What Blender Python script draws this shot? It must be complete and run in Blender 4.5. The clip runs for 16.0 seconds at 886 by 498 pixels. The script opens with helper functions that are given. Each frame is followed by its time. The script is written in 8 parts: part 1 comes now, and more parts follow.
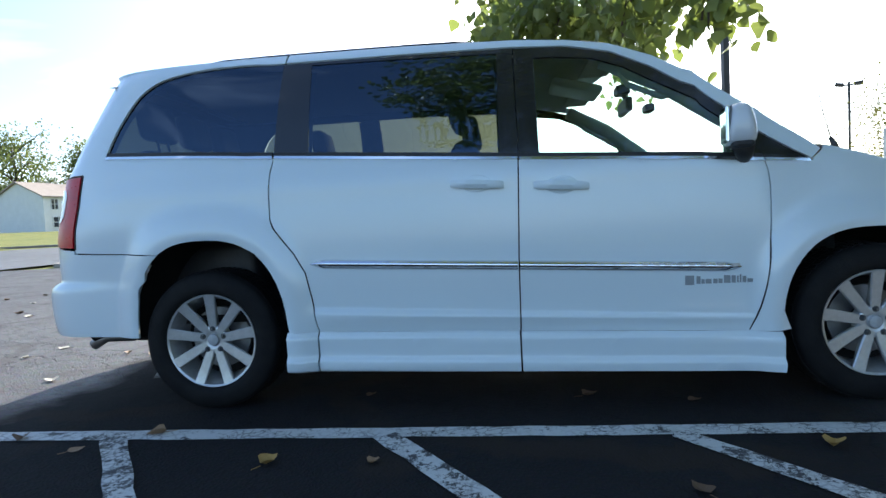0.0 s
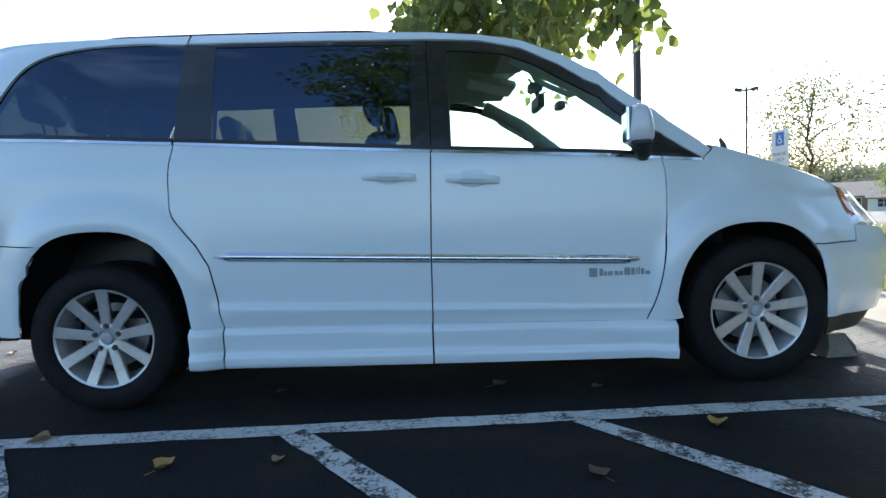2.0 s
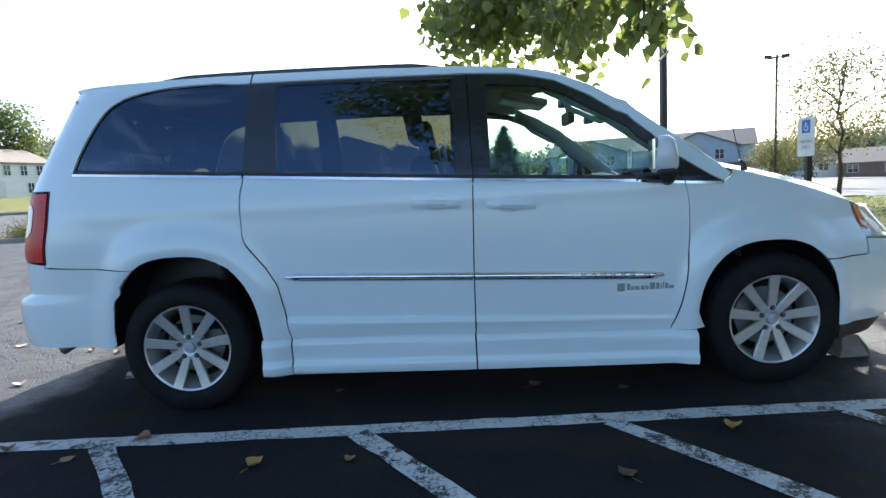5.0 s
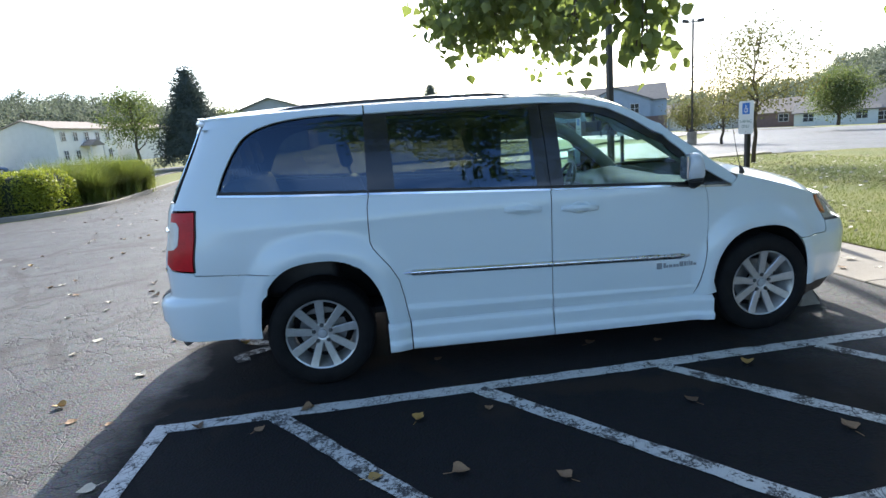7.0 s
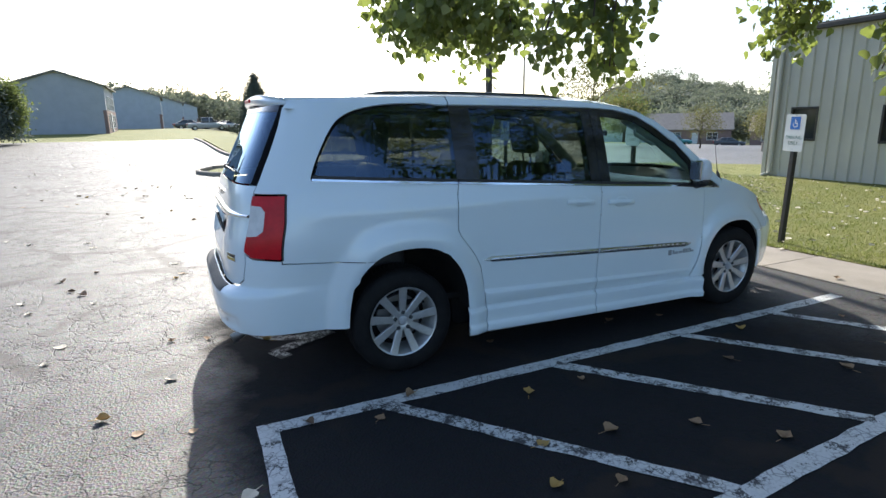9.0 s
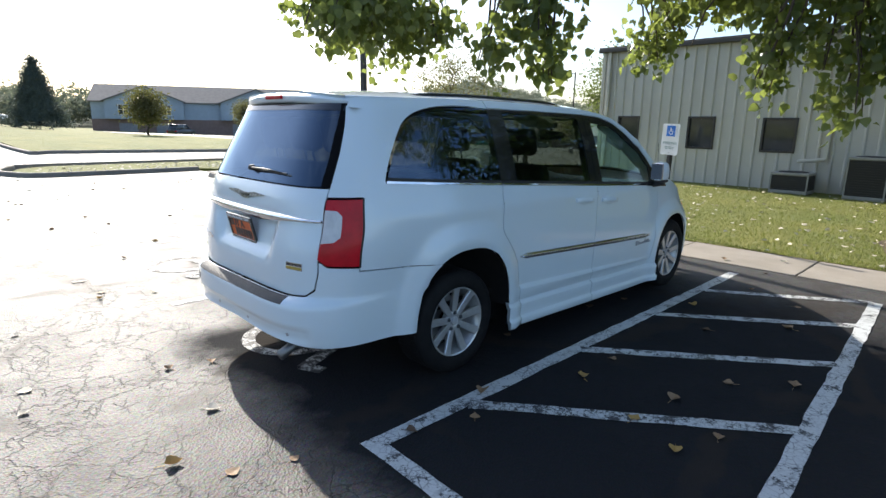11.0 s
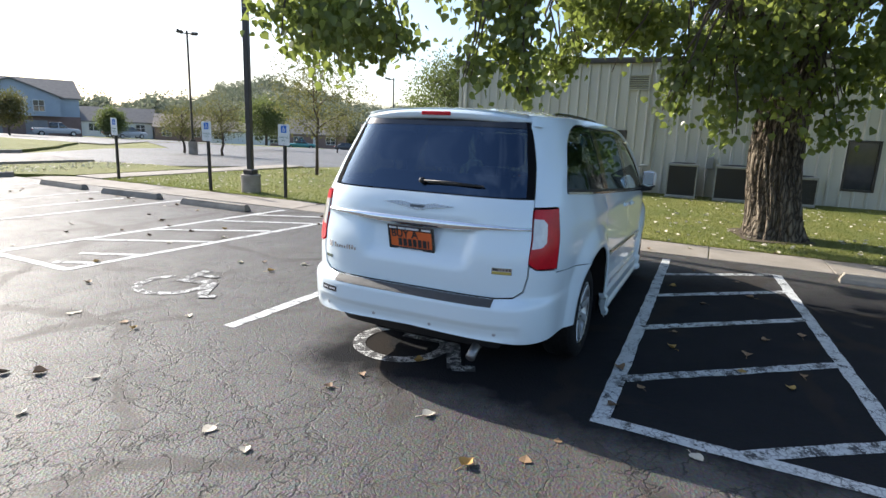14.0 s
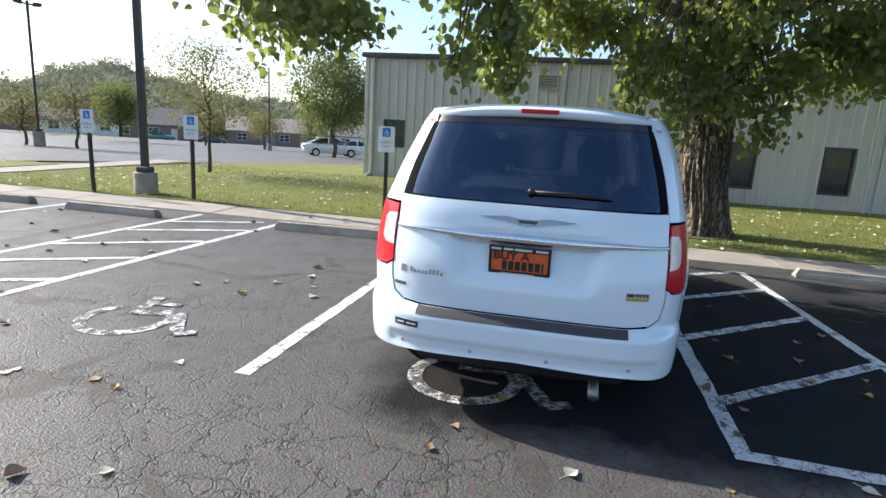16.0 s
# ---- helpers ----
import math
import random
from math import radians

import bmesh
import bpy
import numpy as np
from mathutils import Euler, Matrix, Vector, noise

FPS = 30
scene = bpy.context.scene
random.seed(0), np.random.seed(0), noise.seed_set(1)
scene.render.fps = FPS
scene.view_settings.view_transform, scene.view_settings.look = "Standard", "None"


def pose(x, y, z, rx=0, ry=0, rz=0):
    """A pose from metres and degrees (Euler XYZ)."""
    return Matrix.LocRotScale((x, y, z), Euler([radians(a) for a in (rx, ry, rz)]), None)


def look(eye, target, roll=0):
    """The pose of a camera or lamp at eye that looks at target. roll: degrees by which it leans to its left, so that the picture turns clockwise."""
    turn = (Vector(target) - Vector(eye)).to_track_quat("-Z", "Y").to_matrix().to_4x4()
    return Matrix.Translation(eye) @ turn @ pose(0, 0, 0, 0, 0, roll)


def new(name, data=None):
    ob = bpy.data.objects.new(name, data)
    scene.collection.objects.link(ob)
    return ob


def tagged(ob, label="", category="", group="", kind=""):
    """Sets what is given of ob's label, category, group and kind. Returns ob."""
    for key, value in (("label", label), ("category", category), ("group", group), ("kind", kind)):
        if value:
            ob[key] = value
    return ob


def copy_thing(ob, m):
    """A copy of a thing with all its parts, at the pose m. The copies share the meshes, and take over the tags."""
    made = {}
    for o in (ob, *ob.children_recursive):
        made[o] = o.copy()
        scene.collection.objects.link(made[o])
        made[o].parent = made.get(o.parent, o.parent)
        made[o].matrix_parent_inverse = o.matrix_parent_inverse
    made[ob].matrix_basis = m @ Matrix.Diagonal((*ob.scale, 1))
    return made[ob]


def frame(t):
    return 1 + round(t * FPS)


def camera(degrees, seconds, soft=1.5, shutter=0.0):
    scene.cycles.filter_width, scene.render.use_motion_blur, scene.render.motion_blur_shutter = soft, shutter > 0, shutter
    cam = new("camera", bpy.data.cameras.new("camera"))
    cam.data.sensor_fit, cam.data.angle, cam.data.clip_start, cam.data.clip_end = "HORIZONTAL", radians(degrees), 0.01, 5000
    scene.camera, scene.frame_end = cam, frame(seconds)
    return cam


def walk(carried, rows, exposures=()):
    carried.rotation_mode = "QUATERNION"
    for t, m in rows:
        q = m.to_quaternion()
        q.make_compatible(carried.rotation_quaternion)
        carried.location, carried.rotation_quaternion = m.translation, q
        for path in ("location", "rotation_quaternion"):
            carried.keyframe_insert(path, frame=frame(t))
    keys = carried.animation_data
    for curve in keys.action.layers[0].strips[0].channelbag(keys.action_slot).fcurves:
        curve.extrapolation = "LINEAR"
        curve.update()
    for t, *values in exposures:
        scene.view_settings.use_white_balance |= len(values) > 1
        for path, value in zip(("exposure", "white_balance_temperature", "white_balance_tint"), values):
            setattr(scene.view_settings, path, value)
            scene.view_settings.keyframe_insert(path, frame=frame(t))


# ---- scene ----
cam = camera(77.0, 16.0)
METRES, EYE, TILT, LEAN, TURN = 5.233, 0.9, 0.0, 0.0, 6.1
PATH = [
    (0, (1.473, -3.526, 0.881), (1.252, -1.54, 0.783), -2.9),
    (0.5, (1.555, -3.499, 0.896), (1.433, -1.507, 0.775), -2.8),
    (1, (1.549, -3.501, 0.891), (1.541, -1.505, 0.76), -2.5),
    (1.5, (1.54, -3.505, 0.892), (1.576, -1.511, 0.753), -2.4),
    (2, (1.537, -3.51, 0.883), (1.578, -1.515, 0.743), -2.3),
    (2.5, (1.525, -3.513, 0.887), (1.566, -1.518, 0.741), -2.4),
    (3, (1.516, -3.511, 0.886), (1.551, -1.517, 0.732), -2.4),
    (3.5, (1.491, -3.535, 0.893), (1.492, -1.541, 0.735), -2.4),
    (4, (1.492, -3.52, 0.9), (1.432, -1.527, 0.74), -2.6),
    (6.5, (0.857, -4.373, 1.569), (0.907, -2.412, 1.179), -6.0),
    (7, (0.448, -4.429, 1.558), (0.66, -2.482, 1.153), -4.7),
    (7.5, (-0.02, -4.441, 1.581), (0.434, -2.54, 1.156), -3.5),
    (8, (-0.546, -4.433, 1.593), (0.047, -2.572, 1.163), -2.4),
    (8.5, (-0.919, -4.29, 1.555), (-0.213, -2.47, 1.12), -1.5),
    (9, (-1.242, -4.131, 1.601), (-0.404, -2.369, 1.162), -0.7),
    (9.5, (-1.629, -3.973, 1.607), (-0.619, -2.3, 1.177), 0.0),
    (10, (-1.884, -3.748, 1.597), (-0.731, -2.173, 1.16), 0.6),
    (12.5, (-3.528, -2.719, 1.658), (-1.941, -1.576, 1.24), 1.3),
    (13, (-3.79, -2.422, 1.639), (-2.132, -1.382, 1.227), 1.9),
    (13.5, (-3.927, -2.078, 1.65), (-2.225, -1.116, 1.233), 1.5),
    (14, (-4.109, -1.697, 1.65), (-2.344, -0.853, 1.236), 2.2),
    (14.5, (-4.163, -1.319, 1.625), (-2.349, -0.588, 1.211), 2.8),
    (15, (-4.095, -0.953, 1.64), (-2.241, -0.328, 1.224), 2.8),
    (15.5, (-4.062, -0.528, 1.634), (-2.172, -0.023, 1.219), 3.1),
    (16, (-3.971, -0.186, 1.624), (-2.058, 0.225, 1.213), 3.3),
]
EXPOSURES = [(0.0, 1.46, 6200, 8), (4.2, 1.53, 6200, 8), (6.4, 1.21, 6150, 9), (7.5, 1.38, 6220, 9), (9.2, 1.08, 6400, 10), (10.2, 1.15, 6450, 10), (12.4, 0.99, 6600, 11), (16.0, 1.16, 6480, 11)]
walk(cam, [(t, look(eye, target, roll)) for t, eye, target, roll in PATH], EXPOSURES)

# ---- light ----
SUN_AZ, SUN_EL = 79.0, 31.0
world = bpy.data.worlds.new("sky")
scene.world = world
world.use_nodes = True
_nt = world.node_tree
_sky = _nt.nodes.new("ShaderNodeTexSky")
_sky.sky_type = "NISHITA"
_sky.sun_disc = False
_sky.sun_elevation = radians(SUN_EL)
_sky.sun_rotation = radians(90 - SUN_AZ)
_sky.air_density, _sky.dust_density, _sky.ozone_density, _sky.altitude = 1.0, 2.2, 3.4, 200
_dir = _nt.nodes.new("ShaderNodeMapping")
_dir.inputs["Scale"].default_value = (1.0, 1.6, 4.0)
_nt.links.new(_nt.nodes.new("ShaderNodeTexCoord").outputs["Generated"], _dir.inputs[0])
_wisp = _nt.nodes.new("ShaderNodeTexNoise")
_wisp.inputs["Scale"].default_value, _wisp.inputs["Detail"].default_value, _wisp.inputs["Distortion"].default_value = 2.3, 6.0, 0.6
_nt.links.new(_dir.outputs[0], _wisp.inputs["Vector"])
_thin = _nt.nodes.new("ShaderNodeMapRange")
_thin.inputs[1].default_value, _thin.inputs[2].default_value, _thin.inputs[4].default_value = 0.52, 0.80, 0.5
_nt.links.new(_wisp.outputs["Fac"], _thin.inputs[0])
_haze = _nt.nodes.new("ShaderNodeMix")
_haze.data_type, _haze.blend_type = "RGBA", "ADD"
_haze.inputs[7].default_value = (4.0, 4.1, 4.3, 1)
_nt.links.new(_thin.outputs[0], _haze.inputs[0])
_nt.links.new(_sky.outputs[0], _haze.inputs[6])
_nt.links.new(_haze.outputs[2], _nt.nodes["Background"].inputs[0])
_nt.nodes["Background"].inputs[1].default_value = 0.122
sun = new("sun", bpy.data.lights.new("sun", "SUN"))
sun.data.energy, sun.data.angle, sun.data.color = 4.2, radians(0.6), (1.0, 0.94, 0.84)
sun.matrix_world = look((20 * math.cos(radians(SUN_AZ)) * math.cos(radians(SUN_EL)), 20 * math.sin(radians(SUN_AZ)) * math.cos(radians(SUN_EL)), 20 * math.sin(radians(SUN_EL))), (0, 0, 0))

# ---- small helpers ----
rng = np.random.default_rng(7)


def spline(table):
    """A smooth curve through (a, b) pairs."""
    xs, ys = [p[0] for p in table], [p[1] for p in table]
    n = len(xs)
    d = [(ys[i + 1] - ys[i]) / (xs[i + 1] - xs[i]) for i in range(n - 1)]
    m = [d[0]] + [0 if d[i - 1] * d[i] <= 0 else 2 * d[i - 1] * d[i] / (d[i - 1] + d[i]) for i in range(1, n - 1)] + [d[-1]]

    def f(x):
        if x <= xs[0]:
            return ys[0] + m[0] * (x - xs[0])
        if x >= xs[-1]:
            return ys[-1] + m[-1] * (x - xs[-1])
        i = 0
        while x > xs[i + 1]:
            i += 1
        h = xs[i + 1] - xs[i]
        t = (x - xs[i]) / h
        return (ys[i] * (1 + 2 * t) * (1 - t) ** 2 + m[i] * h * t * (1 - t) ** 2 + ys[i + 1] * t * t * (3 - 2 * t) + m[i + 1] * h * t * t * (t - 1))
    return f


def smooth01(a, b, x):
    t = min(1.0, max(0.0, (x - a) / (b - a)))
    return t * t * (3 - 2 * t)


def thing(name, at=(0, 0, 0), label="", category="", group="", turn=0.0, kind=""):
    ob = new(name)
    ob.empty_display_size = 0.1
    ob.matrix_basis = pose(*at, 0, 0, turn)
    return tagged(ob, label, category, group, kind)


def link_mesh(name, me, mat, parent=None, label=""):
    for m in (mat if isinstance(mat, (list, tuple)) else [mat]):
        me.materials.append(m)
    ob = new(name, me)
    if parent is not None:
        ob.parent = parent
    if label:
        ob["label"] = label
    return ob


def part(name, bm, mat, parent=None, label="", smooth=False, angle=None):
    """Links a bmesh as one mesh object under its thing."""
    me = bpy.data.meshes.new(name)
    if smooth and angle is not None:
        for e in bm.edges:
            if len(e.link_faces) == 2 and e.calc_face_angle(0) > radians(angle):
                e.smooth = False
    for f in bm.faces:
        f.smooth = smooth
    bm.to_mesh(me)
    bm.free()
    return link_mesh(name, me, mat, parent, label)


def add_box(bm, lo, hi, bevel=0.0, m=None, segments=1):
    made = bmesh.ops.create_cube(bm, size=1.0)["verts"]
    for v in made:
        v.co = Vector([lo[i] + (v.co[i] + 0.5) * (hi[i] - lo[i]) for i in range(3)])
    if bevel:
        es = list({e for v in made for e in v.link_edges})
        made = bmesh.ops.bevel(bm, geom=es, offset=bevel, segments=segments, affect="EDGES", profile=0.5)["verts"]
    if m is not None:
        bmesh.ops.transform(bm, matrix=m, verts=list(set(made)))
    return made


def box(lo, hi, bevel=0.0, m=None, segments=1):
    bm = bmesh.new()
    add_box(bm, lo, hi, bevel, m, segments)
    return bm


def add_tube(bm, pts, radii, n=12, cap=True):
    """A tapered tube along points."""
    pts = [Vector(p) for p in pts]
    rings = []
    ref = Vector((0.123, 0.97, 0.21))
    for i, p in enumerate(pts):
        d = (pts[min(i + 1, len(pts) - 1)] - pts[max(i - 1, 0)]).normalized()
        a = d.cross(ref)
        if a.length < 1e-3:
            a = d.cross(Vector((1, 0, 0)))
        a.normalize()
        b = d.cross(a)
        r = radii[i] if isinstance(radii, (list, tuple)) else radii
        rings.append([bm.verts.new(p + a * (r * math.cos(2 * math.pi * k / n)) + b * (r * math.sin(2 * math.pi * k / n))) for k in range(n)])
    for q, s in zip(rings, rings[1:]):
        for k in range(n):
            bm.faces.new((q[k], q[(k + 1) % n], s[(k + 1) % n], s[k]))
    if cap:
        bm.faces.new(rings[0][::-1])
        bm.faces.new(rings[-1])
    bmesh.ops.recalc_face_normals(bm, faces=bm.faces)
    return rings


def tube(pts, radii, n=12):
    bm = bmesh.new()
    add_tube(bm, pts, radii, n)
    return bm


def lathe(profile, n=48, axis="y"):
    """Turns (radius, along) pairs round an axis."""
    bm = bmesh.new()
    rings = []
    for r, h in profile:
        ring = []
        for k in range(n):
            a = 2 * math.pi * k / n
            c, s = r * math.cos(a), r * math.sin(a)
            ring.append(bm.verts.new((c, h, s) if axis == "y" else (c, s, h)))
        rings.append(ring)
    for q, s in zip(rings, rings[1:]):
        for k in range(n):
            bm.faces.new((q[k], q[(k + 1) % n], s[(k + 1) % n], s[k]))
    bmesh.ops.recalc_face_normals(bm, faces=bm.faces)
    return bm


def prism(outline, depth, bevel=0.0):
    """An outline in x, z pushed along y by depth."""
    bm = bmesh.new()
    vs = [bm.verts.new((x, 0, z)) for x, z in outline]
    f = bm.faces.new(vs)
    ext = bmesh.ops.extrude_face_region(bm, geom=[f])
    bmesh.ops.translate(bm, verts=[v for v in ext["geom"] if isinstance(v, bmesh.types.BMVert)], vec=(0, depth, 0))
    bmesh.ops.recalc_face_normals(bm, faces=bm.faces)
    if bevel:
        bmesh.ops.bevel(bm, geom=list(bm.edges), offset=bevel, segments=2, affect="EDGES", profile=0.5)
    return bm


def letters(text, size, depth=0.001, bold=0.0):
    """Words in the built-in font as a bmesh in x, z, facing -y, centred."""
    cu = bpy.data.curves.new("letters", "FONT")
    cu.body, cu.size, cu.extrude, cu.align_x, cu.align_y = text, size, depth, "CENTER", "CENTER"
    cu.offset = bold
    ob = bpy.data.objects.new("letters", cu)
    scene.collection.objects.link(ob)
    dg = bpy.context.evaluated_depsgraph_get()
    me = bpy.data.meshes.new_from_object(ob.evaluated_get(dg))
    bm = bmesh.new()
    bm.from_mesh(me)
    bpy.data.objects.remove(ob)
    bpy.data.curves.remove(cu)
    bpy.data.meshes.remove(me)
    bmesh.ops.transform(bm, matrix=pose(0, 0, 0, 90, 0, 0), verts=bm.verts)
    return bm


# ---- materials ----
class Nodes:
    def __init__(self, name):
        self.mat = bpy.data.materials.new(name)
        self.mat.use_nodes = True
        self.t = self.mat.node_tree
        self.p = self.t.nodes["Principled BSDF"]
        self.out = self.t.nodes["Material Output"]
        self.co = self.t.nodes.new("ShaderNodeTexCoord").outputs["Object"]

    def n(self, kind, ins=None, **sets):
        nd = self.t.nodes.new(kind)
        for k, v in sets.items():
            setattr(nd, k, v)
        for k, v in (ins or {}).items():
            if hasattr(v, "is_linked"):
                self.t.links.new(v, nd.inputs[k])
            else:
                nd.inputs[k].default_value = v
        return nd

    def noise(self, scale, detail=4.0, rough=0.55, vec=None, distortion=0.0):
        return self.n("ShaderNodeTexNoise", {"Vector": vec or self.co, "Scale": scale, "Detail": detail, "Roughness": rough, "Distortion": distortion}).outputs["Fac"]

    def stretch(self, sx, sy, sz):
        return self.n("ShaderNodeMapping", {"Vector": self.co, "Scale": (sx, sy, sz)}).outputs[0]

    def ramp(self, fac, stops):
        r = self.n("ShaderNodeValToRGB", {"Fac": fac})
        el = r.color_ramp.elements
        while len(el) < len(stops):
            el.new(0.5)
        for e, (pos, c) in zip(el, stops):
            e.position = pos
            e.color = (*c, 1) if isinstance(c, (tuple, list)) else (c, c, c, 1)
        return r.outputs[0]

    def mix(self, fac, a, b, mode="MIX"):
        m = self.n("ShaderNodeMix", data_type="RGBA", blend_type=mode)
        for k, v in ((0, fac), (6, a), (7, b)):
            if hasattr(v, "is_linked"):
                self.t.links.new(v, m.inputs[k])
            else:
                m.inputs[k].default_value = (*v, 1) if isinstance(v, (tuple, list)) else v
        return m.outputs[2]

    def math(self, op, a, b=0.0):
        m = self.n("ShaderNodeMath", {0: a, 1: b}, operation=op)
        return m.outputs[0]

    def set(self, **kw):
        for k, v in kw.items():
            k = k.replace("_", " ")
            if hasattr(v, "is_linked"):
                self.t.links.new(v, self.p.inputs[k])
            else:
                self.p.inputs[k].default_value = (*v, 1) if isinstance(v, tuple) and len(v) == 3 else v
        return self

    def bump(self, height, strength=0.3, distance=0.01):
        b = self.n("ShaderNodeBump", {"Height": height, "Strength": strength, "Distance": distance})
        self.t.links.new(b.outputs[0], self.p.inputs["Normal"])
        return self


def plain(name, c1, c2=None, rough=0.6, scale=6.0, bump=0.0, bscale=60.0, metal=0.0, coat=0.0, spec=0.5, vary=0.0):
    """A surface with grain at two scales."""
    m = Nodes(name)
    c2 = c2 or tuple(x * 0.75 for x in c1)
    col = m.mix(m.ramp(m.noise(scale, 5), [(0.35, 0.0), (0.68, 1.0)]), c1, c2)
    col = m.mix(m.math("MULTIPLY", m.noise(bscale, 3), 0.35), col, tuple(x * 0.6 for x in c1))
    if vary:
        r = m.n("ShaderNodeObjectInfo").outputs["Random"]
        v = m.math("ADD", 1.0 - vary / 2, m.math("MULTIPLY", r, vary))
        col = m.n("ShaderNodeHueSaturation", {"Color": col, "Value": v}).outputs[0]
    m.set(Base_Color=col, Roughness=m.math("ADD", rough - 0.08, m.math("MULTIPLY", m.noise(scale * 3, 3), 0.16)), Metallic=metal)
    m.p.inputs["Specular IOR Level"].default_value = spec
    if coat:
        m.p.inputs["Coat Weight"].default_value = coat
        m.p.inputs["Coat Roughness"].default_value = 0.04
    if bump:
        m.bump(m.noise(bscale, 5), bump, 0.01)
    return m.mat


def asphalt(name, lo, hi, crack=1.0, patch_shade=None):
    """Old asphalt: stone grain, patchy tone, thin broken cracks; last tone: newer black patch and painted-in shade at
    the reserved bay.
    """
    m = Nodes(name)
    big = m.noise(0.22, 5, 0.6)
    mid = m.noise(2.3, 4)
    fine = m.noise(190, 3, 0.7)
    pebble = m.n("ShaderNodeTexVoronoi", {"Vector": m.co, "Scale": 75.0})
    col = m.mix(m.ramp(big, [(0.32, 0.0), (0.7, 1.0)]), lo, hi)
    col = m.mix(m.math("MULTIPLY", m.ramp(mid, [(0.4, 0.0), (0.75, 1.0)]), 0.45), col, tuple(x * 0.6 for x in lo))
    col = m.mix(0.30, col, m.mix(1.0, pebble.outputs["Color"], (0.16, 0.155, 0.15), "MULTIPLY"), "ADD")
    warp = m.n("ShaderNodeTexNoise", {"Vector": m.co, "Scale": 2.2, "Detail": 5.0, "Roughness": 0.6})
    wv = m.n("ShaderNodeVectorMath", {0: m.co, 1: m.n("ShaderNodeVectorMath", {0: warp.outputs["Color"], "Scale": 0.40}, operation="SCALE").outputs[0]}, operation="ADD").outputs[0]
    c1 = m.n("ShaderNodeTexVoronoi", {"Vector": wv, "Scale": 0.55}, feature="DISTANCE_TO_EDGE").outputs["Distance"]
    c2 = m.n("ShaderNodeTexVoronoi", {"Vector": wv, "Scale": 3.1}, feature="DISTANCE_TO_EDGE").outputs["Distance"]
    c3 = m.n("ShaderNodeTexVoronoi", {"Vector": wv, "Scale": 9.0}, feature="DISTANCE_TO_EDGE").outputs["Distance"]
    one = m.math("MULTIPLY", m.ramp(c2, [(0.0, 1.0), (0.012, 0.8), (0.021, 0.0)]), m.ramp(m.noise(3.1, 3), [(0.38, 0.0), (0.47, 1.0)]))
    two = m.math("MULTIPLY", m.ramp(c3, [(0.0, 1.0), (0.03, 0.8), (0.055, 0.0)]), m.ramp(m.noise(4.2, 4), [(0.50, 0.0), (0.55, 1.0)]))
    cracks = m.math("MULTIPLY", m.math("MAXIMUM", one, two), m.math("MULTIPLY", m.ramp(m.noise(0.5, 3), [(0.38, 0.15), (0.55, 1.0)]), crack))
    seal = m.math("MULTIPLY", m.ramp(c1, [(0.0, 1.0), (0.026, 0.9), (0.046, 0.0)]), m.math("MULTIPLY", m.ramp(m.noise(0.8, 4), [(0.42, 0.0), (0.52, 0.62)]), crack))
    rough = m.math("ADD", 0.48, m.math("MULTIPLY", mid, 0.26))
    spec = 0.34
    if patch_shade:
        # Darkens the ground behind and beside the van: shade painted into its colour.
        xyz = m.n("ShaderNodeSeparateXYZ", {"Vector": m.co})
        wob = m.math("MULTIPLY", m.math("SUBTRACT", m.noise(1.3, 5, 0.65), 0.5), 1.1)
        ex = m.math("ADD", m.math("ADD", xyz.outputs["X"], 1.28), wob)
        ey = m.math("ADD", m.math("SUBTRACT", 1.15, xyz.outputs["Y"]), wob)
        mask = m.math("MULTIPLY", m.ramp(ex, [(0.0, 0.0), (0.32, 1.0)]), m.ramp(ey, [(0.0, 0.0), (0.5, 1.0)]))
        # The painted shade thins out towards the sunlit walk.
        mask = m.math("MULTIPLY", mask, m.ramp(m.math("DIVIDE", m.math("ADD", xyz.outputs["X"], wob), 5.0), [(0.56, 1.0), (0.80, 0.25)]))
        col = m.mix(m.math("MULTIPLY", mask, 0.93), col, m.mix(fine, patch_shade, tuple(x * 1.7 for x in patch_shade)))
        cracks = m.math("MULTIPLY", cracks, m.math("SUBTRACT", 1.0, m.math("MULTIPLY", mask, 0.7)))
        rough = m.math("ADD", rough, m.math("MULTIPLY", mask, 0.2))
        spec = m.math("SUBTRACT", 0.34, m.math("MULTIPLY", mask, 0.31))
    col = m.mix(m.math("MULTIPLY", cracks, 0.85), col, (0.016, 0.016, 0.016))
    col = m.mix(seal, col, (0.040, 0.033, 0.027))
    m.set(Base_Color=col, Roughness=m.math("ADD", rough, m.math("MULTIPLY", seal, 0.12)), Specular_IOR_Level=spec)
    grit = m.math("MULTIPLY", m.math("ADD", m.math("MULTIPLY", fine, 0.4), m.math("MULTIPLY", pebble.outputs["Distance"], 0.9)), m.math("SUBTRACT", 1.0, m.math("MULTIPLY", seal, 0.9)))
    h = m.math("SUBTRACT", grit, m.math("MULTIPLY", cracks, 1.9))
    m.bump(m.math("ADD", h, m.math("MULTIPLY", m.noise(34, 4, 0.65), 0.12)), 0.55, 0.007)
    return m.mat


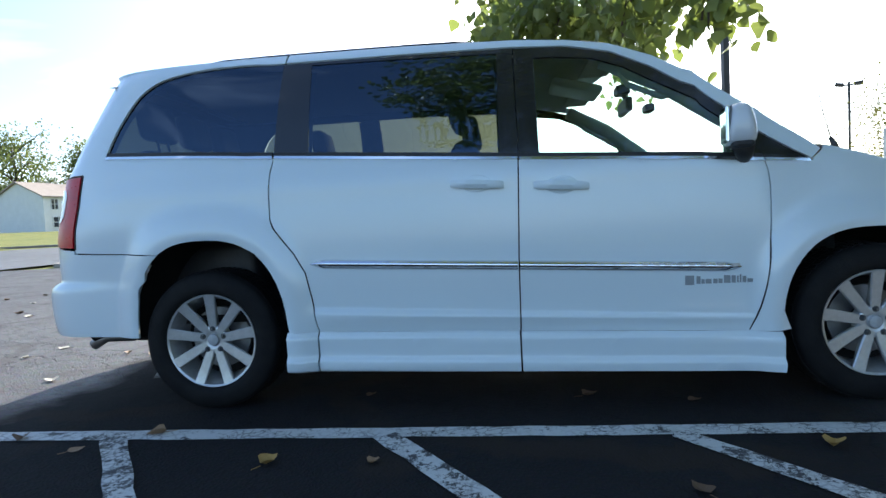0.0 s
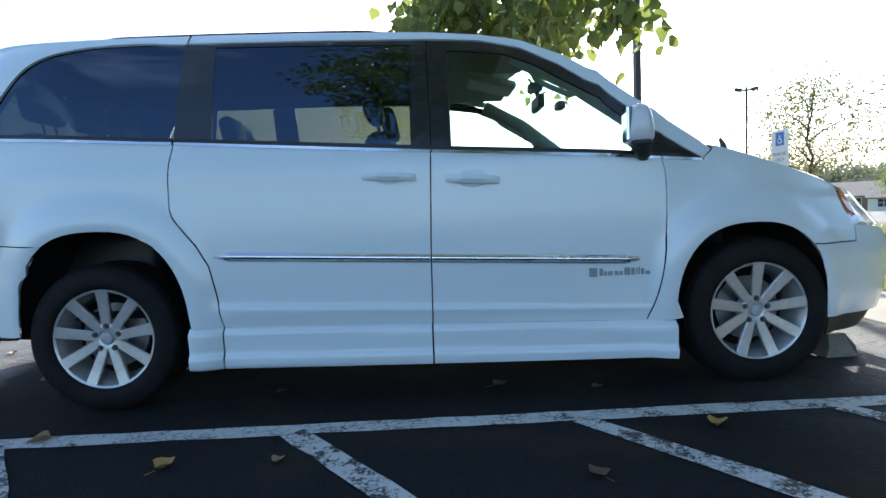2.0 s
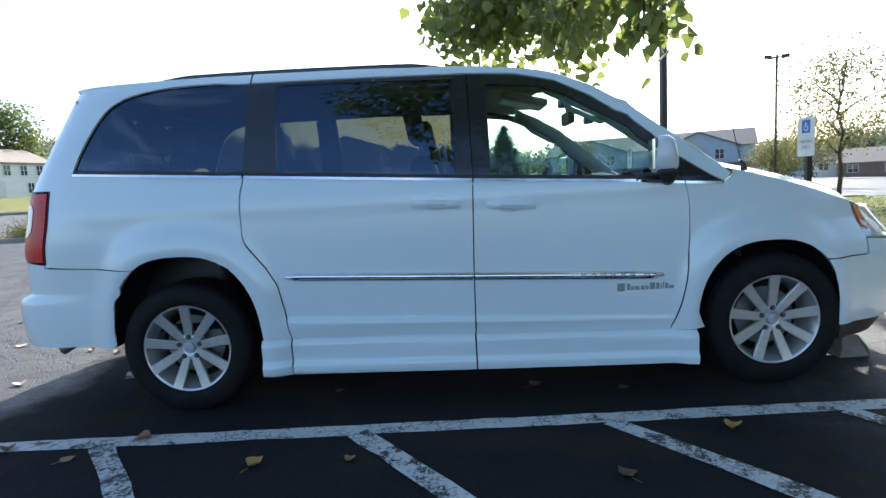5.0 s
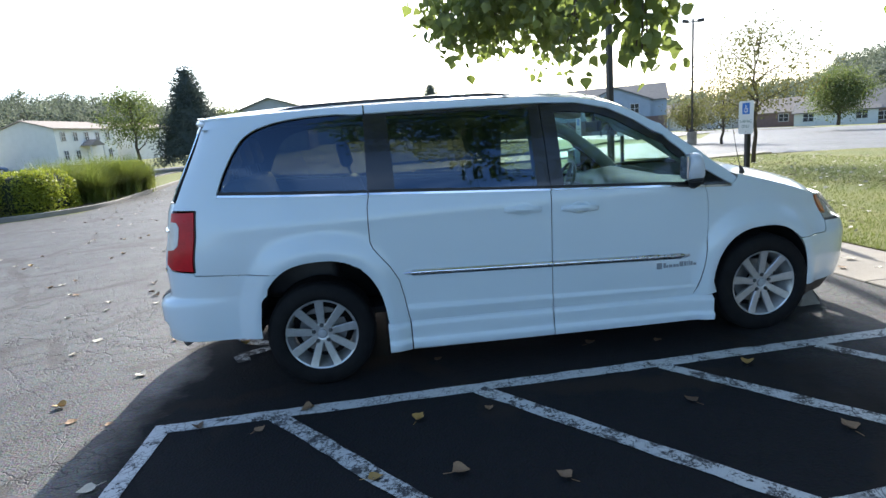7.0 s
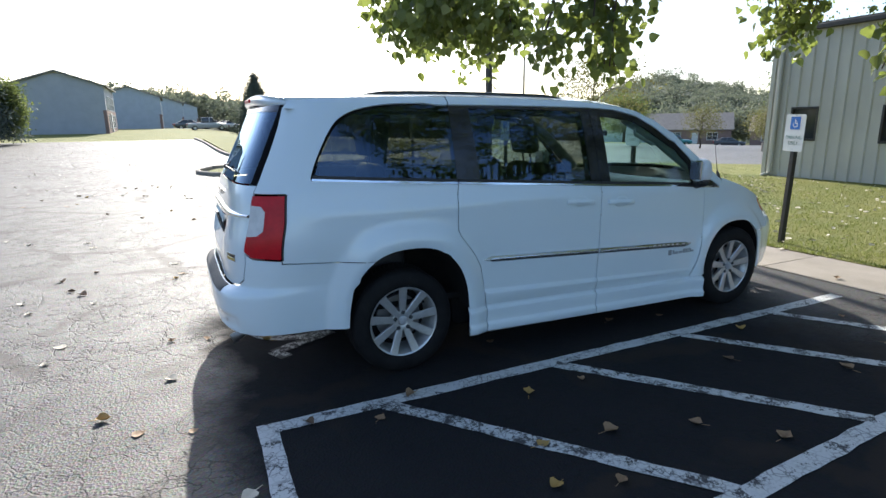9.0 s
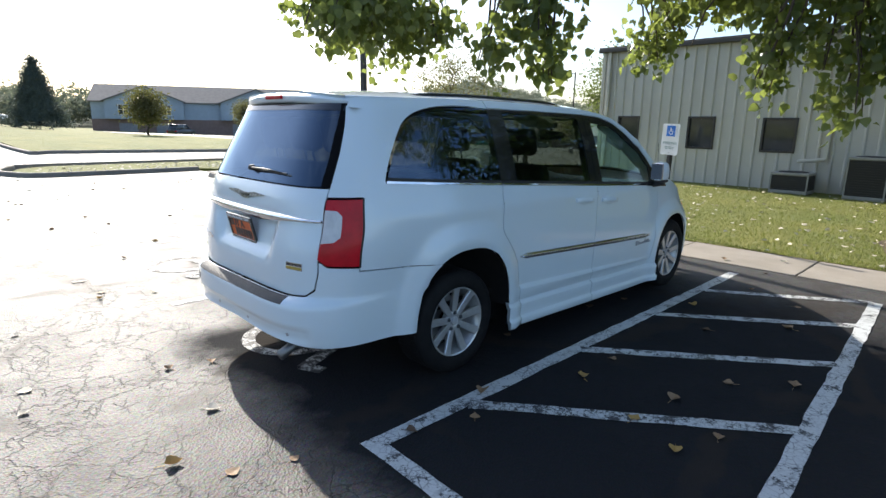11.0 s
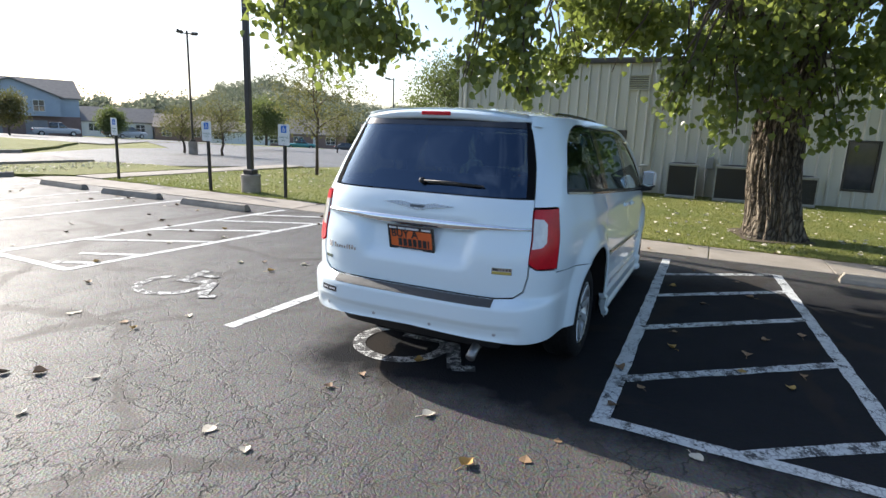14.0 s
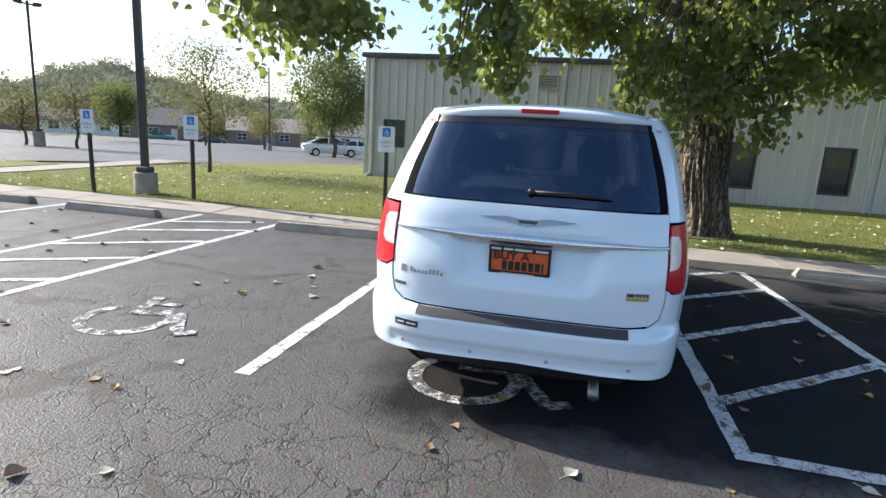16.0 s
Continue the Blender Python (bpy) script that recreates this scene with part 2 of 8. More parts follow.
def road_paint(name, wear):
    m = Nodes(name)
    n1 = m.noise(9, 6, 0.65)
    n2 = m.noise(70, 4, 0.7)
    keep = m.ramp(m.math("ADD", m.math("MULTIPLY", n1, 0.6), m.math("MULTIPLY", n2, 0.4)), [(wear - 0.03, 0.0), (wear + 0.02, 1.0)])
    white = m.mix(n2, (0.46, 0.48, 0.48), (0.66, 0.67, 0.66))
    wv = m.n("ShaderNodeVectorMath", {0: m.co, 1: m.n("ShaderNodeVectorMath", {0: m.n("ShaderNodeTexNoise", {"Vector": m.co, "Scale": 9.0, "Detail": 4.0}).outputs["Color"], "Scale": 0.07}, operation="SCALE").outputs[0]}, operation="ADD").outputs[0]
    net = m.n("ShaderNodeTexVoronoi", {"Vector": wv, "Scale": 22.0}, feature="DISTANCE_TO_EDGE").outputs["Distance"]
    white = m.mix(m.math("MULTIPLY", m.ramp(net, [(0.0, 0.8), (0.05, 0.5), (0.10, 0.0)]), m.ramp(m.noise(4, 3), [(0.42, 0.0), (0.58, 1.0)])), white, (0.11, 0.11, 0.115))
    m.set(Base_Color=m.mix(keep, (0.05, 0.05, 0.052), white), Roughness=0.7)
    m.bump(m.math("ADD", m.math("MULTIPLY", keep, 0.6), m.noise(140, 3)), 0.5, 0.004)
    return m.mat


def leafy(name, c1, c2, trans=0.45, rough=0.5, glow=0.4):
    """Leaves: each a little different, with light coming through."""
    m = Nodes(name)
    rnd = m.n("ShaderNodeNewGeometry").outputs["Random Per Island"]
    col = m.mix(rnd, c1, c2)
    col = m.mix(m.math("MULTIPLY", m.noise(0.8, 2), 0.4), col, tuple(x * 0.55 for x in c1))
    m.set(Base_Color=col, Roughness=rough)
    tr = m.n("ShaderNodeBsdfTranslucent", {"Color": m.mix(glow, col, (0.34, 0.40, 0.06), "MIX")})
    mx = m.n("ShaderNodeMixShader", {0: trans, 1: m.p.outputs[0], 2: tr.outputs[0]})
    m.t.links.new(mx.outputs[0], m.out.inputs[0])
    return m.mat


def glass(name, tint, face=0.045, sheen=(1, 1, 1)):
    """A pane: tinted light straight through, sky in it, more at a grazing angle."""
    m = Nodes(name)
    m.t.nodes.remove(m.p)
    tr = m.n("ShaderNodeBsdfTransparent", {"Color": (*tint, 1)})
    gl = m.n("ShaderNodeBsdfGlossy", {"Color": (*sheen, 1), "Roughness": 0.015})
    lw = m.n("ShaderNodeLayerWeight", {"Blend": 0.5})
    fr = m.math("ADD", face, m.math("MULTIPLY", m.math("POWER", lw.outputs["Facing"], 4.5), 1.0 - face))
    mx = m.n("ShaderNodeMixShader", {0: fr, 1: tr.outputs[0], 2: gl.outputs[0]})
    m.t.links.new(mx.outputs[0], m.out.inputs[0])
    return m.mat


def car_paint(name, c):
    m = Nodes(name)
    dust = m.ramp(m.noise(1.5, 5), [(0.4, 0.0), (0.8, 0.06)])
    m.set(Base_Color=m.mix(dust, c, tuple(x * 0.8 for x in c)), Roughness=0.35)
    m.p.inputs["Coat Weight"].default_value = 1.0
    m.p.inputs["Coat Roughness"].default_value = 0.03
    return m.mat


def metal_mat(name, c, rough):
    m = Nodes(name)
    m.set(Base_Color=m.mix(m.noise(25, 4), c, tuple(x * 0.85 for x in c)), Metallic=1.0, Roughness=m.math("ADD", rough, m.math("MULTIPLY", m.noise(60, 3), 0.1)))
    return m.mat


def bark_mat():
    """Deep braided furrows between long grey plates."""
    m = Nodes("bark")
    wob = m.n("ShaderNodeTexNoise", {"Vector": m.co, "Scale": 2.6, "Detail": 5.0})
    at = m.n("ShaderNodeVectorMath", {0: m.stretch(9.0, 9.0, 1.7), 1: m.n("ShaderNodeVectorMath", {0: wob.outputs["Color"], "Scale": 1.9}, operation="SCALE").outputs[0]}, operation="ADD").outputs[0]
    edge = m.n("ShaderNodeTexVoronoi", {"Vector": at, "Scale": 1.75}, feature="DISTANCE_TO_EDGE").outputs["Distance"]
    plate = m.ramp(edge, [(0.0, 0.0), (0.14, 0.55), (0.34, 1.0)])
    grain = m.noise(1.6, 8, 0.7, m.stretch(22.0, 22.0, 5.0))
    tone = m.math("ADD", m.math("MULTIPLY", plate, 0.75), m.math("MULTIPLY", grain, 0.35))
    col = m.ramp(tone, [(0.08, (0.030, 0.022, 0.016)), (0.40, (0.10, 0.078, 0.055)), (0.75, (0.175, 0.14, 0.10)), (1.0, (0.24, 0.20, 0.15))])
    m.set(Base_Color=col, Roughness=0.92)
    m.bump(m.math("ADD", plate, m.math("MULTIPLY", grain, 0.35)), 1.0, 0.05)
    return m.mat


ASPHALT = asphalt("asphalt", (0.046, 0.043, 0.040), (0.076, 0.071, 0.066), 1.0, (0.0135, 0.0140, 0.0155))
ASPHALT_FAR = asphalt("asphalt_far", (0.085, 0.085, 0.085), (0.13, 0.13, 0.128), 0.4)
PAINT = road_paint("worn_road_paint", 0.442)
PAINT_FADED = road_paint("nearly_gone_road_paint", 0.525)
PAINT_OLD = road_paint("flaking_road_paint", 0.482)
CONCRETE = plain("concrete", (0.335, 0.295, 0.25), (0.25, 0.222, 0.185), 0.85, 1.8, 0.4, 90, vary=0.12)
STOP_CONCRETE = plain("weathered_concrete", (0.36, 0.32, 0.265), (0.22, 0.195, 0.16), 0.9, 4, 0.5, 70, vary=0.15)
SOIL = plain("soil", (0.11, 0.08, 0.05), (0.07, 0.05, 0.035), 0.95, 5, 0.5, 60)
WHITE_PAINT = car_paint("white_car_paint", (0.68, 0.775, 0.815))
CHROME = metal_mat("chrome", (0.85, 0.86, 0.87), 0.04)
ALLOY = plain("silver_alloy_paint", (0.58, 0.585, 0.58), (0.50, 0.505, 0.50), 0.32, 30, metal=0.55, coat=0.5)
STEEL = metal_mat("dull_steel", (0.3, 0.3, 0.3), 0.45)
RUBBER = plain("tyre_rubber", (0.010, 0.010, 0.011), (0.016, 0.016, 0.016), 0.7, 12, 0.2, 120, spec=0.15)
BLACK = plain("black_plastic", (0.014, 0.014, 0.015), (0.022, 0.022, 0.022), 0.5, 20, 0.1, 200)
GLOSS_BLACK = plain("gloss_black_trim", (0.012, 0.012, 0.014), (0.016, 0.016, 0.018), 0.18, 20, coat=0.6)
PAD = plain("ribbed_grey_pad", (0.05, 0.05, 0.05), (0.035, 0.035, 0.035), 0.6, 20, 0.4, 120)
DARK = plain("underbody", (0.012, 0.012, 0.012), (0.02, 0.018, 0.016), 0.9, 8, spec=0.15)
# The blue gloss colour paints in the deep blue sky these panes reflect.
TINT = glass("privacy_glass", (0.205, 0.22, 0.175), 0.115, (0.52, 0.72, 1.0))
# Same glass made darker, painting in the dim cabin behind the rear window.
TINT_REAR = glass("privacy_glass_dimmed", (0.102, 0.110, 0.087), 0.115, (0.52, 0.72, 1.0))
CLEAR = glass("clear_glass", (0.64, 0.86, 0.83), 0.07)
SHIELD = glass("windshield_glass", (0.80, 0.90, 0.86), 0.05)
HOUSE_GLASS = plain("window_glass", (0.03, 0.035, 0.04), (0.05, 0.055, 0.06), 0.06, 3, spec=0.8)
LEAF = leafy("cottonwood_leaf", (0.082, 0.126, 0.050), (0.185, 0.225, 0.095), 0.60, 0.25, 0.50)
LEAF_FAR = leafy("tree_leaf", (0.09, 0.13, 0.045), (0.16, 0.185, 0.07), 0.55, 0.6, 0.2)
LEAF_OLIVE = leafy("thin_olive_leaf", (0.12, 0.12, 0.045), (0.19, 0.16, 0.065), 0.45, 0.6, 0.15)
LEAF_HEDGE = leafy("hedge_leaf", (0.17, 0.22, 0.020), (0.44, 0.44, 0.035), 0.42, 0.5)
LEAF_GRASS = leafy("grass_blade", (0.10, 0.15, 0.028), (0.21, 0.22, 0.06), 0.4, 0.55)
# Distance haze is painted in: conifer and wood foliage paled and greyed.
LEAF_CONIFER_HAZE = leafy("hazed_conifer_needles", (0.075, 0.10, 0.08), (0.12, 0.145, 0.115), 0.3, 0.7, 0.0)
LEAF_WOOD_HAZE = leafy("hazed_wood_leaf", (0.14, 0.165, 0.12), (0.215, 0.235, 0.175), 0.45, 0.7, 0.05)
BARK = bark_mat()
TWIG = plain("twig_bark", (0.10, 0.075, 0.055), (0.06, 0.045, 0.035), 0.9, 10, 0.4, 60)


def lawn_mat():
    m = Nodes("lawn")
    a, b = m.noise(0.5, 4), m.noise(7, 5, 0.7)
    col = m.mix(m.ramp(a, [(0.35, 0.0), (0.7, 1.0)]), (0.115, 0.135, 0.018), (0.185, 0.178, 0.030))
    col = m.mix(m.ramp(b, [(0.5, 0.0), (0.85, 0.5)]), col, (0.22, 0.19, 0.07))
    m.set(Base_Color=col, Roughness=0.9)
    m.bump(m.math("ADD", b, m.noise(60, 4, 0.7)), 0.9, 0.03)
    return m.mat


LAWN = lawn_mat()

# ---- ground ----
def ground_z(x, y):
    """The lot is level; land rises to the north and falls to the east."""
    return -0.036 * max(0.0, x - 16) + 0.02 * max(0.0, y - 18) * (1 - smooth01(0, 16, x)) * (1 - smooth01(60, 110, y)) + 1.4 * smooth01(60, 110, y) * (1 - smooth01(0, 16, x))


def sheet(name, outline, mat, lift, cells=(), parent=None, label="", thick=0.0, step=0.0):
    """A flat piece of ground in plan, cut so that it follows the land."""
    bm = bmesh.new()
    bm.faces.new([bm.verts.new((x, y, 0)) for x, y in outline])
    xs, ys = [p[0] for p in outline], [p[1] for p in outline]
    cuts = [((c, 0, 0), (1, 0, 0)) for c in (0, 4, 8, 12, 16, 24, 40, 70) if min(xs) < c < max(xs)] + [((0, c, 0), (0, 1, 0)) for c in (18, 30, 45, 60, 75, 90, 110) if min(ys) < c < max(ys)]
    for co, no in cuts:
        bmesh.ops.bisect_plane(bm, geom=list(bm.verts) + list(bm.edges) + list(bm.faces), plane_co=co, plane_no=no)
    for v in bm.verts:
        v.co.z = ground_z(v.co.x, v.co.y) + lift
    for f in bm.faces:
        if f.normal.z < 0:
            f.normal_flip()
    bm.normal_update()
    for f in list(bm.faces):
        if f.normal.z < 0:
            f.normal_flip()
    if thick:
        edges = [e for e in bm.edges if e.is_boundary]
        made = bmesh.ops.extrude_edge_only(bm, edges=edges)["geom"]
        for v in made:
            if isinstance(v, bmesh.types.BMVert):
                v.co.z -= thick
    return part(name, bm, mat, parent, label)


def ground_sheet():
    bm = bmesh.new()
    xs = [-700, -300, -120, -60, -30, -15, -5, 0, 4, 8, 12, 16, 24, 40, 70, 120, 220, 400, 700]
    ys = [-700, -300, -120, -60, -30, -10, 0, 10, 18, 30, 45, 60, 75, 90, 110, 160, 260, 420, 700]
    grid = [[bm.verts.new((x, y, max(ground_z(x, y), -9.0) - 0.05)) for y in ys] for x in xs]
    for i in range(len(xs) - 1):
        for j in range(len(ys) - 1):
            bm.faces.new((grid[i][j], grid[i + 1][j], grid[i + 1][j + 1], grid[i][j + 1]))
    return tagged(part("ground", bm, LAWN, None, smooth=True), "grassy land round the car park", "ground", kind="structure")


ground_sheet()
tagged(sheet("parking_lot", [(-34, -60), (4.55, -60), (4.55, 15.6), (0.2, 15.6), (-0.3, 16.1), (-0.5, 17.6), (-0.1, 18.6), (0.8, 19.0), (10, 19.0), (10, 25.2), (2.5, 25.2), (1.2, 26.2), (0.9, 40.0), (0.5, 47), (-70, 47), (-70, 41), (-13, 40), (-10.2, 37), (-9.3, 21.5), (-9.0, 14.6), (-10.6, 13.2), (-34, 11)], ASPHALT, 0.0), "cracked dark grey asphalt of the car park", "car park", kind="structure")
tagged(sheet("far_car_park", [(10, 17.0), (14.5, 13.0), (22, 9.5), (36, 7.5), (95, 10), (95, 62), (40, 58), (24, 34), (10, 25.2)], ASPHALT_FAR, -0.004), "pale asphalt of the second car park", "car park", kind="structure")

tagged(sheet("lawn", [(5.55, -40), (40, -40), (40, 6), (22, 9.2), (14.5, 12.6), (10.2, 13.35), (5.55, 13.35)], LAWN, 0.02), "short mown lawn strewn with dry leaves", "lawn", kind="structure")
tagged(sheet("lawn_strip", [(0.35, 15.75), (4.55, 15.75), (5.55, 14.5), (9.8, 14.5), (9.8, 16.8), (9.0, 18.8), (0.9, 18.8), (0.1, 18.3), (-0.2, 17.4), (0.0, 16.3)], LAWN, 0.06, thick=0.08), "narrow grass strip with dry leaves", "lawn", kind="structure")
tagged(sheet("lawn_island", [(1.4, 26.0), (9.5, 25.6), (14, 30), (20, 38), (20, 60), (2, 60), (1.1, 46)], LAWN, 0.08, thick=0.10), "grass island across the drive", "lawn", kind="structure")
tagged(sheet("far_drive", [(22, 38), (40, 58), (60, 64), (60, 78), (16, 78), (16, 70), (21, 60)], ASPHALT_FAR, 0.03), "pale drive before the flats", "road", kind="structure")

# lawn blades over the near lawn, thickest towards the kerb
def blades(name, x0, x1, y0, y1, n, mat, h0, h1, lean=0.5, skip=None, w=0.006):
    x = x0 + (x1 - x0) * rng.random(n) ** 1.5
    y = rng.uniform(y0, y1, n)
    a, l = rng.uniform(0, 6.283, n), rng.uniform(0, lean, n)
    h = rng.uniform(h0, h1, n)
    z = np.array([ground_z(p, q) for p, q in zip(x, y)]) + 0.015
    c, s = np.cos(a), np.sin(a)
    v = np.empty((n, 3, 3))
    v[:, 0] = np.stack([x - s * w, y + c * w, z], 1)
    v[:, 1] = np.stack([x + s * w, y - c * w, z], 1)
    v[:, 2] = np.stack([x + c * l * h, y + s * l * h, z + h], 1)
    me = bpy.data.meshes.new(name)
    me.from_pydata(v.reshape(-1, 3).tolist(), [], np.arange(3 * n).reshape(n, 3).tolist())
    return link_mesh(name, me, mat)


tagged(blades("grass", 5.56, 13.6, -9, 13.3, 70000, LEAF_GRASS, 0.02, 0.055, 0.9), "short green and straw-coloured lawn grass", "grass", kind="stuff")

# concrete walk in front of the bays, slab by slab, and the path across the lawn
walkway = thing("sidewalk", label="pale concrete walk of square slabs along the bays", category="sidewalk", kind="structure")
path = thing("footpath", label="pale concrete path across the lawn", category="path", kind="structure")

# kerbs
def kerb(name, pts, label, h=0.14, w=0.15):
    bm = bmesh.new()
    pts = [Vector((x, y, 0)) for x, y in pts]
    rows = []
    prof = [(0, -0.05), (0.0, h - 0.02), (0.02, h), (w - 0.02, h), (w, h - 0.02), (w, -0.05)]
    for i, p in enumerate(pts):
        d = (pts[min(i + 1, len(pts) - 1)] - pts[max(0, i - 1)]).normalized()
        nrm = Vector((-d.y, d.x, 0))
        rows.append([bm.verts.new(p + nrm * a + Vector((0, 0, b + ground_z(p.x, p.y)))) for a, b in prof])
    for q, r in zip(rows, rows[1:]):
        for k in range(len(prof) - 1):
            bm.faces.new((q[k], q[k + 1], r[k + 1], r[k]))
    bm.faces.new(rows[0])
    bm.faces.new(rows[-1][::-1])
    bmesh.ops.recalc_face_normals(bm, faces=bm.faces)
    return tagged(part(name, bm, CONCRETE), label, "kerb", kind="structure")


def arc_line(pts, per=6):
    """Rounds a plan line."""
    out = []
    n = len(pts)
    for i in range(n - 1):
        p0, p1, p2, p3 = pts[max(i - 1, 0)], pts[i], pts[i + 1], pts[min(i + 2, n - 1)]
        for k in range(per):
            t = k / per
            out.append(tuple(0.5 * (2 * p1[c] + (p2[c] - p0[c]) * t + (2 * p0[c] - 5 * p1[c] + 4 * p2[c] - p3[c]) * t * t + (3 * p1[c] - p0[c] - 3 * p2[c] + p3[c]) * t ** 3) for c in (0, 1)))
    return out + [tuple(pts[-1])]


kerb("kerb_hedge", arc_line([(-13.2, 37), (-13.9, 24), (-14.7, 17), (-14.6, 14.9), (-13.6, 13.9), (-12.0, 13.8), (-10.3, 14.6), (-9.4, 16.0), (-9.2, 18), (-9.5, 22), (-10.3, 37)]), "pale concrete kerb round the hedge bed", 0.11)
kerb("kerb_island", arc_line([(4.5, 15.6), (0.6, 15.6), (-0.2, 16.2), (-0.45, 17.4), (0.0, 18.6), (0.9, 19.0), (9, 19.0)]), "pale concrete kerb round the grass strip", 0.13)
kerb("kerb_far_island", arc_line([(9.8, 25.3), (2.6, 25.4), (1.3, 26.4), (0.95, 40), (0.6, 47)]), "concrete kerb of the far grass island", 0.14)
kerb("kerb_far_drive", arc_line([(-10.4, 36.6), (-12.5, 39.8), (-20, 40.8), (-70, 41.2)]), "concrete kerb of the side street", 0.14)

# painted lines of the bays
def stripe(name, a, b, w, mat, label, lift=0.004):
    a, b = Vector((*a, 0)), Vector((*b, 0))
    d = (b - a).normalized()
    s = Vector((-d.y, d.x, 0)) * (w / 2)
    bm = bmesh.new()
    n = max(2, int((b - a).length / 0.12))
    rows = []
    for i in range(n + 1):
        p = a.lerp(b, i / n)
        j = 0.006
        rows.append([bm.verts.new(p + s * (1 + random.uniform(-j, j) / (w / 2)) + Vector((0, 0, lift))), bm.verts.new(p - s * (1 + random.uniform(-j, j) / (w / 2)) + Vector((0, 0, lift)))])
    for q, r in zip(rows, rows[1:]):
        bm.faces.new((q[0], q[1], r[1], r[0]))
    bmesh.ops.recalc_face_normals(bm, faces=bm.faces)
    for f in bm.faces:
        if f.normal.z < 0:
            f.normal_flip()
    return tagged(part(name, bm, mat), label, "line", "painted lines", "structure")


HL = "flaking white hatch line on the asphalt"
BL = "worn white bay line on the asphalt"
stripe("bay_line", (-0.98, -1.265), (4.18, -1.235), 0.105, PAINT, BL)
stripe("bay_line", (-0.5, -2.85), (4.02, -2.57), 0.105, PAINT, BL, 0.0045)
stripe("bay_line", (-0.94, -1.21), (-0.99, -3.4), 0.105, PAINT, BL, 0.005)
for a, b in (((-0.95, -2.02), (-0.40, -2.80)), ((-0.27, -1.30), (0.86, -2.74)), ((0.94, -1.29), (2.05, -2.66)), ((2.12, -1.29), (3.13, -2.60)), ((3.20, -1.29), (4.03, -2.55))):
    stripe("hatch_line", a, b, 0.10, PAINT_OLD, HL, 0.0055)
stripe("bay_line", (-0.93, 1.76), (4.25, 1.66), 0.115, PAINT, BL)
stripe("bay_line", (-0.55, 4.60), (4.30, 4.32), 0.11, PAINT, BL)
stripe("bay_line", (-0.55, 6.08), (4.38, 5.88), 0.11, PAINT, BL)
stripe("bay_line", (-0.55, 4.55), (-0.55, 6.12), 0.11, PAINT, BL, 0.005)
for a, b in (((-0.42, 5.05), (-0.2, 4.62)), ((0.0, 5.25), (0.34, 4.58)), ((0.55, 5.95), (1.40, 4.55)), ((1.55, 5.95), (2.50, 4.50)), ((2.70, 5.88), (3.47, 4.44)), ((3.55, 5.88), (4.2, 4.6))):
    stripe("hatch_line", a, b, 0.10, PAINT, "white hatch line on the asphalt", 0.0055)
for y in (8.45, 10.95, 13.4):
    stripe("bay_line", (-0.5, y + 0.1), (4.2, y - 0.05), 0.11, PAINT, BL)
for a, b in (((0.2, 9.6), (4.2, 9.5)), ):
    stripe("bay_line", a, b, 0.09, PAINT, BL)
stripe("bay_line", (-0.5, -5.6), (4.2, -5.4), 0.11, PAINT, BL)


def access_mark(cx, cy, s, turn, mat):
    """The wheelchair mark of a reserved bay: a wheel arc with bars."""
    ob = thing("access_mark", (cx, cy, 0), "worn white reserved-bay mark on the asphalt", "road mark", "access marks", turn, "structure")
    bm = bmesh.new()
    r0, r1 = 0.30 * s, 0.40 * s
    va = [(math.cos(radians(a)), math.sin(radians(a))) for a in range(-235, 61, 8)]
    vs = [(bm.verts.new((r0 * c, r0 * q, 0.005)), bm.verts.new((r1 * c, r1 * q, 0.005))) for c, q in va]
    for p, q in zip(vs, vs[1:]):
        bm.faces.new((p[0], p[1], q[1], q[0]))
    part("wheel_arc", bm, mat, ob)

    def bar(a, b, w, name, up=0.0062):
        bm2 = bmesh.new()
        a, b = Vector((*a, 0)) * s, Vector((*b, 0)) * s
        d = (b - a).normalized()
        n2 = Vector((-d.y, d.x, 0)) * (w * s / 2)
        z = Vector((0, 0, up))
        bm2.faces.new([bm2.verts.new(p + z) for p in (a + n2, a - n2, b - n2, b + n2)])
        for f in bm2.faces:
            if f.normal.z < 0:
                f.normal_flip()
        part(name, bm2, mat, ob)
    bar((-0.02, 0.62), (-0.02, 0.18), 0.11, "back_bar")
    bar((-0.06, 0.16), (0.36, 0.16), 0.10, "seat_bar", 0.0070)
    bar((0.36, 0.20), (0.56, -0.30), 0.11, "leg_bar", 0.0078)
    bar((0.0, 0.40), (0.28, 0.40), 0.08, "arm_bar", 0.0086)
    bar((0.54, -0.30), (0.70, -0.24), 0.10, "foot_bar", 0.0094)


access_mark(-0.32, 3.18, 0.95, -78, PAINT_FADED)
access_mark(-0.48, 0.36, 0.98, -86, PAINT_FADED)


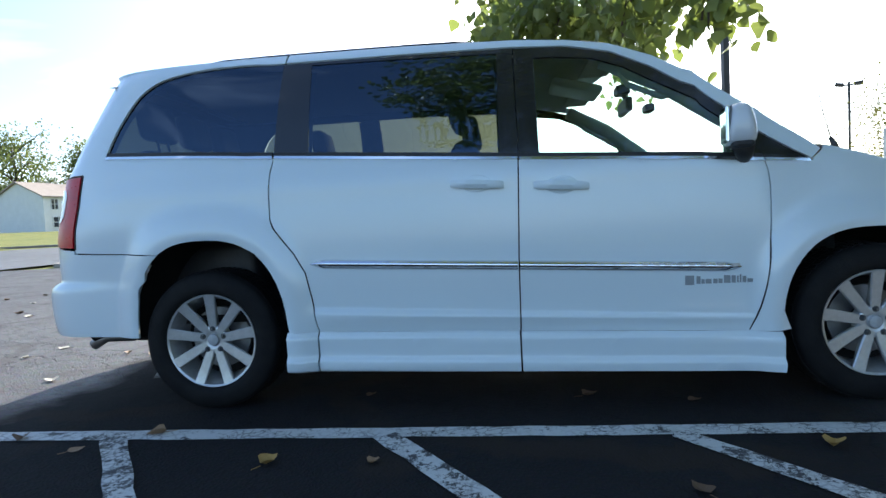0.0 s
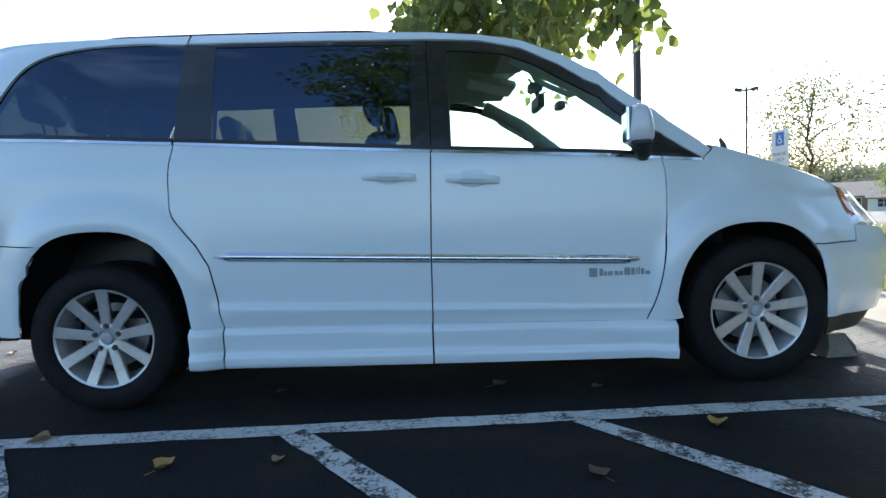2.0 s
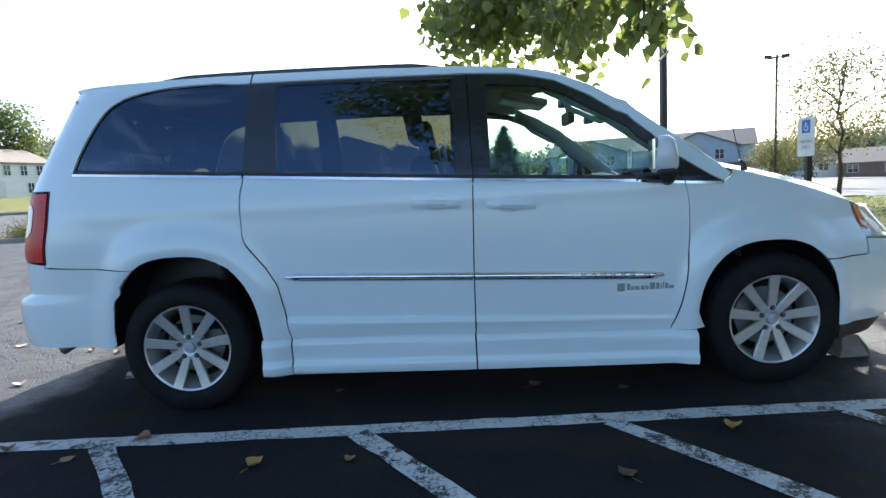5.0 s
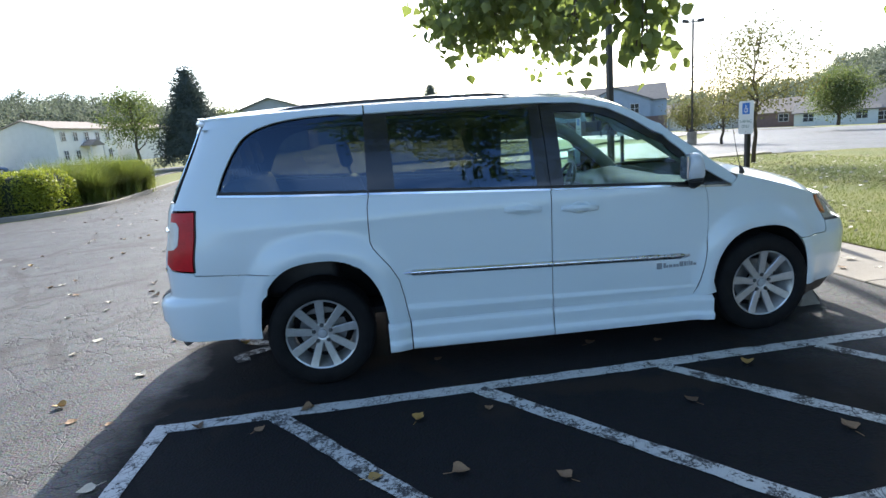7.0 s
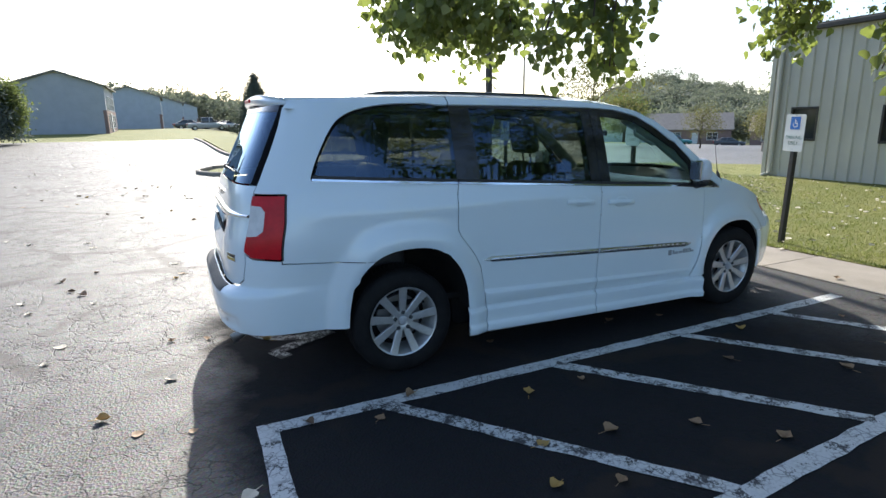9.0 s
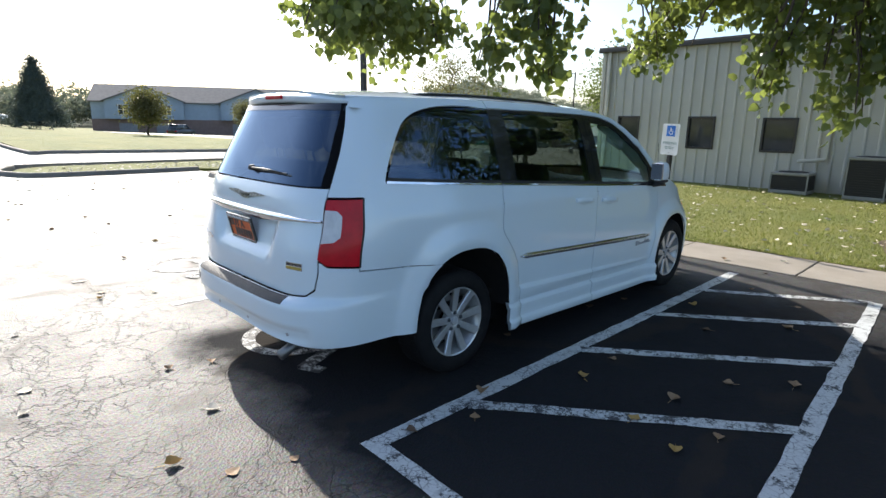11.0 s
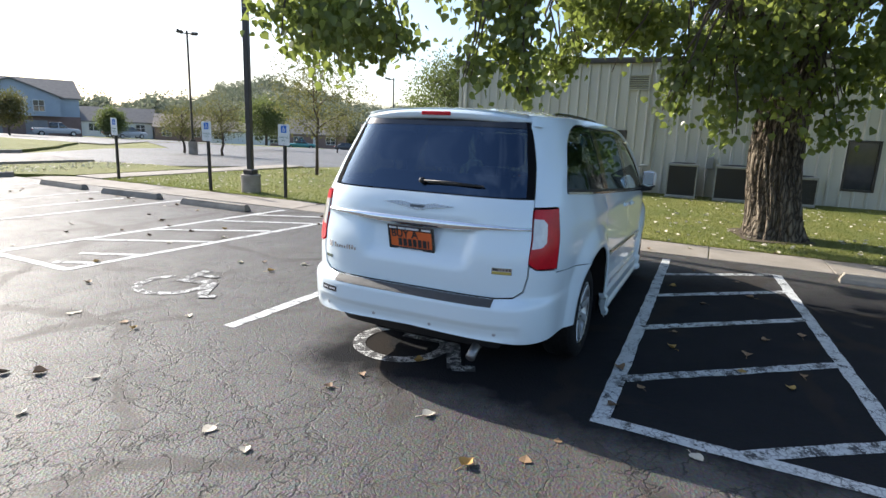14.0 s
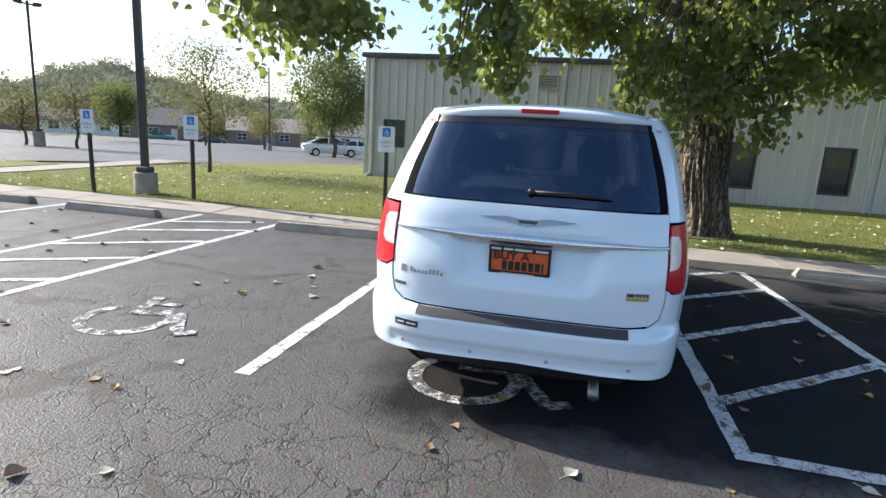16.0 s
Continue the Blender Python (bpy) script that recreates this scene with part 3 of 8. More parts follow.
# concrete wheel stops
def wheel_stop(at, turn):
    ob = thing("wheel_stop", at, "weathered grey concrete wheel stop lying on the asphalt", "wheel stop", "wheel stops", turn)
    bm = prism([(-0.09, 0), (0.09, 0), (0.075, 0.06), (0.05, 0.125), (-0.05, 0.125), (-0.075, 0.06)], 1.75, 0.008)
    bmesh.ops.translate(bm, verts=bm.verts, vec=(0, -0.875, 0))
    for v in bm.verts:
        if v.co.z > 0.07:
            v.co.y *= 0.955
        v.co += noise.noise_vector(v.co * 9) * 0.006 * (v.co.z > 0.01)
    part("concrete_bar", bm, STOP_CONCRETE, ob)
    for y in (-0.6, 0.6):
        part("steel_pin", lathe([(0.0, 0.128), (0.014, 0.127), (0.016, 0.118)], 10, "z"), STEEL, ob).location = (0, y, 0)
    return ob


ws = wheel_stop((3.86, 3.28, 0), 3)
for x, y, r in ((3.78, 7.12, 0), (3.86, 9.72, 2), (3.95, 12.3, -2), (3.72, 0.28, 1), (4.08, -4.12, -2)):
    copy_thing(ws, pose(x, y, 0, 0, 0, r))

# ---- the minivan ----
# x runs to the nose from the rear axle, y to its left, z up from the ground
HALF = spline([(0.12, 0.935), (0.20, 0.955), (0.45, 0.976), (0.70, 0.985), (0.95, 0.980), (1.20, 0.947), (1.25, 0.932), (1.45, 0.872), (1.62, 0.808), (1.70, 0.772), (1.76, 0.725), (1.80, 0.66), (1.84, 0.56)])
REAR = spline([(0.12, -0.93), (0.30, -1.02), (0.40, -1.085), (0.50, -1.10), (0.585, -1.098), (0.625, -1.085), (0.662, -1.022), (0.75, -1.025), (0.88, -1.02), (1.04, -0.985), (1.20, -0.957), (1.28, -0.925), (1.65, -0.745), (1.76, -0.70), (1.84, -0.68)])
NOSE = spline([(0.12, 3.88), (0.30, 4.02), (0.45, 4.06), (0.62, 4.06), (0.78, 4.0), (0.92, 3.90), (1.02, 3.78), (1.12, 3.6), (1.3, 3.3), (1.8, 2.9)])
X0, NR, X1, NF = 0.3, 4.6, 2.35, 3.0


def nose_power(z):
    """How square the nose is in plan: fuller at the bumper than at the lamps."""
    return 3.4 - 0.65 * smooth01(0.62, 0.88, z)


def _table(a, w, n):
    pts = [(a * math.sin(t) ** (2 / n), w * math.cos(t) ** (2 / n)) for t in [math.pi / 2 * i / 600 for i in range(601)]]
    s, out = 0.0, [(0.0, 0.0)]
    for i in range(1, 601):
        s += math.hypot(pts[i][0] - pts[i - 1][0], pts[i][1] - pts[i - 1][1])
        out.append((s, math.pi / 2 * i / 600))
    return out


TR, TF = _table(1.3, 0.95, NR), _table(1.65, 0.95, NF)
UC = X0 - TR[-1][0]     # the middle of the tailgate
UF = X1 + TF[-1][0]     # the middle of the nose


def _look_up(tab, v, i):
    lo, hi = 0, 600
    while hi - lo > 1:
        mid = (lo + hi) // 2
        if tab[mid][i] <= v:
            lo = mid
        else:
            hi = mid
    a, b = tab[lo], tab[hi]
    t = 0 if b[i] == a[i] else (v - a[i]) / (b[i] - a[i])
    return a[1 - i] + t * (b[1 - i] - a[1 - i])


ARCHES = ((0.033, 0.345, 0.400, 0.50), (3.028, 0.335, 0.372, 0.435))


def relief(x, z):
    """Wheel-arch lips and the creases along the flank."""
    d = 0.0
    for cx, cz, rx, rz in ARCHES:
        q = (abs((x - cx) / rx) ** 2.5 + abs((z - cz) / rz) ** 2.5) ** 0.4
        if q < 2:
            d += 0.022 * math.exp(-((q - 1.06) / 0.15) ** 2) + 0.016 * smooth01(1.36, 1.22, q) * smooth01(0.9, 1.1, q)
    d -= 0.030 * smooth01(-0.15, -0.42, x) * smooth01(0.95, 0.62, z)
    mid = smooth01(0.5, 0.62, x) * smooth01(2.62, 2.5, x)
    zc = 0.514 - 0.047 * x
    d += 0.024 * mid * smooth01(zc + 0.020, zc - 0.014, z) * smooth01(0.36, 0.46, z)
    d += 0.010 * smooth01(-0.7, -0.4, x) * math.exp(-((z - 1.09) / 0.06) ** 2)
    return d


def tail_relief(y, z):
    """The hollow for the number plate and the bumper's groove."""
    q = max(abs(y + 0.0) / (0.40 - 0.18 * (1.05 - z)), 0.01)
    d = -0.044 * smooth01(1.06, 0.90, q) * smooth01(0.83, 0.88, z) * smooth01(1.10, 1.06, z)
    mid = smooth01(0.80, 0.70, abs(y))
    d -= 0.018 * smooth01(0.497, 0.475, z) * smooth01(0.385, 0.43, z) * mid
    d += 0.004 * math.exp(-((z - 0.60) / 0.012) ** 2) * mid
    return d


def skin(u, z):
    """A point of the van's outer skin; u is x along the right flank, goes on round the tail to the left."""
    left = u < UC or u > UF
    if u < UC:
        u = 2 * UC - u
    if u > UF:
        u = 2 * UF - u
    w = HALF(z)
    if u < X0:
        th = _look_up(TR, X0 - u, 0)
        a = X0 - REAR(z)
        x, y = X0 - a * math.sin(th) ** (2 / NR), w * max(0.0, math.cos(th)) ** (2 / NR)
        y -= (-0.028 if left else 0.032) * smooth01(-0.05, -0.45, x) * smooth01(0.70, 0.99, y / w) * smooth01(1.70, 1.1, z)
        k = smooth01(-0.55, -0.85, x)
        if k < 1:
            y += relief(x, z) * (1 - k)
        if k > 0:
            x -= tail_relief(y, z) * smooth01(0.8, 0.7, y)
    elif u > X1:
        th = _look_up(TF, u - X1, 0)
        x, y = X1 + (NOSE(z) - X1) * math.sin(th) ** (2 / nose_power(z)), w * max(0.0, math.cos(th)) ** (2 / nose_power(z))
        y += relief(x, z) * smooth01(3.9, 3.6, x)
    else:
        x, y = u, w + relief(u, z)
    return Vector((x, y if left else -y, z))


def ux(x, z):
    """u of the right-hand place with that x."""
    if x < X0:
        return X0 - _look_up(TR, math.asin(min(1, (X0 - x) / (X0 - REAR(z))) ** (NR / 2)), 1)
    if x > X1:
        return X1 + _look_up(TF, math.asin(min(1, (x - X1) / (NOSE(z) - X1)) ** (nose_power(z) / 2)), 1)
    return x


def uy(y, z):
    """u of the place on the tail with that y, negative on the right."""
    u = X0 - _look_up(TR, math.acos(min(1, abs(y) / HALF(z)) ** (NR / 2)), 1)
    return u if y < 0 else 2 * UC - u


def fy(y, z):
    u = X1 + _look_up(TF, math.acos(min(1, abs(y) / HALF(z)) ** (nose_power(z) / 2)), 1)
    return u if y < 0 else 2 * UF - u


def other(pts):
    return [(2 * UC - u, z) for u, z in reversed(pts)]


def shrink(pts, d):
    area = sum(p[0] * q[1] - q[0] * p[1] for p, q in zip(pts, pts[1:] + pts[:1]))
    sg = 1 if area > 0 else -1
    out = []
    n = len(pts)
    for i in range(n):
        p, q, r = (Vector(pts[i - 1]), Vector(pts[i]), Vector(pts[(i + 1) % n]))
        a, b = (q - p), (r - q)
        if a.length < 1e-6 or b.length < 1e-6:
            out.append(tuple(q))
            continue
        a.normalize(), b.normalize()
        na, nb = Vector((-a.y, a.x)) * sg, Vector((-b.y, b.x)) * sg
        m = na + nb
        if m.length < 0.3:
            out.append(tuple(q + na * d))
            continue
        m.normalize()
        out.append(tuple(q + m * (d / max(0.4, m.dot(na)))))
    return out


def dense(pts, step=0.05):
    out = []
    for p, q in zip(pts, pts[1:] + pts[:1]):
        n = max(1, int(math.hypot(q[0] - p[0], q[1] - p[1]) / step))
        out += [(p[0] + (q[0] - p[0]) * i / n, p[1] + (q[1] - p[1]) * i / n) for i in range(n)]
    return out


def bend(pts, off=0.0, gap=0.003, thick=0.012, cell=0.05, place=None, cuts=()):
    """A panel cut from the skin along an outline in u, z, with its edges turned in."""
    place = place or skin
    pts = dense(shrink(pts, gap) if gap else pts, cell)
    bm = bmesh.new()
    bm.faces.new([bm.verts.new((u, z, 0)) for u, z in pts])
    for i in (0, 1):
        lo, hi = min(p[i] for p in pts), max(p[i] for p in pts)
        n = int((hi - lo) / cell)
        for k in range(1, n + 1):
            co, no = [0, 0, 0], [0, 0, 0]
            co[i], no[i] = lo + (hi - lo) * k / (n + 1), 1
            bmesh.ops.bisect_plane(bm, geom=list(bm.verts) + list(bm.edges) + list(bm.faces), plane_co=co, plane_no=no, dist=1e-6)
    for z, slope in cuts:
        bmesh.ops.bisect_plane(bm, geom=list(bm.verts) + list(bm.edges) + list(bm.faces), plane_co=(0, z, 0), plane_no=(-slope, 1, 0), dist=1e-6)
    rim = [(e.verts[0], e.verts[1]) for e in bm.edges if e.is_boundary]
    h = 0.004
    for v in bm.verts:
        u, z = v.co.x, v.co.y
        p = place(u, z)
        nrm = (place(u + h, z) - place(u - h, z)).cross(place(u, z + h) - place(u, z - h))
        nrm = nrm.normalized() if nrm.length else Vector((0, -1, 0))
        v.co = p + nrm * off
        v.normal = nrm
    inner = {}
    normals = {v: v.normal.copy() for v in bm.verts}
    if thick:
        tops = {}
        for a, b in rim:
            for v in (a, b):
                if v not in inner:
                    tops[v] = bm.verts.new(v.co)
                    inner[v] = bm.verts.new(v.co - normals[v] * thick)
        for a, b in rim:
            bm.faces.new((tops[a], tops[b], inner[b], inner[a]))
    bm.normal_update()
    return bm


def outward(bm, inside=Vector((1.5, 0, 0.9))):
    """Turns the faces away from the middle of the van."""
    bm.normal_update()
    for f in bm.faces:
        c = f.calc_center_median()
        ref = Vector((min(3.2, max(-0.3, c.x)), 0, 0.9))
        if f.normal.dot(c - ref) < 0:
            f.normal_flip()
    return bm


van = thing("minivan", label="clean white minivan with tinted rear glass and chrome trim", category="minivan")


def panel(name, pts, mat, label="", off=0.0, gap=0.003, thick=0.012, cell=0.05, parent=None, both=True, cuts=()):
    made = []
    for k in ((0, 1) if both else (0,)):
        bm = outward(bend(other(pts) if k else pts, off, gap, thick, cell, None, [(z + 2 * UC * m, -m) for z, m in cuts] if k else cuts))
        ob = part(name, bm, mat, parent[k] if isinstance(parent, tuple) else (parent or van), label, True)
        made.append(ob)
    return tuple(made)


def belt(x):
    return 1.253 - 0.0665 * x


def arch(i, a0, a1, n=22):
    cx, cz, rx, rz = ARCHES[i]
    out = []
    for k in range(n + 1):
        c, s = math.cos(radians(a0 + (a1 - a0) * k / n)), math.sin(radians(a0 + (a1 - a0) * k / n))
        out.append((cx + rx * math.copysign(abs(c) ** 0.8, c), cz + rz * math.copysign(abs(s) ** 0.8, s)))
    return out


def arch_x(i, z, side):
    """x of the arch's edge at height z, side -1 to the tail."""
    cx, cz, rx, rz = ARCHES[i]
    return cx + side * rx * max(0.0, 1 - abs((z - cz) / rz) ** 2.5) ** 0.4


def xs(pts):
    return [(ux(x, z), z) for x, z in pts]


SEAM_C = [(0.392, belt(0.39) - 0.003), (0.375, 1.15), (0.37, 1.04), (0.37, 0.93), (0.385, 0.89), (0.415, 0.85), (0.48, 0.765), (0.53, 0.67), (0.555, 0.545), (0.568, 0.44), (0.58, 0.385)]
QGLASS = [(-0.52, 1.292), (-0.49, 1.37), (-0.45, 1.45), (-0.39, 1.55), (-0.33, 1.62), (-0.24, 1.67), (-0.12, 1.70), (0.02, 1.717), (0.21, 1.722), (0.41, 1.718), (0.412, 1.52), (0.40, 1.34), (0.395, belt(0.39) + 0.012)]


def rounded(pts, n=4):
    """Points on a smooth curve through the given ones."""
    out = []
    for i in range(len(pts) - 1):
        a, b, c, d = (Vector(pts[max(0, i - 1)]), Vector(pts[i]), Vector(pts[i + 1]), Vector(pts[min(len(pts) - 1, i + 2)]))
        for k in range(n):
            t = k / n
            out.append(tuple(0.5 * (2 * b + (c - a) * t + (2 * a - 5 * b + 4 * c - d) * t * t + (3 * b - a - 3 * c + d) * t ** 3)))
    return out + [pts[-1]]


ARC = rounded(QGLASS[:10])
QGLASS = ARC + QGLASS[10:]
ROOF_EDGE = spline([(-0.66, 1.735), (-0.4, 1.757), (0.0, 1.772), (0.4, 1.778), (1.0, 1.770), (1.55, 1.748), (1.8, 1.722), (2.0, 1.682), (2.18, 1.605), (2.3, 1.53), (2.43, 1.435), (2.6, 1.31), (2.78, 1.17), (2.84, 1.12)])

# body sides
quarter = xs(SEAM_C[::-1]) + xs([(-0.53, belt(-0.53) - 0.003)]) + xs([(x - 0.012 * (x < 0.3), z + 0.008 * (x < 0.3)) for x, z in ARC])
quarter += xs([(0.41, ROOF_EDGE(0.41)), (0.2, ROOF_EDGE(0.2)), (0.0, ROOF_EDGE(0)), (-0.2, ROOF_EDGE(-0.2) + 0.001), (-0.4, 1.763)]) + [(uy(-0.675, 1.761), 1.761), (uy(-0.604, 1.757), 1.757), (uy(-0.617, 1.70), 1.70), (uy(-0.658, 1.6), 1.60), (uy(-0.705, 1.45), 1.45), (uy(-0.735, 1.3), 1.30), (uy(-0.745, 1.215), 1.215)]
quarter += xs([(-0.68, 1.212), (-0.70, 1.05), (-0.735, 0.83), (-0.735, 0.81), (arch_x(0, 0.786, -1), 0.786)]) + xs([p for p in arch(0, 112, 6, 18)]) + [(0.438, 0.388)]
panel("quarter_panel", quarter, WHITE_PAINT, cell=0.03)
slide = SEAM_C + [(1.530, 0.361), (1.535, 0.70), (1.55, belt(1.55) - 0.003)]
CREASE = [(0.514 + h, -0.047) for h in (0.022, 0.017, 0.012, 0.007, 0.002, -0.003, -0.008, -0.012, -0.017)]
slide_door = panel("sliding_door", slide, WHITE_PAINT, gap=0.0031, cell=0.025, cuts=CREASE)
_fs = spline([(0.334, 2.525), (0.46, 2.57), (0.60, 2.60), (0.74, 2.615), (0.86, 2.622), (0.96, 2.622), (1.03, 2.615), (belt(2.6) - 0.003, 2.60)])
FSEAM = xs([(_fs(z), z) for z in [belt(2.6) - 0.003 - (belt(2.6) - 0.337) * k / 20 for k in range(21)]])
front_door = panel("front_door", [(1.55, belt(1.55) - 0.003), (1.535, 0.70), (1.530, 0.361), (2.0, 0.348)] + [(x, z) for x, z in FSEAM[::-1]], WHITE_PAINT, gap=0.0031, cell=0.025, cuts=CREASE)
fender = FSEAM + [(2.628, 0.337)] + xs(arch(1, 172, 56, 18)) + xs([(arch_x(1, 0.657, 1), 0.657), (3.58, 0.657), (3.60, 0.74), (3.575, 0.82), (3.56, 0.930), (3.45, 0.965), (3.34, 1.000), (3.22, 1.036), (3.08, 1.076), (2.95, 1.112), (2.862, 1.135), (2.848, 1.113), (2.806, belt(2.8) + 0.012), (2.80, belt(2.8) - 0.004), (2.79, belt(2.79) - 0.003)])
panel("front_fender", fender, WHITE_PAINT, gap=0.002, cell=0.03)


def sill_place(u, z):
    """The sill: a sloping ledge under the doors, a flat and a lower step."""
    p = skin(u, z)
    d = 0.403 - 0.0255 * p.x - z
    out = 0.002 + 0.024 * smooth01(0.002, 0.030, d) + 0.020 * smooth01(0.110, 0.140, d) - 0.035 * smooth01(0.178, 0.205, d)
    return Vector((p.x, p.y + math.copysign(out, p.y), p.z))


for a, b in ((0.428, 0.575), (0.58, 1.525), (1.53, 2.65)):
    zt, zb = (lambda x: 0.392 - 0.0255 * (x - 0.43)), (lambda x: 0.200 - 0.018 * (x - 0.43))
    sill = xs([(a, zt(a)), (a, zb(a)), (b, zb(b)), (b, zt(b))])
    steps = [(0.403 - d, -0.0255) for d in (0.006, 0.012, 0.018, 0.024, 0.031, 0.108, 0.116, 0.124, 0.132, 0.141, 0.175, 0.186)]
    for k in (0, 1):
        part("sill_panel", outward(bend(other(sill) if k else sill, 0.0, 0.0015, 0.05, 0.05, sill_place, [(z + 2 * UC * m, -m) for z, m in steps] if k else steps)), WHITE_PAINT, van, "", True)
panel("roof_rail_panel", xs([(0.415, 1.722), (1.0, 1.716), (1.55, 1.705), (1.80, 1.688), (2.0, 1.640), (2.17, 1.550), (2.29, 1.465), (2.46, 1.335), (2.80, 1.075), (2.845, 1.115), (2.78, 1.17), (2.6, 1.31), (2.43, 1.435), (2.3, 1.53), (2.18, 1.605), (2.0, 1.682), (1.8, 1.722), (1.55, 1.748), (1.0, 1.77), (0.415, 1.778)]), WHITE_PAINT, gap=0.0015, cell=0.025)

# black window surrounds and glass
panel("pillar_trim", [(0.404, 1.719), (0.552, 1.714), (0.560, belt(0.55)), (0.386, belt(0.386))], GLOSS_BLACK, "gloss black pillar trim", off=-0.004, gap=0.001)
panel("window_trim", [(0.55, 1.715), (1.0, 1.71), (1.55, 1.70), (1.55, 1.675), (1.0, 1.692), (0.55, 1.70)], GLOSS_BLACK, "gloss black trim", off=-0.003, gap=0.0)
panel("pillar_trim", [(1.472, 1.70), (1.548, 1.697), (1.552, belt(1.55)), (1.466, belt(1.466))], GLOSS_BLACK, "gloss black pillar trim", off=-0.004, gap=0.001)
panel("pillar_trim", [(1.552, 1.697), (1.645, 1.69), (1.645, belt(1.64)), (1.554, belt(1.55))], GLOSS_BLACK, "gloss black pillar trim", off=-0.004, gap=0.001)
panel("window_trim", xs([(1.64, 1.695), (1.80, 1.683), (2.0, 1.636), (2.17, 1.546), (2.29, 1.46), (2.46, 1.33), (2.795, 1.073), (2.79, belt(2.79)), (2.47, belt(2.47)), (2.465, 1.265), (2.37, 1.345), (2.28, 1.415), (2.16, 1.487), (2.05, 1.558), (1.92, 1.612), (1.73, 1.636), (1.64, 1.638)]), GLOSS_BLACK, "gloss black trim", off=-0.003, gap=0.001, cell=0.02)
panel("quarter_glass", xs(QGLASS), TINT, "dark tinted glass", off=-0.006, gap=0.001, thick=0.0)
panel("sliding_door_glass", [(0.552, 1.712), (1.0, 1.705), (1.472, 1.692), (1.466, belt(1.466) + 0.01), (0.556, belt(0.556) + 0.01)], TINT, "dark tinted glass", off=-0.006, gap=0.0, thick=0.0)
panel("front_door_glass", xs([(1.645, 1.638), (1.73, 1.636), (1.92, 1.612), (2.05, 1.558), (2.16, 1.487), (2.28, 1.415), (2.37, 1.345), (2.465, 1.265), (2.47, belt(2.47) + 0.008), (1.645, belt(1.645) + 0.008)]), CLEAR, "clear glass", off=-0.008, gap=0.0, thick=0.0)
# chrome along the belt and the doors
for a, b in ((-0.53, 0.385), (0.395, 1.548), (1.556, 2.597), (2.603, 2.79)):
    panel("belt_chrome", [(ux(a, belt(a)), belt(a) + 0.007), (ux(a, belt(a)), belt(a) - 0.007), (ux(b, belt(b)), belt(b) - 0.007), (ux(b, belt(b)), belt(b) + 0.007)], CHROME, "chrome strip", off=0.007, gap=0.0005, thick=0.02)
    panel("belt_seal", [(ux(a, belt(a)), belt(a) + 0.026), (ux(a, belt(a)), belt(a) + 0.007), (ux(b, belt(b)), belt(b) + 0.007), (ux(b, belt(b)), belt(b) + 0.026)], BLACK, "black rubber seal", off=0.004, gap=0.0, thick=0.012) if b < 2.7 else None


def mold(x):
    return 0.742 - 0.047 * x


def molding(a, b, e0, e1):
    """A half-round chrome moulding along the door, with pointed or blunt ends."""
    for k, side in ((0, -1), (1, 1)):
        bm = bmesh.new()
        rows = []
        n = 30
        for i in range(n + 1):
            t = i / n
            x = a + (b - a) * t
            w = 0.0225 * min(1, e0 + t * 14) * min(1, e1 + (1 - t) * 14)
            zc = mold(x) - 0.004
            rows.append([bm.verts.new((x, side * (HALF(zc) + relief(x, zc) - 0.004 + o * min(1, 0.4 + w / 0.0225)), zc + w * h)) for o, h in ((0.0, 1.0), (0.009, 0.98), (0.018, 0.62), (0.0215, 0.30), (0.0225, 0.12), (0.022, 0.0), (0.019, -0.25), (0.014, -0.6), (0.009, -0.94), (0.006, -0.98), (0.0, -1.0))])
        for q, r in zip(rows, rows[1:]):
            for j in range(10):
                bm.faces.new((q[j], q[j + 1], r[j + 1], r[j]))
        bm.faces.new(rows[0]), bm.faces.new(rows[-1])
        bmesh.ops.recalc_face_normals(bm, faces=bm.faces)
        part("door_molding", bm, CHROME, (slide_door if a < 1.5 else front_door)[k], "chrome door molding", True, 50)


molding(0.555, 1.528, 0.15, 1.0)
molding(1.537, 2.488, 1.0, 0.25)
# raised maker's bar and badge, as plain shapes
for i in range(8):
    x = 2.07 + i * 0.049
    panel("molding_mark", [(x, mold(x) + 0.010), (x, mold(x) - 0.001), (x + 0.026, mold(x) - 0.001), (x + 0.026, mold(x) + 0.010)], ALLOY, "raised mark", off=0.0178, gap=0.0, thick=0.004, both=False)
GREY_VINYL = plain("grey_vinyl", (0.30, 0.33, 0.35), (0.24, 0.27, 0.29), 0.5, 40)
panel("badge", [(2.255, 0.590), (2.255, 0.548), (2.293, 0.547), (2.293, 0.589)], GREY_VINYL, "grey badge", off=0.002, gap=0.0, thick=0.003, both=False)
for x0, x1, up in ((2.303, 2.320, 0.014), (2.324, 2.337, 0.0), (2.341, 2.354, 0.0), (2.358, 2.371, 0.0), (2.375, 2.388, 0.0), (2.392, 2.412, 0.014), (2.416, 2.429, 0.012), (2.433, 2.438, 0.010), (2.442, 2.447, 0.016), (2.451, 2.463, 0.008), (2.467, 2.485, -0.004)):
    panel("badge_bar", [(x0, 0.572 + up), (x0, 0.552), (x1, 0.551), (x1, 0.571 + up)], GREY_VINYL, "grey lettering bar", off=0.002, gap=0.0, thick=0.003, both=False)


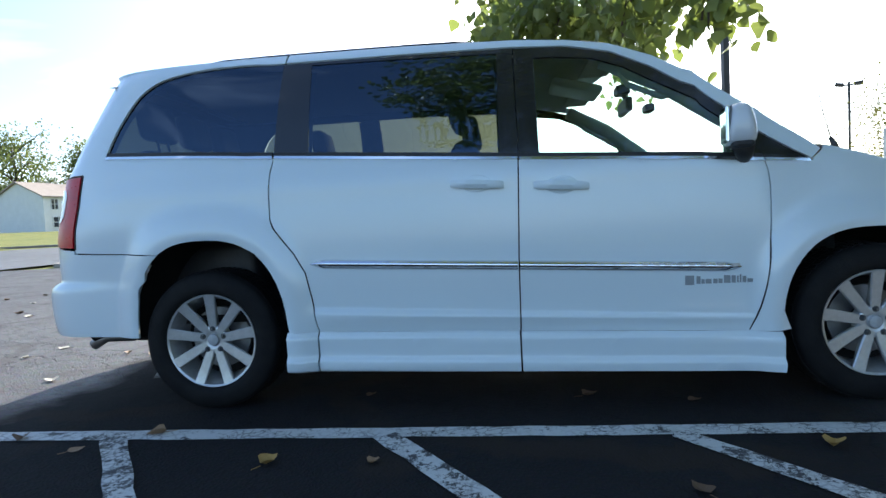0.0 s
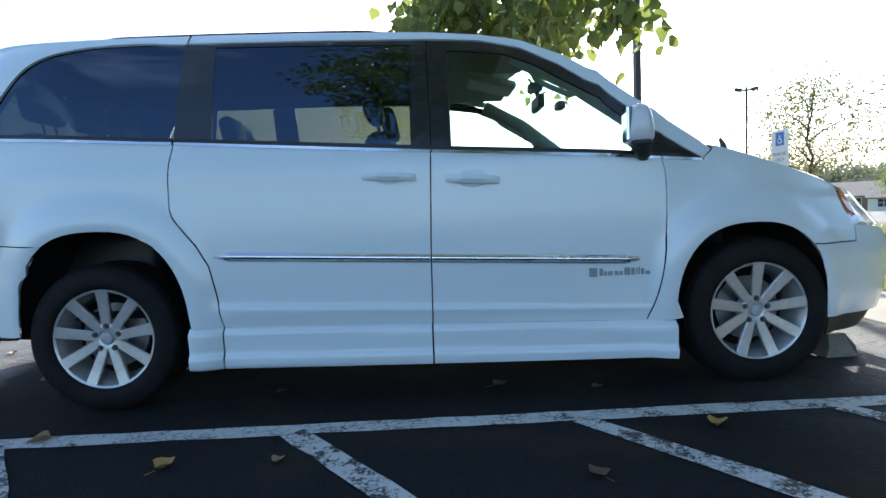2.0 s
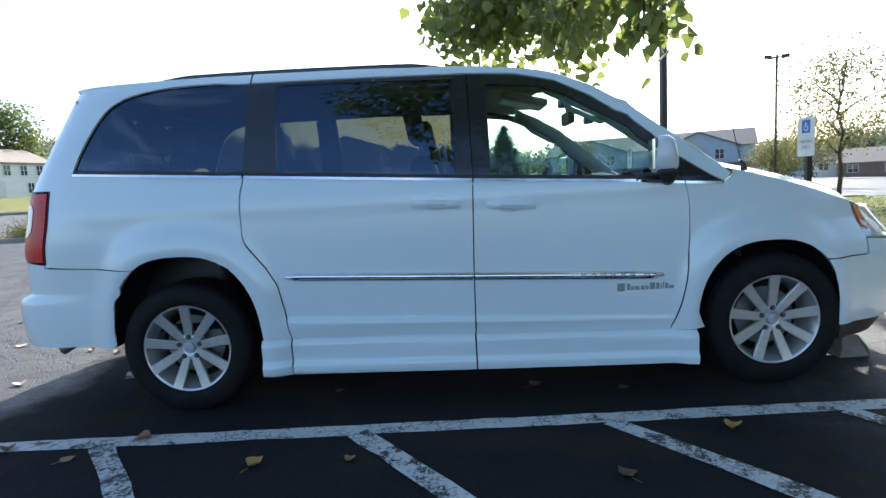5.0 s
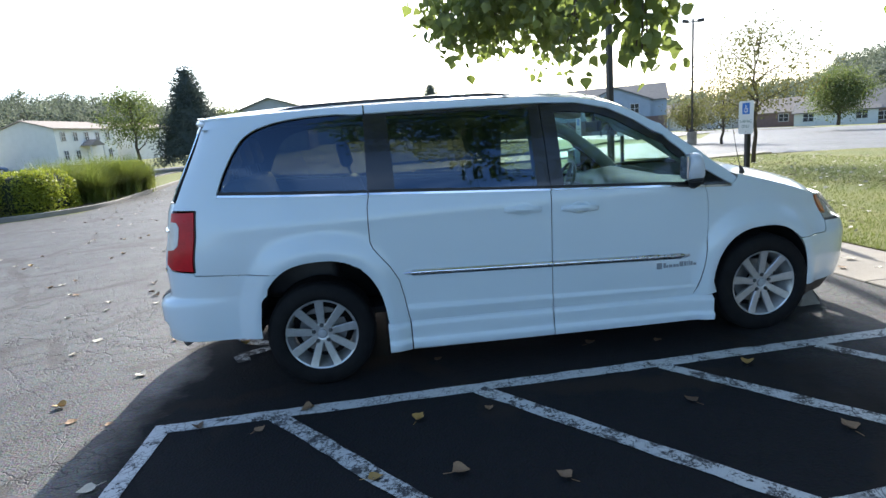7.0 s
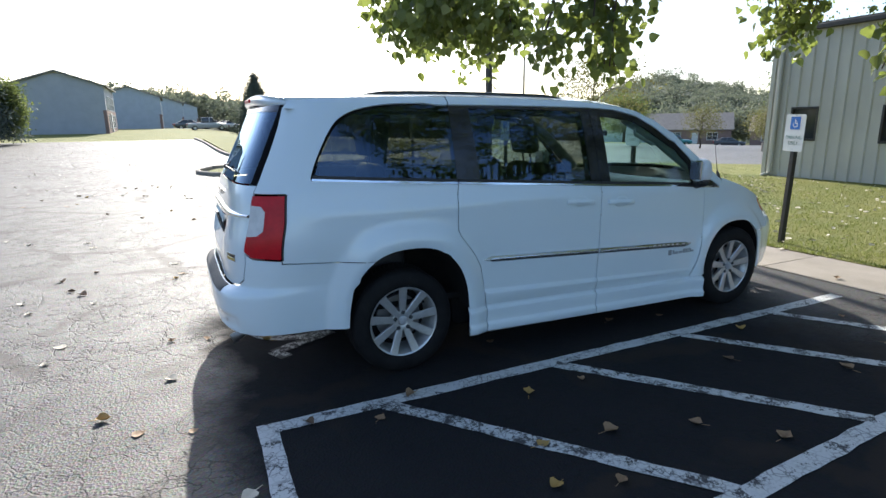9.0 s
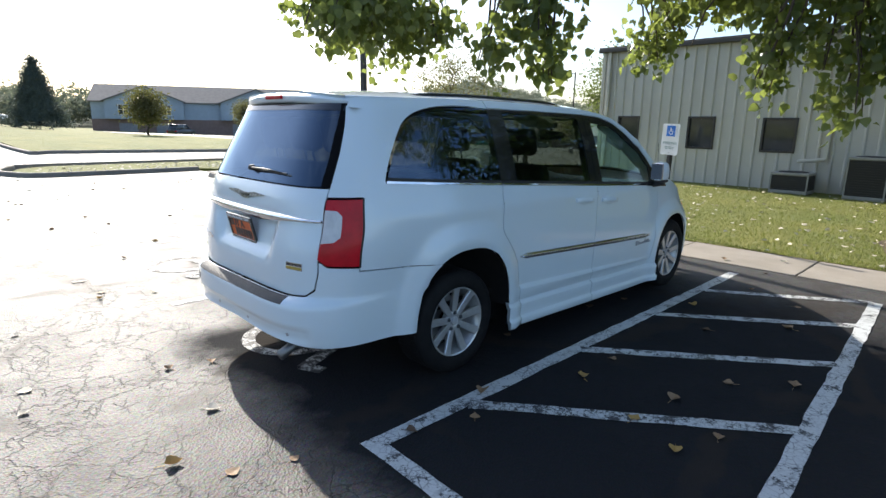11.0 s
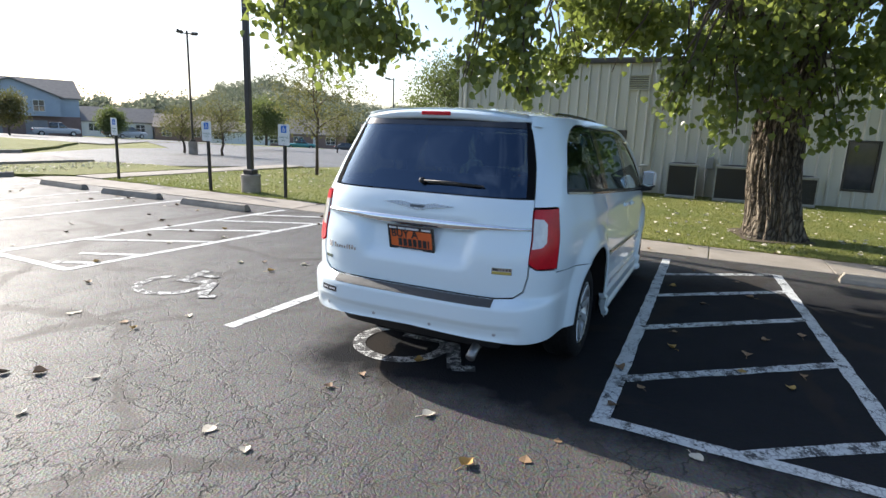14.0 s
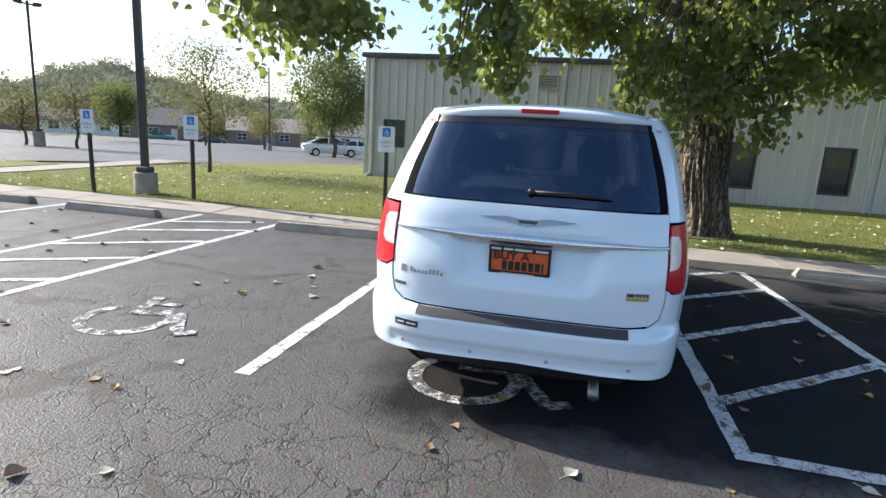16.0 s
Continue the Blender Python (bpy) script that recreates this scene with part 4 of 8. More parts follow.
def handle(x0, side, door):
    """A pull handle over its scooped cup."""
    z0 = belt(x0) - 0.12
    u0, u1 = x0, x0 + 0.245
    ys = side * (HALF(z0) + 0.004)
    bm = bmesh.new()
    prof = [(-0.012, -0.016), (0.024, -0.020), (0.034, 0.0), (0.024, 0.020), (-0.012, 0.016)]
    rows = []
    for i in range(13):
        t = i / 12
        bow = math.sin(math.pi * min(1, max(0, t))) ** 0.45 if 0 < t < 1 else 0.0
        k = 0.35 + 0.65 * bow
        rows.append([bm.verts.new((u0 + (u1 - u0) * t, ys + side * (a * k if a > 0 else a), z0 - 0.0665 * (u1 - u0) * t + b * (0.75 + 0.25 * bow))) for a, b in prof])
    for q, r in zip(rows, rows[1:]):
        for k in range(4):
            bm.faces.new((q[k], q[k + 1], r[k + 1], r[k]))
    bm.faces.new(rows[0]), bm.faces.new(rows[-1])
    bmesh.ops.recalc_face_normals(bm, faces=bm.faces)
    part("door_handle", bm, WHITE_PAINT, door, "white door handle", True, 50)
    bm = lathe([(0.001, 0.0), (0.035, 0.001), (0.05, 0.006), (0.055, 0.0)], 24)
    for v in bm.verts:
        v.co = Vector((u0 + 0.125 + v.co.x * 1.3, ys + side * (v.co.y - 0.001), z0 - 0.006 + v.co.z * 0.75))
    bmesh.ops.recalc_face_normals(bm, faces=bm.faces)
    part("handle_cup", bm, WHITE_PAINT, door, "", True)


for k, s in ((0, -1), (1, 1)):
    handle(1.235, s, slide_door[k])
    handle(1.612, s, front_door[k])

# roof
def bow(t):
    return (1 - t * t) ** 1.8


def roof_pt(x, t):
    """The roof, bowed at the windscreen and cut round at the tail like the flanks below it."""
    if x < X0:
        end = X0 - (X0 + 0.71) * max(0.0, 1 - abs(t) ** NR) ** (1 / NR)
        x = X0 + (x - X0) * (X0 - end) / (X0 + 0.64)
    ze = ROOF_EDGE(max(-0.64, x))
    return Vector((x + 0.16 * smooth01(1.3, 1.985, x) * bow(t), HALF(ze) * t, ze + 0.062 * (1 - abs(t) ** 2.6)))


def grid_mesh(f, us, ts, flip=False):
    bm = bmesh.new()
    g = [[bm.verts.new(f(u, t)) for t in ts] for u in us]
    for i in range(len(us) - 1):
        for j in range(len(ts) - 1):
            q = (g[i][j], g[i + 1][j], g[i + 1][j + 1], g[i][j + 1])
            bm.faces.new(q[::-1] if flip else q)
    return bm


TT = [math.sin(math.pi / 2 * (-1 + 2 * i / 44)) for i in range(45)]
def roof_skin(x, t):
    """The roof with its rear edge turned down."""
    if x > -0.9:
        return roof_pt(x, t)
    p = roof_pt(-0.64, t)
    return Vector((X0 + (p.x - X0) * 0.985, p.y * 0.975, p.z - 0.028))


part("roof", outward(grid_mesh(roof_skin, [-1.0] + [-0.64 + 0.94 * i / 16 for i in range(16)] + [0.3 + 1.685 * i / 24 for i in range(25)], TT)), WHITE_PAINT, van, "", True)


def plan(x, z):
    """Half the body's width at that place of the nose."""
    q = max(0.0, (x - X1) / (NOSE(z) - X1))
    return HALF(z) * max(0.0, 1 - q ** nose_power(z)) ** (1 / nose_power(z))


def shield_pt(s, t):
    """Windscreen, from the roof's front edge to the cowl."""
    x = 1.985 + 0.86 * s
    ze = ROOF_EDGE(x)
    return Vector((x + (0.16 + 0.10 * s) * bow(t), plan(x, ze) * t * 0.997, ze + 0.062 * (1 - abs(t) ** 2.6) * (1 - 0.4 * s)))


ob = part("windshield", outward(grid_mesh(shield_pt, [i / 16 for i in range(17)], TT)), SHIELD, van, "clear windscreen", True)


def hood_pt(s, t):
    x = 2.845 + 0.745 * s
    ze = 1.135 - 0.19 * s - 0.03 * s * s
    return Vector((x + 0.26 * bow(t) * (1 - s) + 0.34 * s * (1 - abs(t) ** 2.4), (plan(x, ze) + 0.004) * t, ze + 0.05 * (1 - t * t) * (1 - 0.6 * s ** 3) - 0.10 * smooth01(0.75, 1.0, s) * (1 - t * t)))


part("hood", outward(grid_mesh(hood_pt, [i / 16 for i in range(17)], TT)), WHITE_PAINT, van, "", True)
bm = bmesh.new()
rows = [[bm.verts.new(q) for q in (shield_pt(0.985, t), shield_pt(1.0, t) + Vector((0.012, 0, -0.006)), hood_pt(0.0, t) + Vector((0.0, 0, -0.012)), hood_pt(0.06, t) + Vector((0, 0, -0.02)))] for t in TT]
for q, r in zip(rows, rows[1:]):
    for k in range(3):
        bm.faces.new((q[k], q[k + 1], r[k + 1], r[k]))
part("cowl", outward(bm), BLACK, van, "black windscreen cowl", True)
# front end
HEADLAMP = glass("lamp_lens", (0.85, 0.87, 0.88), 0.06)
AMBER = plain("amber_lens", (0.75, 0.20, 0.02), (0.6, 0.14, 0.02), 0.15, 30, coat=1.0)
REFLECTOR = metal_mat("lamp_reflector", (0.75, 0.76, 0.78), 0.15)
hl = [(ux(3.565, 0.925), 0.925), (ux(3.58, 0.82), 0.82), (ux(3.605, 0.745), 0.745), (fy(-0.62, 0.72), 0.72), (fy(-0.5, 0.76), 0.76), (fy(-0.55, 0.85), 0.85), (fy(-0.70, 0.92), 0.92)]


def front_other(pts):
    return [(2 * UF - u, z) for u, z in reversed(pts)]


for k in (0, 1):
    pts = front_other(hl) if k else hl
    lamp = part("headlight", outward(bend(pts, -0.03, 0.003, 0.0, 0.05)), REFLECTOR, van, "clear headlight with an amber side lamp", True)
    part("lens", outward(bend(pts, 0.0, 0.003, 0.03, 0.05)), HEADLAMP, lamp, "clear lens", True)
    am = [(ux(3.575, 0.905), 0.905), (ux(3.60, 0.80), 0.80), (ux(3.645, 0.775), 0.775), (ux(3.635, 0.86), 0.86), (ux(3.61, 0.91), 0.91)]
    part("side_lamp", outward(bend(front_other(am) if k else am, 0.004, 0.002, 0.02, 0.04)), AMBER, lamp, "amber side lamp", True)
bumper_f = xs([(arch_x(1, z, 1), z) for z in (0.30, 0.40, 0.50, 0.58, 0.655)] + [(3.59, 0.655), (3.605, 0.735)]) + [(fy(-0.6, 0.70), 0.70), (UF, 0.72), (fy(0.6, 0.70), 0.70)] + front_other(xs([(arch_x(1, z, 1), z) for z in (0.30, 0.40, 0.50, 0.58, 0.655)] + [(3.59, 0.655), (3.605, 0.735)])) + [(UF, 0.28)]
part("front_bumper", outward(bend(bumper_f, 0.0, 0.003, 0.012, 0.06)), WHITE_PAINT, van, "", True)
grille = [(fy(-0.48, 0.74), 0.74), (fy(0.48, 0.74), 0.74), (fy(0.52, 0.88), 0.88), (fy(-0.52, 0.88), 0.88)]
part("grille", outward(bend(grille, 0.004, 0.004, 0.02, 0.06)), CHROME, van, "chrome grille", True)
low = [(ux(3.43, 0.30), 0.30), (UF, 0.28), (2 * UF - ux(3.43, 0.30), 0.30), (2 * UF - ux(3.43, 0.2), 0.20), (UF, 0.17), (ux(3.43, 0.2), 0.20)]
part("front_valance", outward(bend(low, -0.02, 0.003, 0.01, 0.08)), BLACK, van, "black lower valance", True)
part("antenna", tube([(2.98, -0.80, 1.12), (2.975, -0.80, 1.15), (2.96, -0.80, 1.175)], [0.02, 0.013, 0.008], 10), BLACK, van, "short black antenna base", True)
part("antenna_whip", tube([(2.965, -0.80, 1.165), (2.93, -0.80, 1.30), (2.90, -0.80, 1.46)], [0.003, 0.0024, 0.0018], 6), BLACK, van, "thin black antenna whip", True)

# tail
FRIT = plain("matt_black_border", (0.008, 0.008, 0.009), (0.011, 0.011, 0.012), 0.9, 20, spec=0.04)
gate_r = [(uy(-0.74, 1.262), 1.262), (uy(-0.745, 1.16), 1.16), (uy(-0.755, 0.95), 0.95), (uy(-0.755, 0.80), 0.80), (uy(-0.735, 0.71), 0.71), (uy(-0.68, 0.668), 0.668), (uy(-0.58, 0.657), 0.657)]
tailgate = part("tailgate", outward(bend(gate_r + other(gate_r), 0.0, 0.003, 0.015, 0.04)), WHITE_PAINT, van, "", True)
win_r = [(uy(-0.612, 1.70), 1.70), (uy(-0.668, 1.55), 1.55), (uy(-0.712, 1.40), 1.40), (uy(-0.728, 1.272), 1.272), (uy(-0.6, 1.268), 1.268)]
ob = part("rear_window", outward(bend(win_r + other(win_r), -0.006, 0.001, 0.0, 0.05)), TINT_REAR, tailgate, "dark tinted rear window", True)
edge_r = [(uy(-0.612, 1.725), 1.725), (uy(-0.658, 1.6), 1.60), (uy(-0.705, 1.45), 1.45), (uy(-0.735, 1.29), 1.29), (uy(-0.735, 1.262), 1.262), (uy(-0.690, 1.268), 1.268), (uy(-0.670, 1.40), 1.40), (uy(-0.632, 1.55), 1.55), (uy(-0.585, 1.725), 1.725)]
for k in (0, 1):
    part("window_border", outward(bend(other(edge_r) if k else edge_r, -0.003, 0.001, 0.01, 0.04)), FRIT, tailgate, "black border", True)
top_r = [(uy(-0.61, 1.725), 1.725), (uy(-0.62, 1.685), 1.685), (uy(-0.3, 1.69), 1.69)]
part("window_border", outward(bend(top_r + other(top_r), -0.003, 0.0, 0.01, 0.05)), GLOSS_BLACK, tailgate, "gloss black border", True)
# roof spoiler with the high brake light
def spoiler_row(t):
    zt = 1.798 - 0.046 * abs(t) ** 2.6
    back = 0.050 + 0.14 * abs(t) ** 4
    low = 1 - 0.45 * abs(t) ** 6
    return [Vector((x + (back if x < -0.7 else 0.6 * back), 0.612 * t, zt + z * low)) for x, z in ((-0.56, -0.004), (-0.62, 0.004), (-0.70, 0.003), (-0.75, -0.003), (-0.780, -0.014), (-0.790, -0.028), (-0.788, -0.050), (-0.778, -0.062), (-0.755, -0.068), (-0.70, -0.074), (-0.56, -0.076))]


bm = bmesh.new()
rows = [[bm.verts.new(q) for q in spoiler_row(-1 + 2 * i / 28)] for i in range(29)]
for q, r in zip(rows, rows[1:]):
    for k in range(len(q)):
        bm.faces.new((q[k - 1], q[k], r[k], r[k - 1]))
bm.faces.new(rows[0]), bm.faces.new(rows[-1])
bmesh.ops.recalc_face_normals(bm, faces=bm.faces)
part("spoiler", bm, WHITE_PAINT, tailgate, "", True, 40)
# Added black strip: the shade under the spoiler, painted as a part.
bm = bmesh.new()
rows = [[bm.verts.new(q + Vector((dx, 0, dz))) for q, dx, dz in ((spoiler_row(t)[8], 0.004, -0.003), (spoiler_row(t)[9], 0, -0.004), (spoiler_row(t)[10], 0, -0.004))] for t in [-0.985 + 1.97 * i / 28 for i in range(29)]]
for q, r in zip(rows, rows[1:]):
    for k in (0, 1):
        bm.faces.new((q[k], q[k + 1], r[k + 1], r[k]))
part("spoiler_underside", bm, BLACK, tailgate, "black strip painting the shade under the spoiler")
RED_LENS = plain("red_lens", (0.60, 0.004, 0.016), (0.44, 0.002, 0.010), 0.30, 14, coat=0.2, spec=0.2)
CLEAR_LENS = plain("pale_lens", (0.62, 0.60, 0.60), (0.5, 0.48, 0.49), 0.12, 25, coat=1.0)
part("brake_light", box((-0.752, -0.105, 1.752), (-0.72, 0.105, 1.776), 0.004), RED_LENS, tailgate, "dark red brake light")
# tail lights
TL = [(-0.682, 1.205), (-0.70, 1.05), (-0.735, 0.835)]
tl = xs(TL) + [(uy(-0.80, 0.845), 0.845), (uy(-0.752, 0.88), 0.88), (uy(-0.757, 1.0), 1.0), (uy(-0.747, 1.205), 1.205)]
cl = [(uy(-0.751, 1.15), 1.15), (uy(-0.805, 1.145), 1.145), (uy(-0.828, 1.115), 1.115), (uy(-0.838, 1.0), 1.0), (uy(-0.815, 0.972), 0.972), (uy(-0.758, 0.965), 0.965)]
for k in (0, 1):
    lamp = part("tail_light", outward(bend(other(tl) if k else tl, 0.008, 0.003, 0.03, 0.03)), RED_LENS, van, "red and clear tail light", True)
    part("reverse_lens", outward(bend(other(cl) if k else cl, 0.011, 0.002, 0.01, 0.03)), CLEAR_LENS, lamp, "clear reversing lens", True)
    fl = xs([(-0.672, 1.21), (-0.69, 1.05), (-0.725, 0.83)]) + xs([(-0.735, 0.83), (-0.70, 1.05), (-0.683, 1.21)])
    part("light_seal", outward(bend(other(fl) if k else fl, 0.002, 0.0, 0.01, 0.04)), BLACK, lamp, "black seal", True)
# rear bumper
bump_side = xs([(arch_x(0, z, -1), z) for z in (0.786, 0.75, 0.70, 0.64, 0.56, 0.48, 0.42, 0.372)])
right = [(uy(-0.58, 0.653), 0.653), (uy(-0.675, 0.660), 0.660), (uy(-0.738, 0.704), 0.704), (uy(-0.760, 0.80), 0.80), (uy(-0.760, 0.868), 0.868), (uy(-0.80, 0.838), 0.838)] + xs([(-0.735, 0.826), (-0.735, 0.808)]) + bump_side + [(uy(-0.80, 0.372), 0.375), (uy(-0.6, 0.39), 0.392)]
part("rear_bumper", outward(bend(right + [(UC, 0.405)] + other(right), 0.004, 0.002, 0.02, 0.018)), WHITE_PAINT, van, "", True)
pad = [(uy(-0.575, 0.648), 0.648), (uy(-0.575, 0.618), 0.612)]
part("bumper_pad", outward(bend(pad + other(pad), 0.008, 0.0, 0.008, 0.03)), PAD, van, "ribbed dark grey step pad", True)
val = [(uy(-0.66, 0.42), 0.42), (uy(-0.65, 0.32), 0.32), (uy(-0.6, 0.26), 0.26)]
part("rear_valance", outward(bend(val + other(val), -0.075, 0.0, 0.01, 0.04)), BLACK, van, "black lower valance", True)
part("exhaust_pipe", tube([(-0.75, -0.44, 0.29), (-0.93, -0.44, 0.29), (-1.02, -0.44, 0.245)], [0.028, 0.03, 0.032], 16), STEEL, van, "dull steel exhaust pipe", True)
part("muffler", box((-0.86, -0.35, 0.235), (-0.62, 0.40, 0.345), 0.05, None, 3), DARK, van, "dark muffler", True)
SENSOR = plain("sensor_paint", (0.42, 0.43, 0.44), (0.36, 0.37, 0.38), 0.35)
for y in (-0.60, -0.17, 0.25, 0.66):
    p, q = skin(uy(y, 0.44), 0.44), skin(uy(y, 0.44) + 0.01, 0.44)
    bm = lathe([(0.001, 0.001), (0.0105, 0.001), (0.0115, 0.004), (0.0125, 0.001), (0.0126, 0.004)], 24)
    d = (q - p).normalized()
    turn = math.degrees(math.atan2(d.y, d.x))
    s = part("parking_sensor", bm, SENSOR, van, "small round parking sensor", True)
    s.matrix_basis = pose(p.x - 0.0065, p.y, p.z, 0, 0, turn)
# chrome bar, wing emblem and marks on the tailgate
EMBLEM = metal_mat("satin_chrome", (0.34, 0.35, 0.37), 0.22)


def tail_strip(name, pts, mat, label, off, parent=None, thick=0.01, cell=0.03):
    return part(name, outward(bend([(uy(y, z), z) for y, z in pts], off, 0.0, thick, cell)), mat, parent or tailgate, label, True)


def tail_x(y, z):
    return X0 - (X0 - REAR(z)) * (1 - min(1, abs(y) / HALF(z)) ** NR) ** (1 / NR)


bm = bmesh.new()
rows = []
for i in range(49):
    y = -0.748 + 1.496 * i / 48
    zc = 1.074 + 0.012 * smooth01(0.2, 0.6, abs(y))
    w = 0.0310 - 0.0205 * smooth01(0.22, 0.74, abs(y))
    rows.append([bm.verts.new((tail_x(y, zc) + 0.012 - 0.029 * math.sin(q) ** 0.7, y, zc + w * math.cos(q))) for q in [math.pi * j / 10 for j in range(11)]])
for q, r in zip(rows, rows[1:]):
    for k in range(10):
        bm.faces.new((q[k], q[k + 1], r[k + 1], r[k]))
bm.faces.new(rows[0]), bm.faces.new(rows[-1])
bmesh.ops.recalc_face_normals(bm, faces=bm.faces)
tail_bar = part("tailgate_bar", bm, CHROME, tailgate, "chrome bar", True, 50)
tail_strip("wing_emblem", [(-0.262, 1.186), (-0.07, 1.160), (0.0, 1.148), (0.07, 1.160), (0.262, 1.186), (0.12, 1.196), (0.05, 1.186), (-0.05, 1.186), (-0.12, 1.196)], EMBLEM, "chrome wing emblem", 0.008)
tail_strip("emblem_core", [(-0.055, 1.179), (-0.045, 1.163), (0.045, 1.163), (0.055, 1.179)], GLOSS_BLACK, "dark emblem core", 0.011, thick=0.003)
for i in range(12):
    y = -0.22 + i * 0.038
    part("bar_mark", box((tail_x(y, 1.074) - 0.0192, y, 1.070), (tail_x(y, 1.074) - 0.008, y + 0.022, 1.080)), REFLECTOR, tail_bar, "raised mark")
tail_strip("badge", [(0.70, 0.868), (0.70, 0.828), (0.665, 0.828), (0.665, 0.868)], CHROME, "silver badge", 0.003, thick=0.004)
for i in range(9):
    y = 0.64 - i * 0.023
    tail_strip("badge_bar", [(y, 0.852 + 0.012 * (i in (0, 5, 6, 7))), (y, 0.834), (y - 0.014, 0.834), (y - 0.014, 0.852 + 0.012 * (i in (0, 5, 6, 7)))], CHROME, "silver lettering bar", 0.003, thick=0.003)
GREEN_VINYL = plain("green_vinyl", (0.10, 0.14, 0.07), (0.05, 0.06, 0.05), 0.4, 60)
tail_strip("badge", [(0.735, 0.766), (0.735, 0.748), (0.665, 0.748), (0.665, 0.766)], GREEN_VINYL, "small dark green badge", 0.003, thick=0.003)
tail_strip("badge", [(-0.545, 0.850), (-0.545, 0.808), (-0.665, 0.808), (-0.665, 0.850)], CHROME, "silver and gold badge", 0.003, thick=0.004)
GOLD = metal_mat("gold_vinyl", (0.55, 0.46, 0.12), 0.3)
tail_strip("badge_bar", [(-0.55, 0.826), (-0.55, 0.812), (-0.66, 0.812), (-0.66, 0.826)], GOLD, "gold bar", 0.006, thick=0.003)
tail_strip("badge_bar", [(-0.55, 0.846), (-0.55, 0.832), (-0.585, 0.832), (-0.585, 0.846)], GLOSS_BLACK, "black bar", 0.006, thick=0.003)
for i in range(4):
    y = -0.592 - i * 0.018
    tail_strip("badge_bar", [(y, 0.846), (y - 0.004, 0.832), (y - 0.012, 0.832), (y - 0.012, 0.846)], GLOSS_BLACK, "black lettering bar", 0.006, thick=0.003)
BLACK_VINYL = plain("black_vinyl", (0.02, 0.022, 0.026), (0.03, 0.03, 0.035), 0.4, 30)
WHITE_VINYL = plain("white_vinyl", (0.7, 0.71, 0.72), (0.6, 0.6, 0.62), 0.5, 30)
tail_strip("dealer_sticker", [(0.70, 0.572), (0.70, 0.535), (0.555, 0.535), (0.555, 0.572)], BLACK_VINYL, "black dealer sticker", 0.006, van, 0.001)
for y0, y1 in ((0.688, 0.64), (0.625, 0.568)):
    tail_strip("sticker_bar", [(y0, 0.558), (y0, 0.549), (y1, 0.549), (y1, 0.558)], WHITE_VINYL, "white lettering bar", 0.0078, van, 0.0005)
# the plate and its frame
ORANGE = plain("orange_plate", (0.80, 0.16, 0.035), (0.72, 0.13, 0.03), 0.5, 20)
PLATE_M = pose(-0.992, 0.025, 0.955, 13, 0, -90)


def plate_part(name, bm, mat, label=""):
    bmesh.ops.transform(bm, matrix=PLATE_M, verts=bm.verts)
    return part(name, bm, mat, plate_frame if name != "plate_frame" else tailgate, label)


bm = bmesh.new()
for lo, hi in (((-0.168, -0.008, 0.058), (0.168, 0.008, 0.090)), ((-0.168, -0.008, -0.090), (0.168, 0.008, -0.058)), ((-0.168, -0.008, -0.0602), (-0.152, 0.008, 0.0582)), ((0.152, -0.008, -0.0602), (0.168, 0.008, 0.0582))):
    add_box(bm, lo, hi, 0.002)
plate_frame = plate_part("plate_frame", bm, GLOSS_BLACK, "black plate frame")
plate_part("plate", box((-0.155, -0.003, -0.064), (0.155, 0.004, 0.062)), ORANGE, "orange dealer plate")
bm = letters("BUY A", 0.070, 0.001, 0.0014)
bmesh.ops.translate(bm, verts=bm.verts, vec=(-0.046, -0.005, 0.032))
plate_part("plate_lettering", bm, BLACK_VINYL, "black lettering")
for i in range(7):
    x = -0.095 + i * 0.036
    plate_part("plate_bar", box((x, -0.0055, -0.052), (x + (0.027 if i < 6 else 0.010), -0.003, 0.002), 0.002), BLACK_VINYL, "black lettering bar")
for x0, x1 in ((-0.155, -0.10), (-0.088, -0.035), (-0.028, 0.065), (0.085, 0.15)):
    plate_part("frame_bar", box((x0, -0.0098, 0.068), (x1, -0.0082, 0.080)), WHITE_VINYL, "white lettering bar")
plate_part("frame_bar", box((-0.10, -0.0098, -0.082), (0.085, -0.0082, -0.068)), WHITE_VINYL, "white lettering bar")
# rear wiper
p = skin(uy(-0.03, 1.335), 1.335)
wiper = part("rear_wiper", tube([(p.x - 0.024, -0.01, 1.335), (p.x - 0.024, -0.20, 1.338), (p.x - 0.022, -0.40, 1.330)], [0.0075, 0.0055, 0.003], 8), BLACK, tailgate, "black rear wiper", True)
part("wiper_hub", lathe([(0.001, -0.022), (0.014, -0.020), (0.017, -0.010), (0.019, 0.012)], 20), BLACK, wiper, "", True).matrix_basis = pose(p.x - 0.014, 0.0, 1.335, 0, 0, -90)
part("wiper_blade", box((-0.003, -0.19, -0.006), (0.003, 0.19, 0.004), 0.001, pose(p.x - 0.008, -0.24, 1.326, 0, 0, 0)), BLACK, wiper)
# roof rails
for s in (-1, 1):
    pts = []
    for i in range(19):
        x = -0.16 + 1.60 * i / 18
        up = 0.016 * smooth01(0, 0.12, i / 18) * smooth01(1, 0.88, i / 18)
        pts.append((x, s * (HALF(ROOF_EDGE(x)) - 0.10), roof_pt(x, 0.86).z - 0.012 + up))
    part("roof_rail", tube(pts, [0.010] + [0.015] * 17 + [0.010], 10), GLOSS_BLACK, van, "black roof rail", True)
    for i in (1, 17):
        part("rail_foot", box((-0.05, -0.018, -0.03), (0.05, 0.018, 0.008), 0.01, pose(*pts[i])), GLOSS_BLACK, van, "black rail foot")
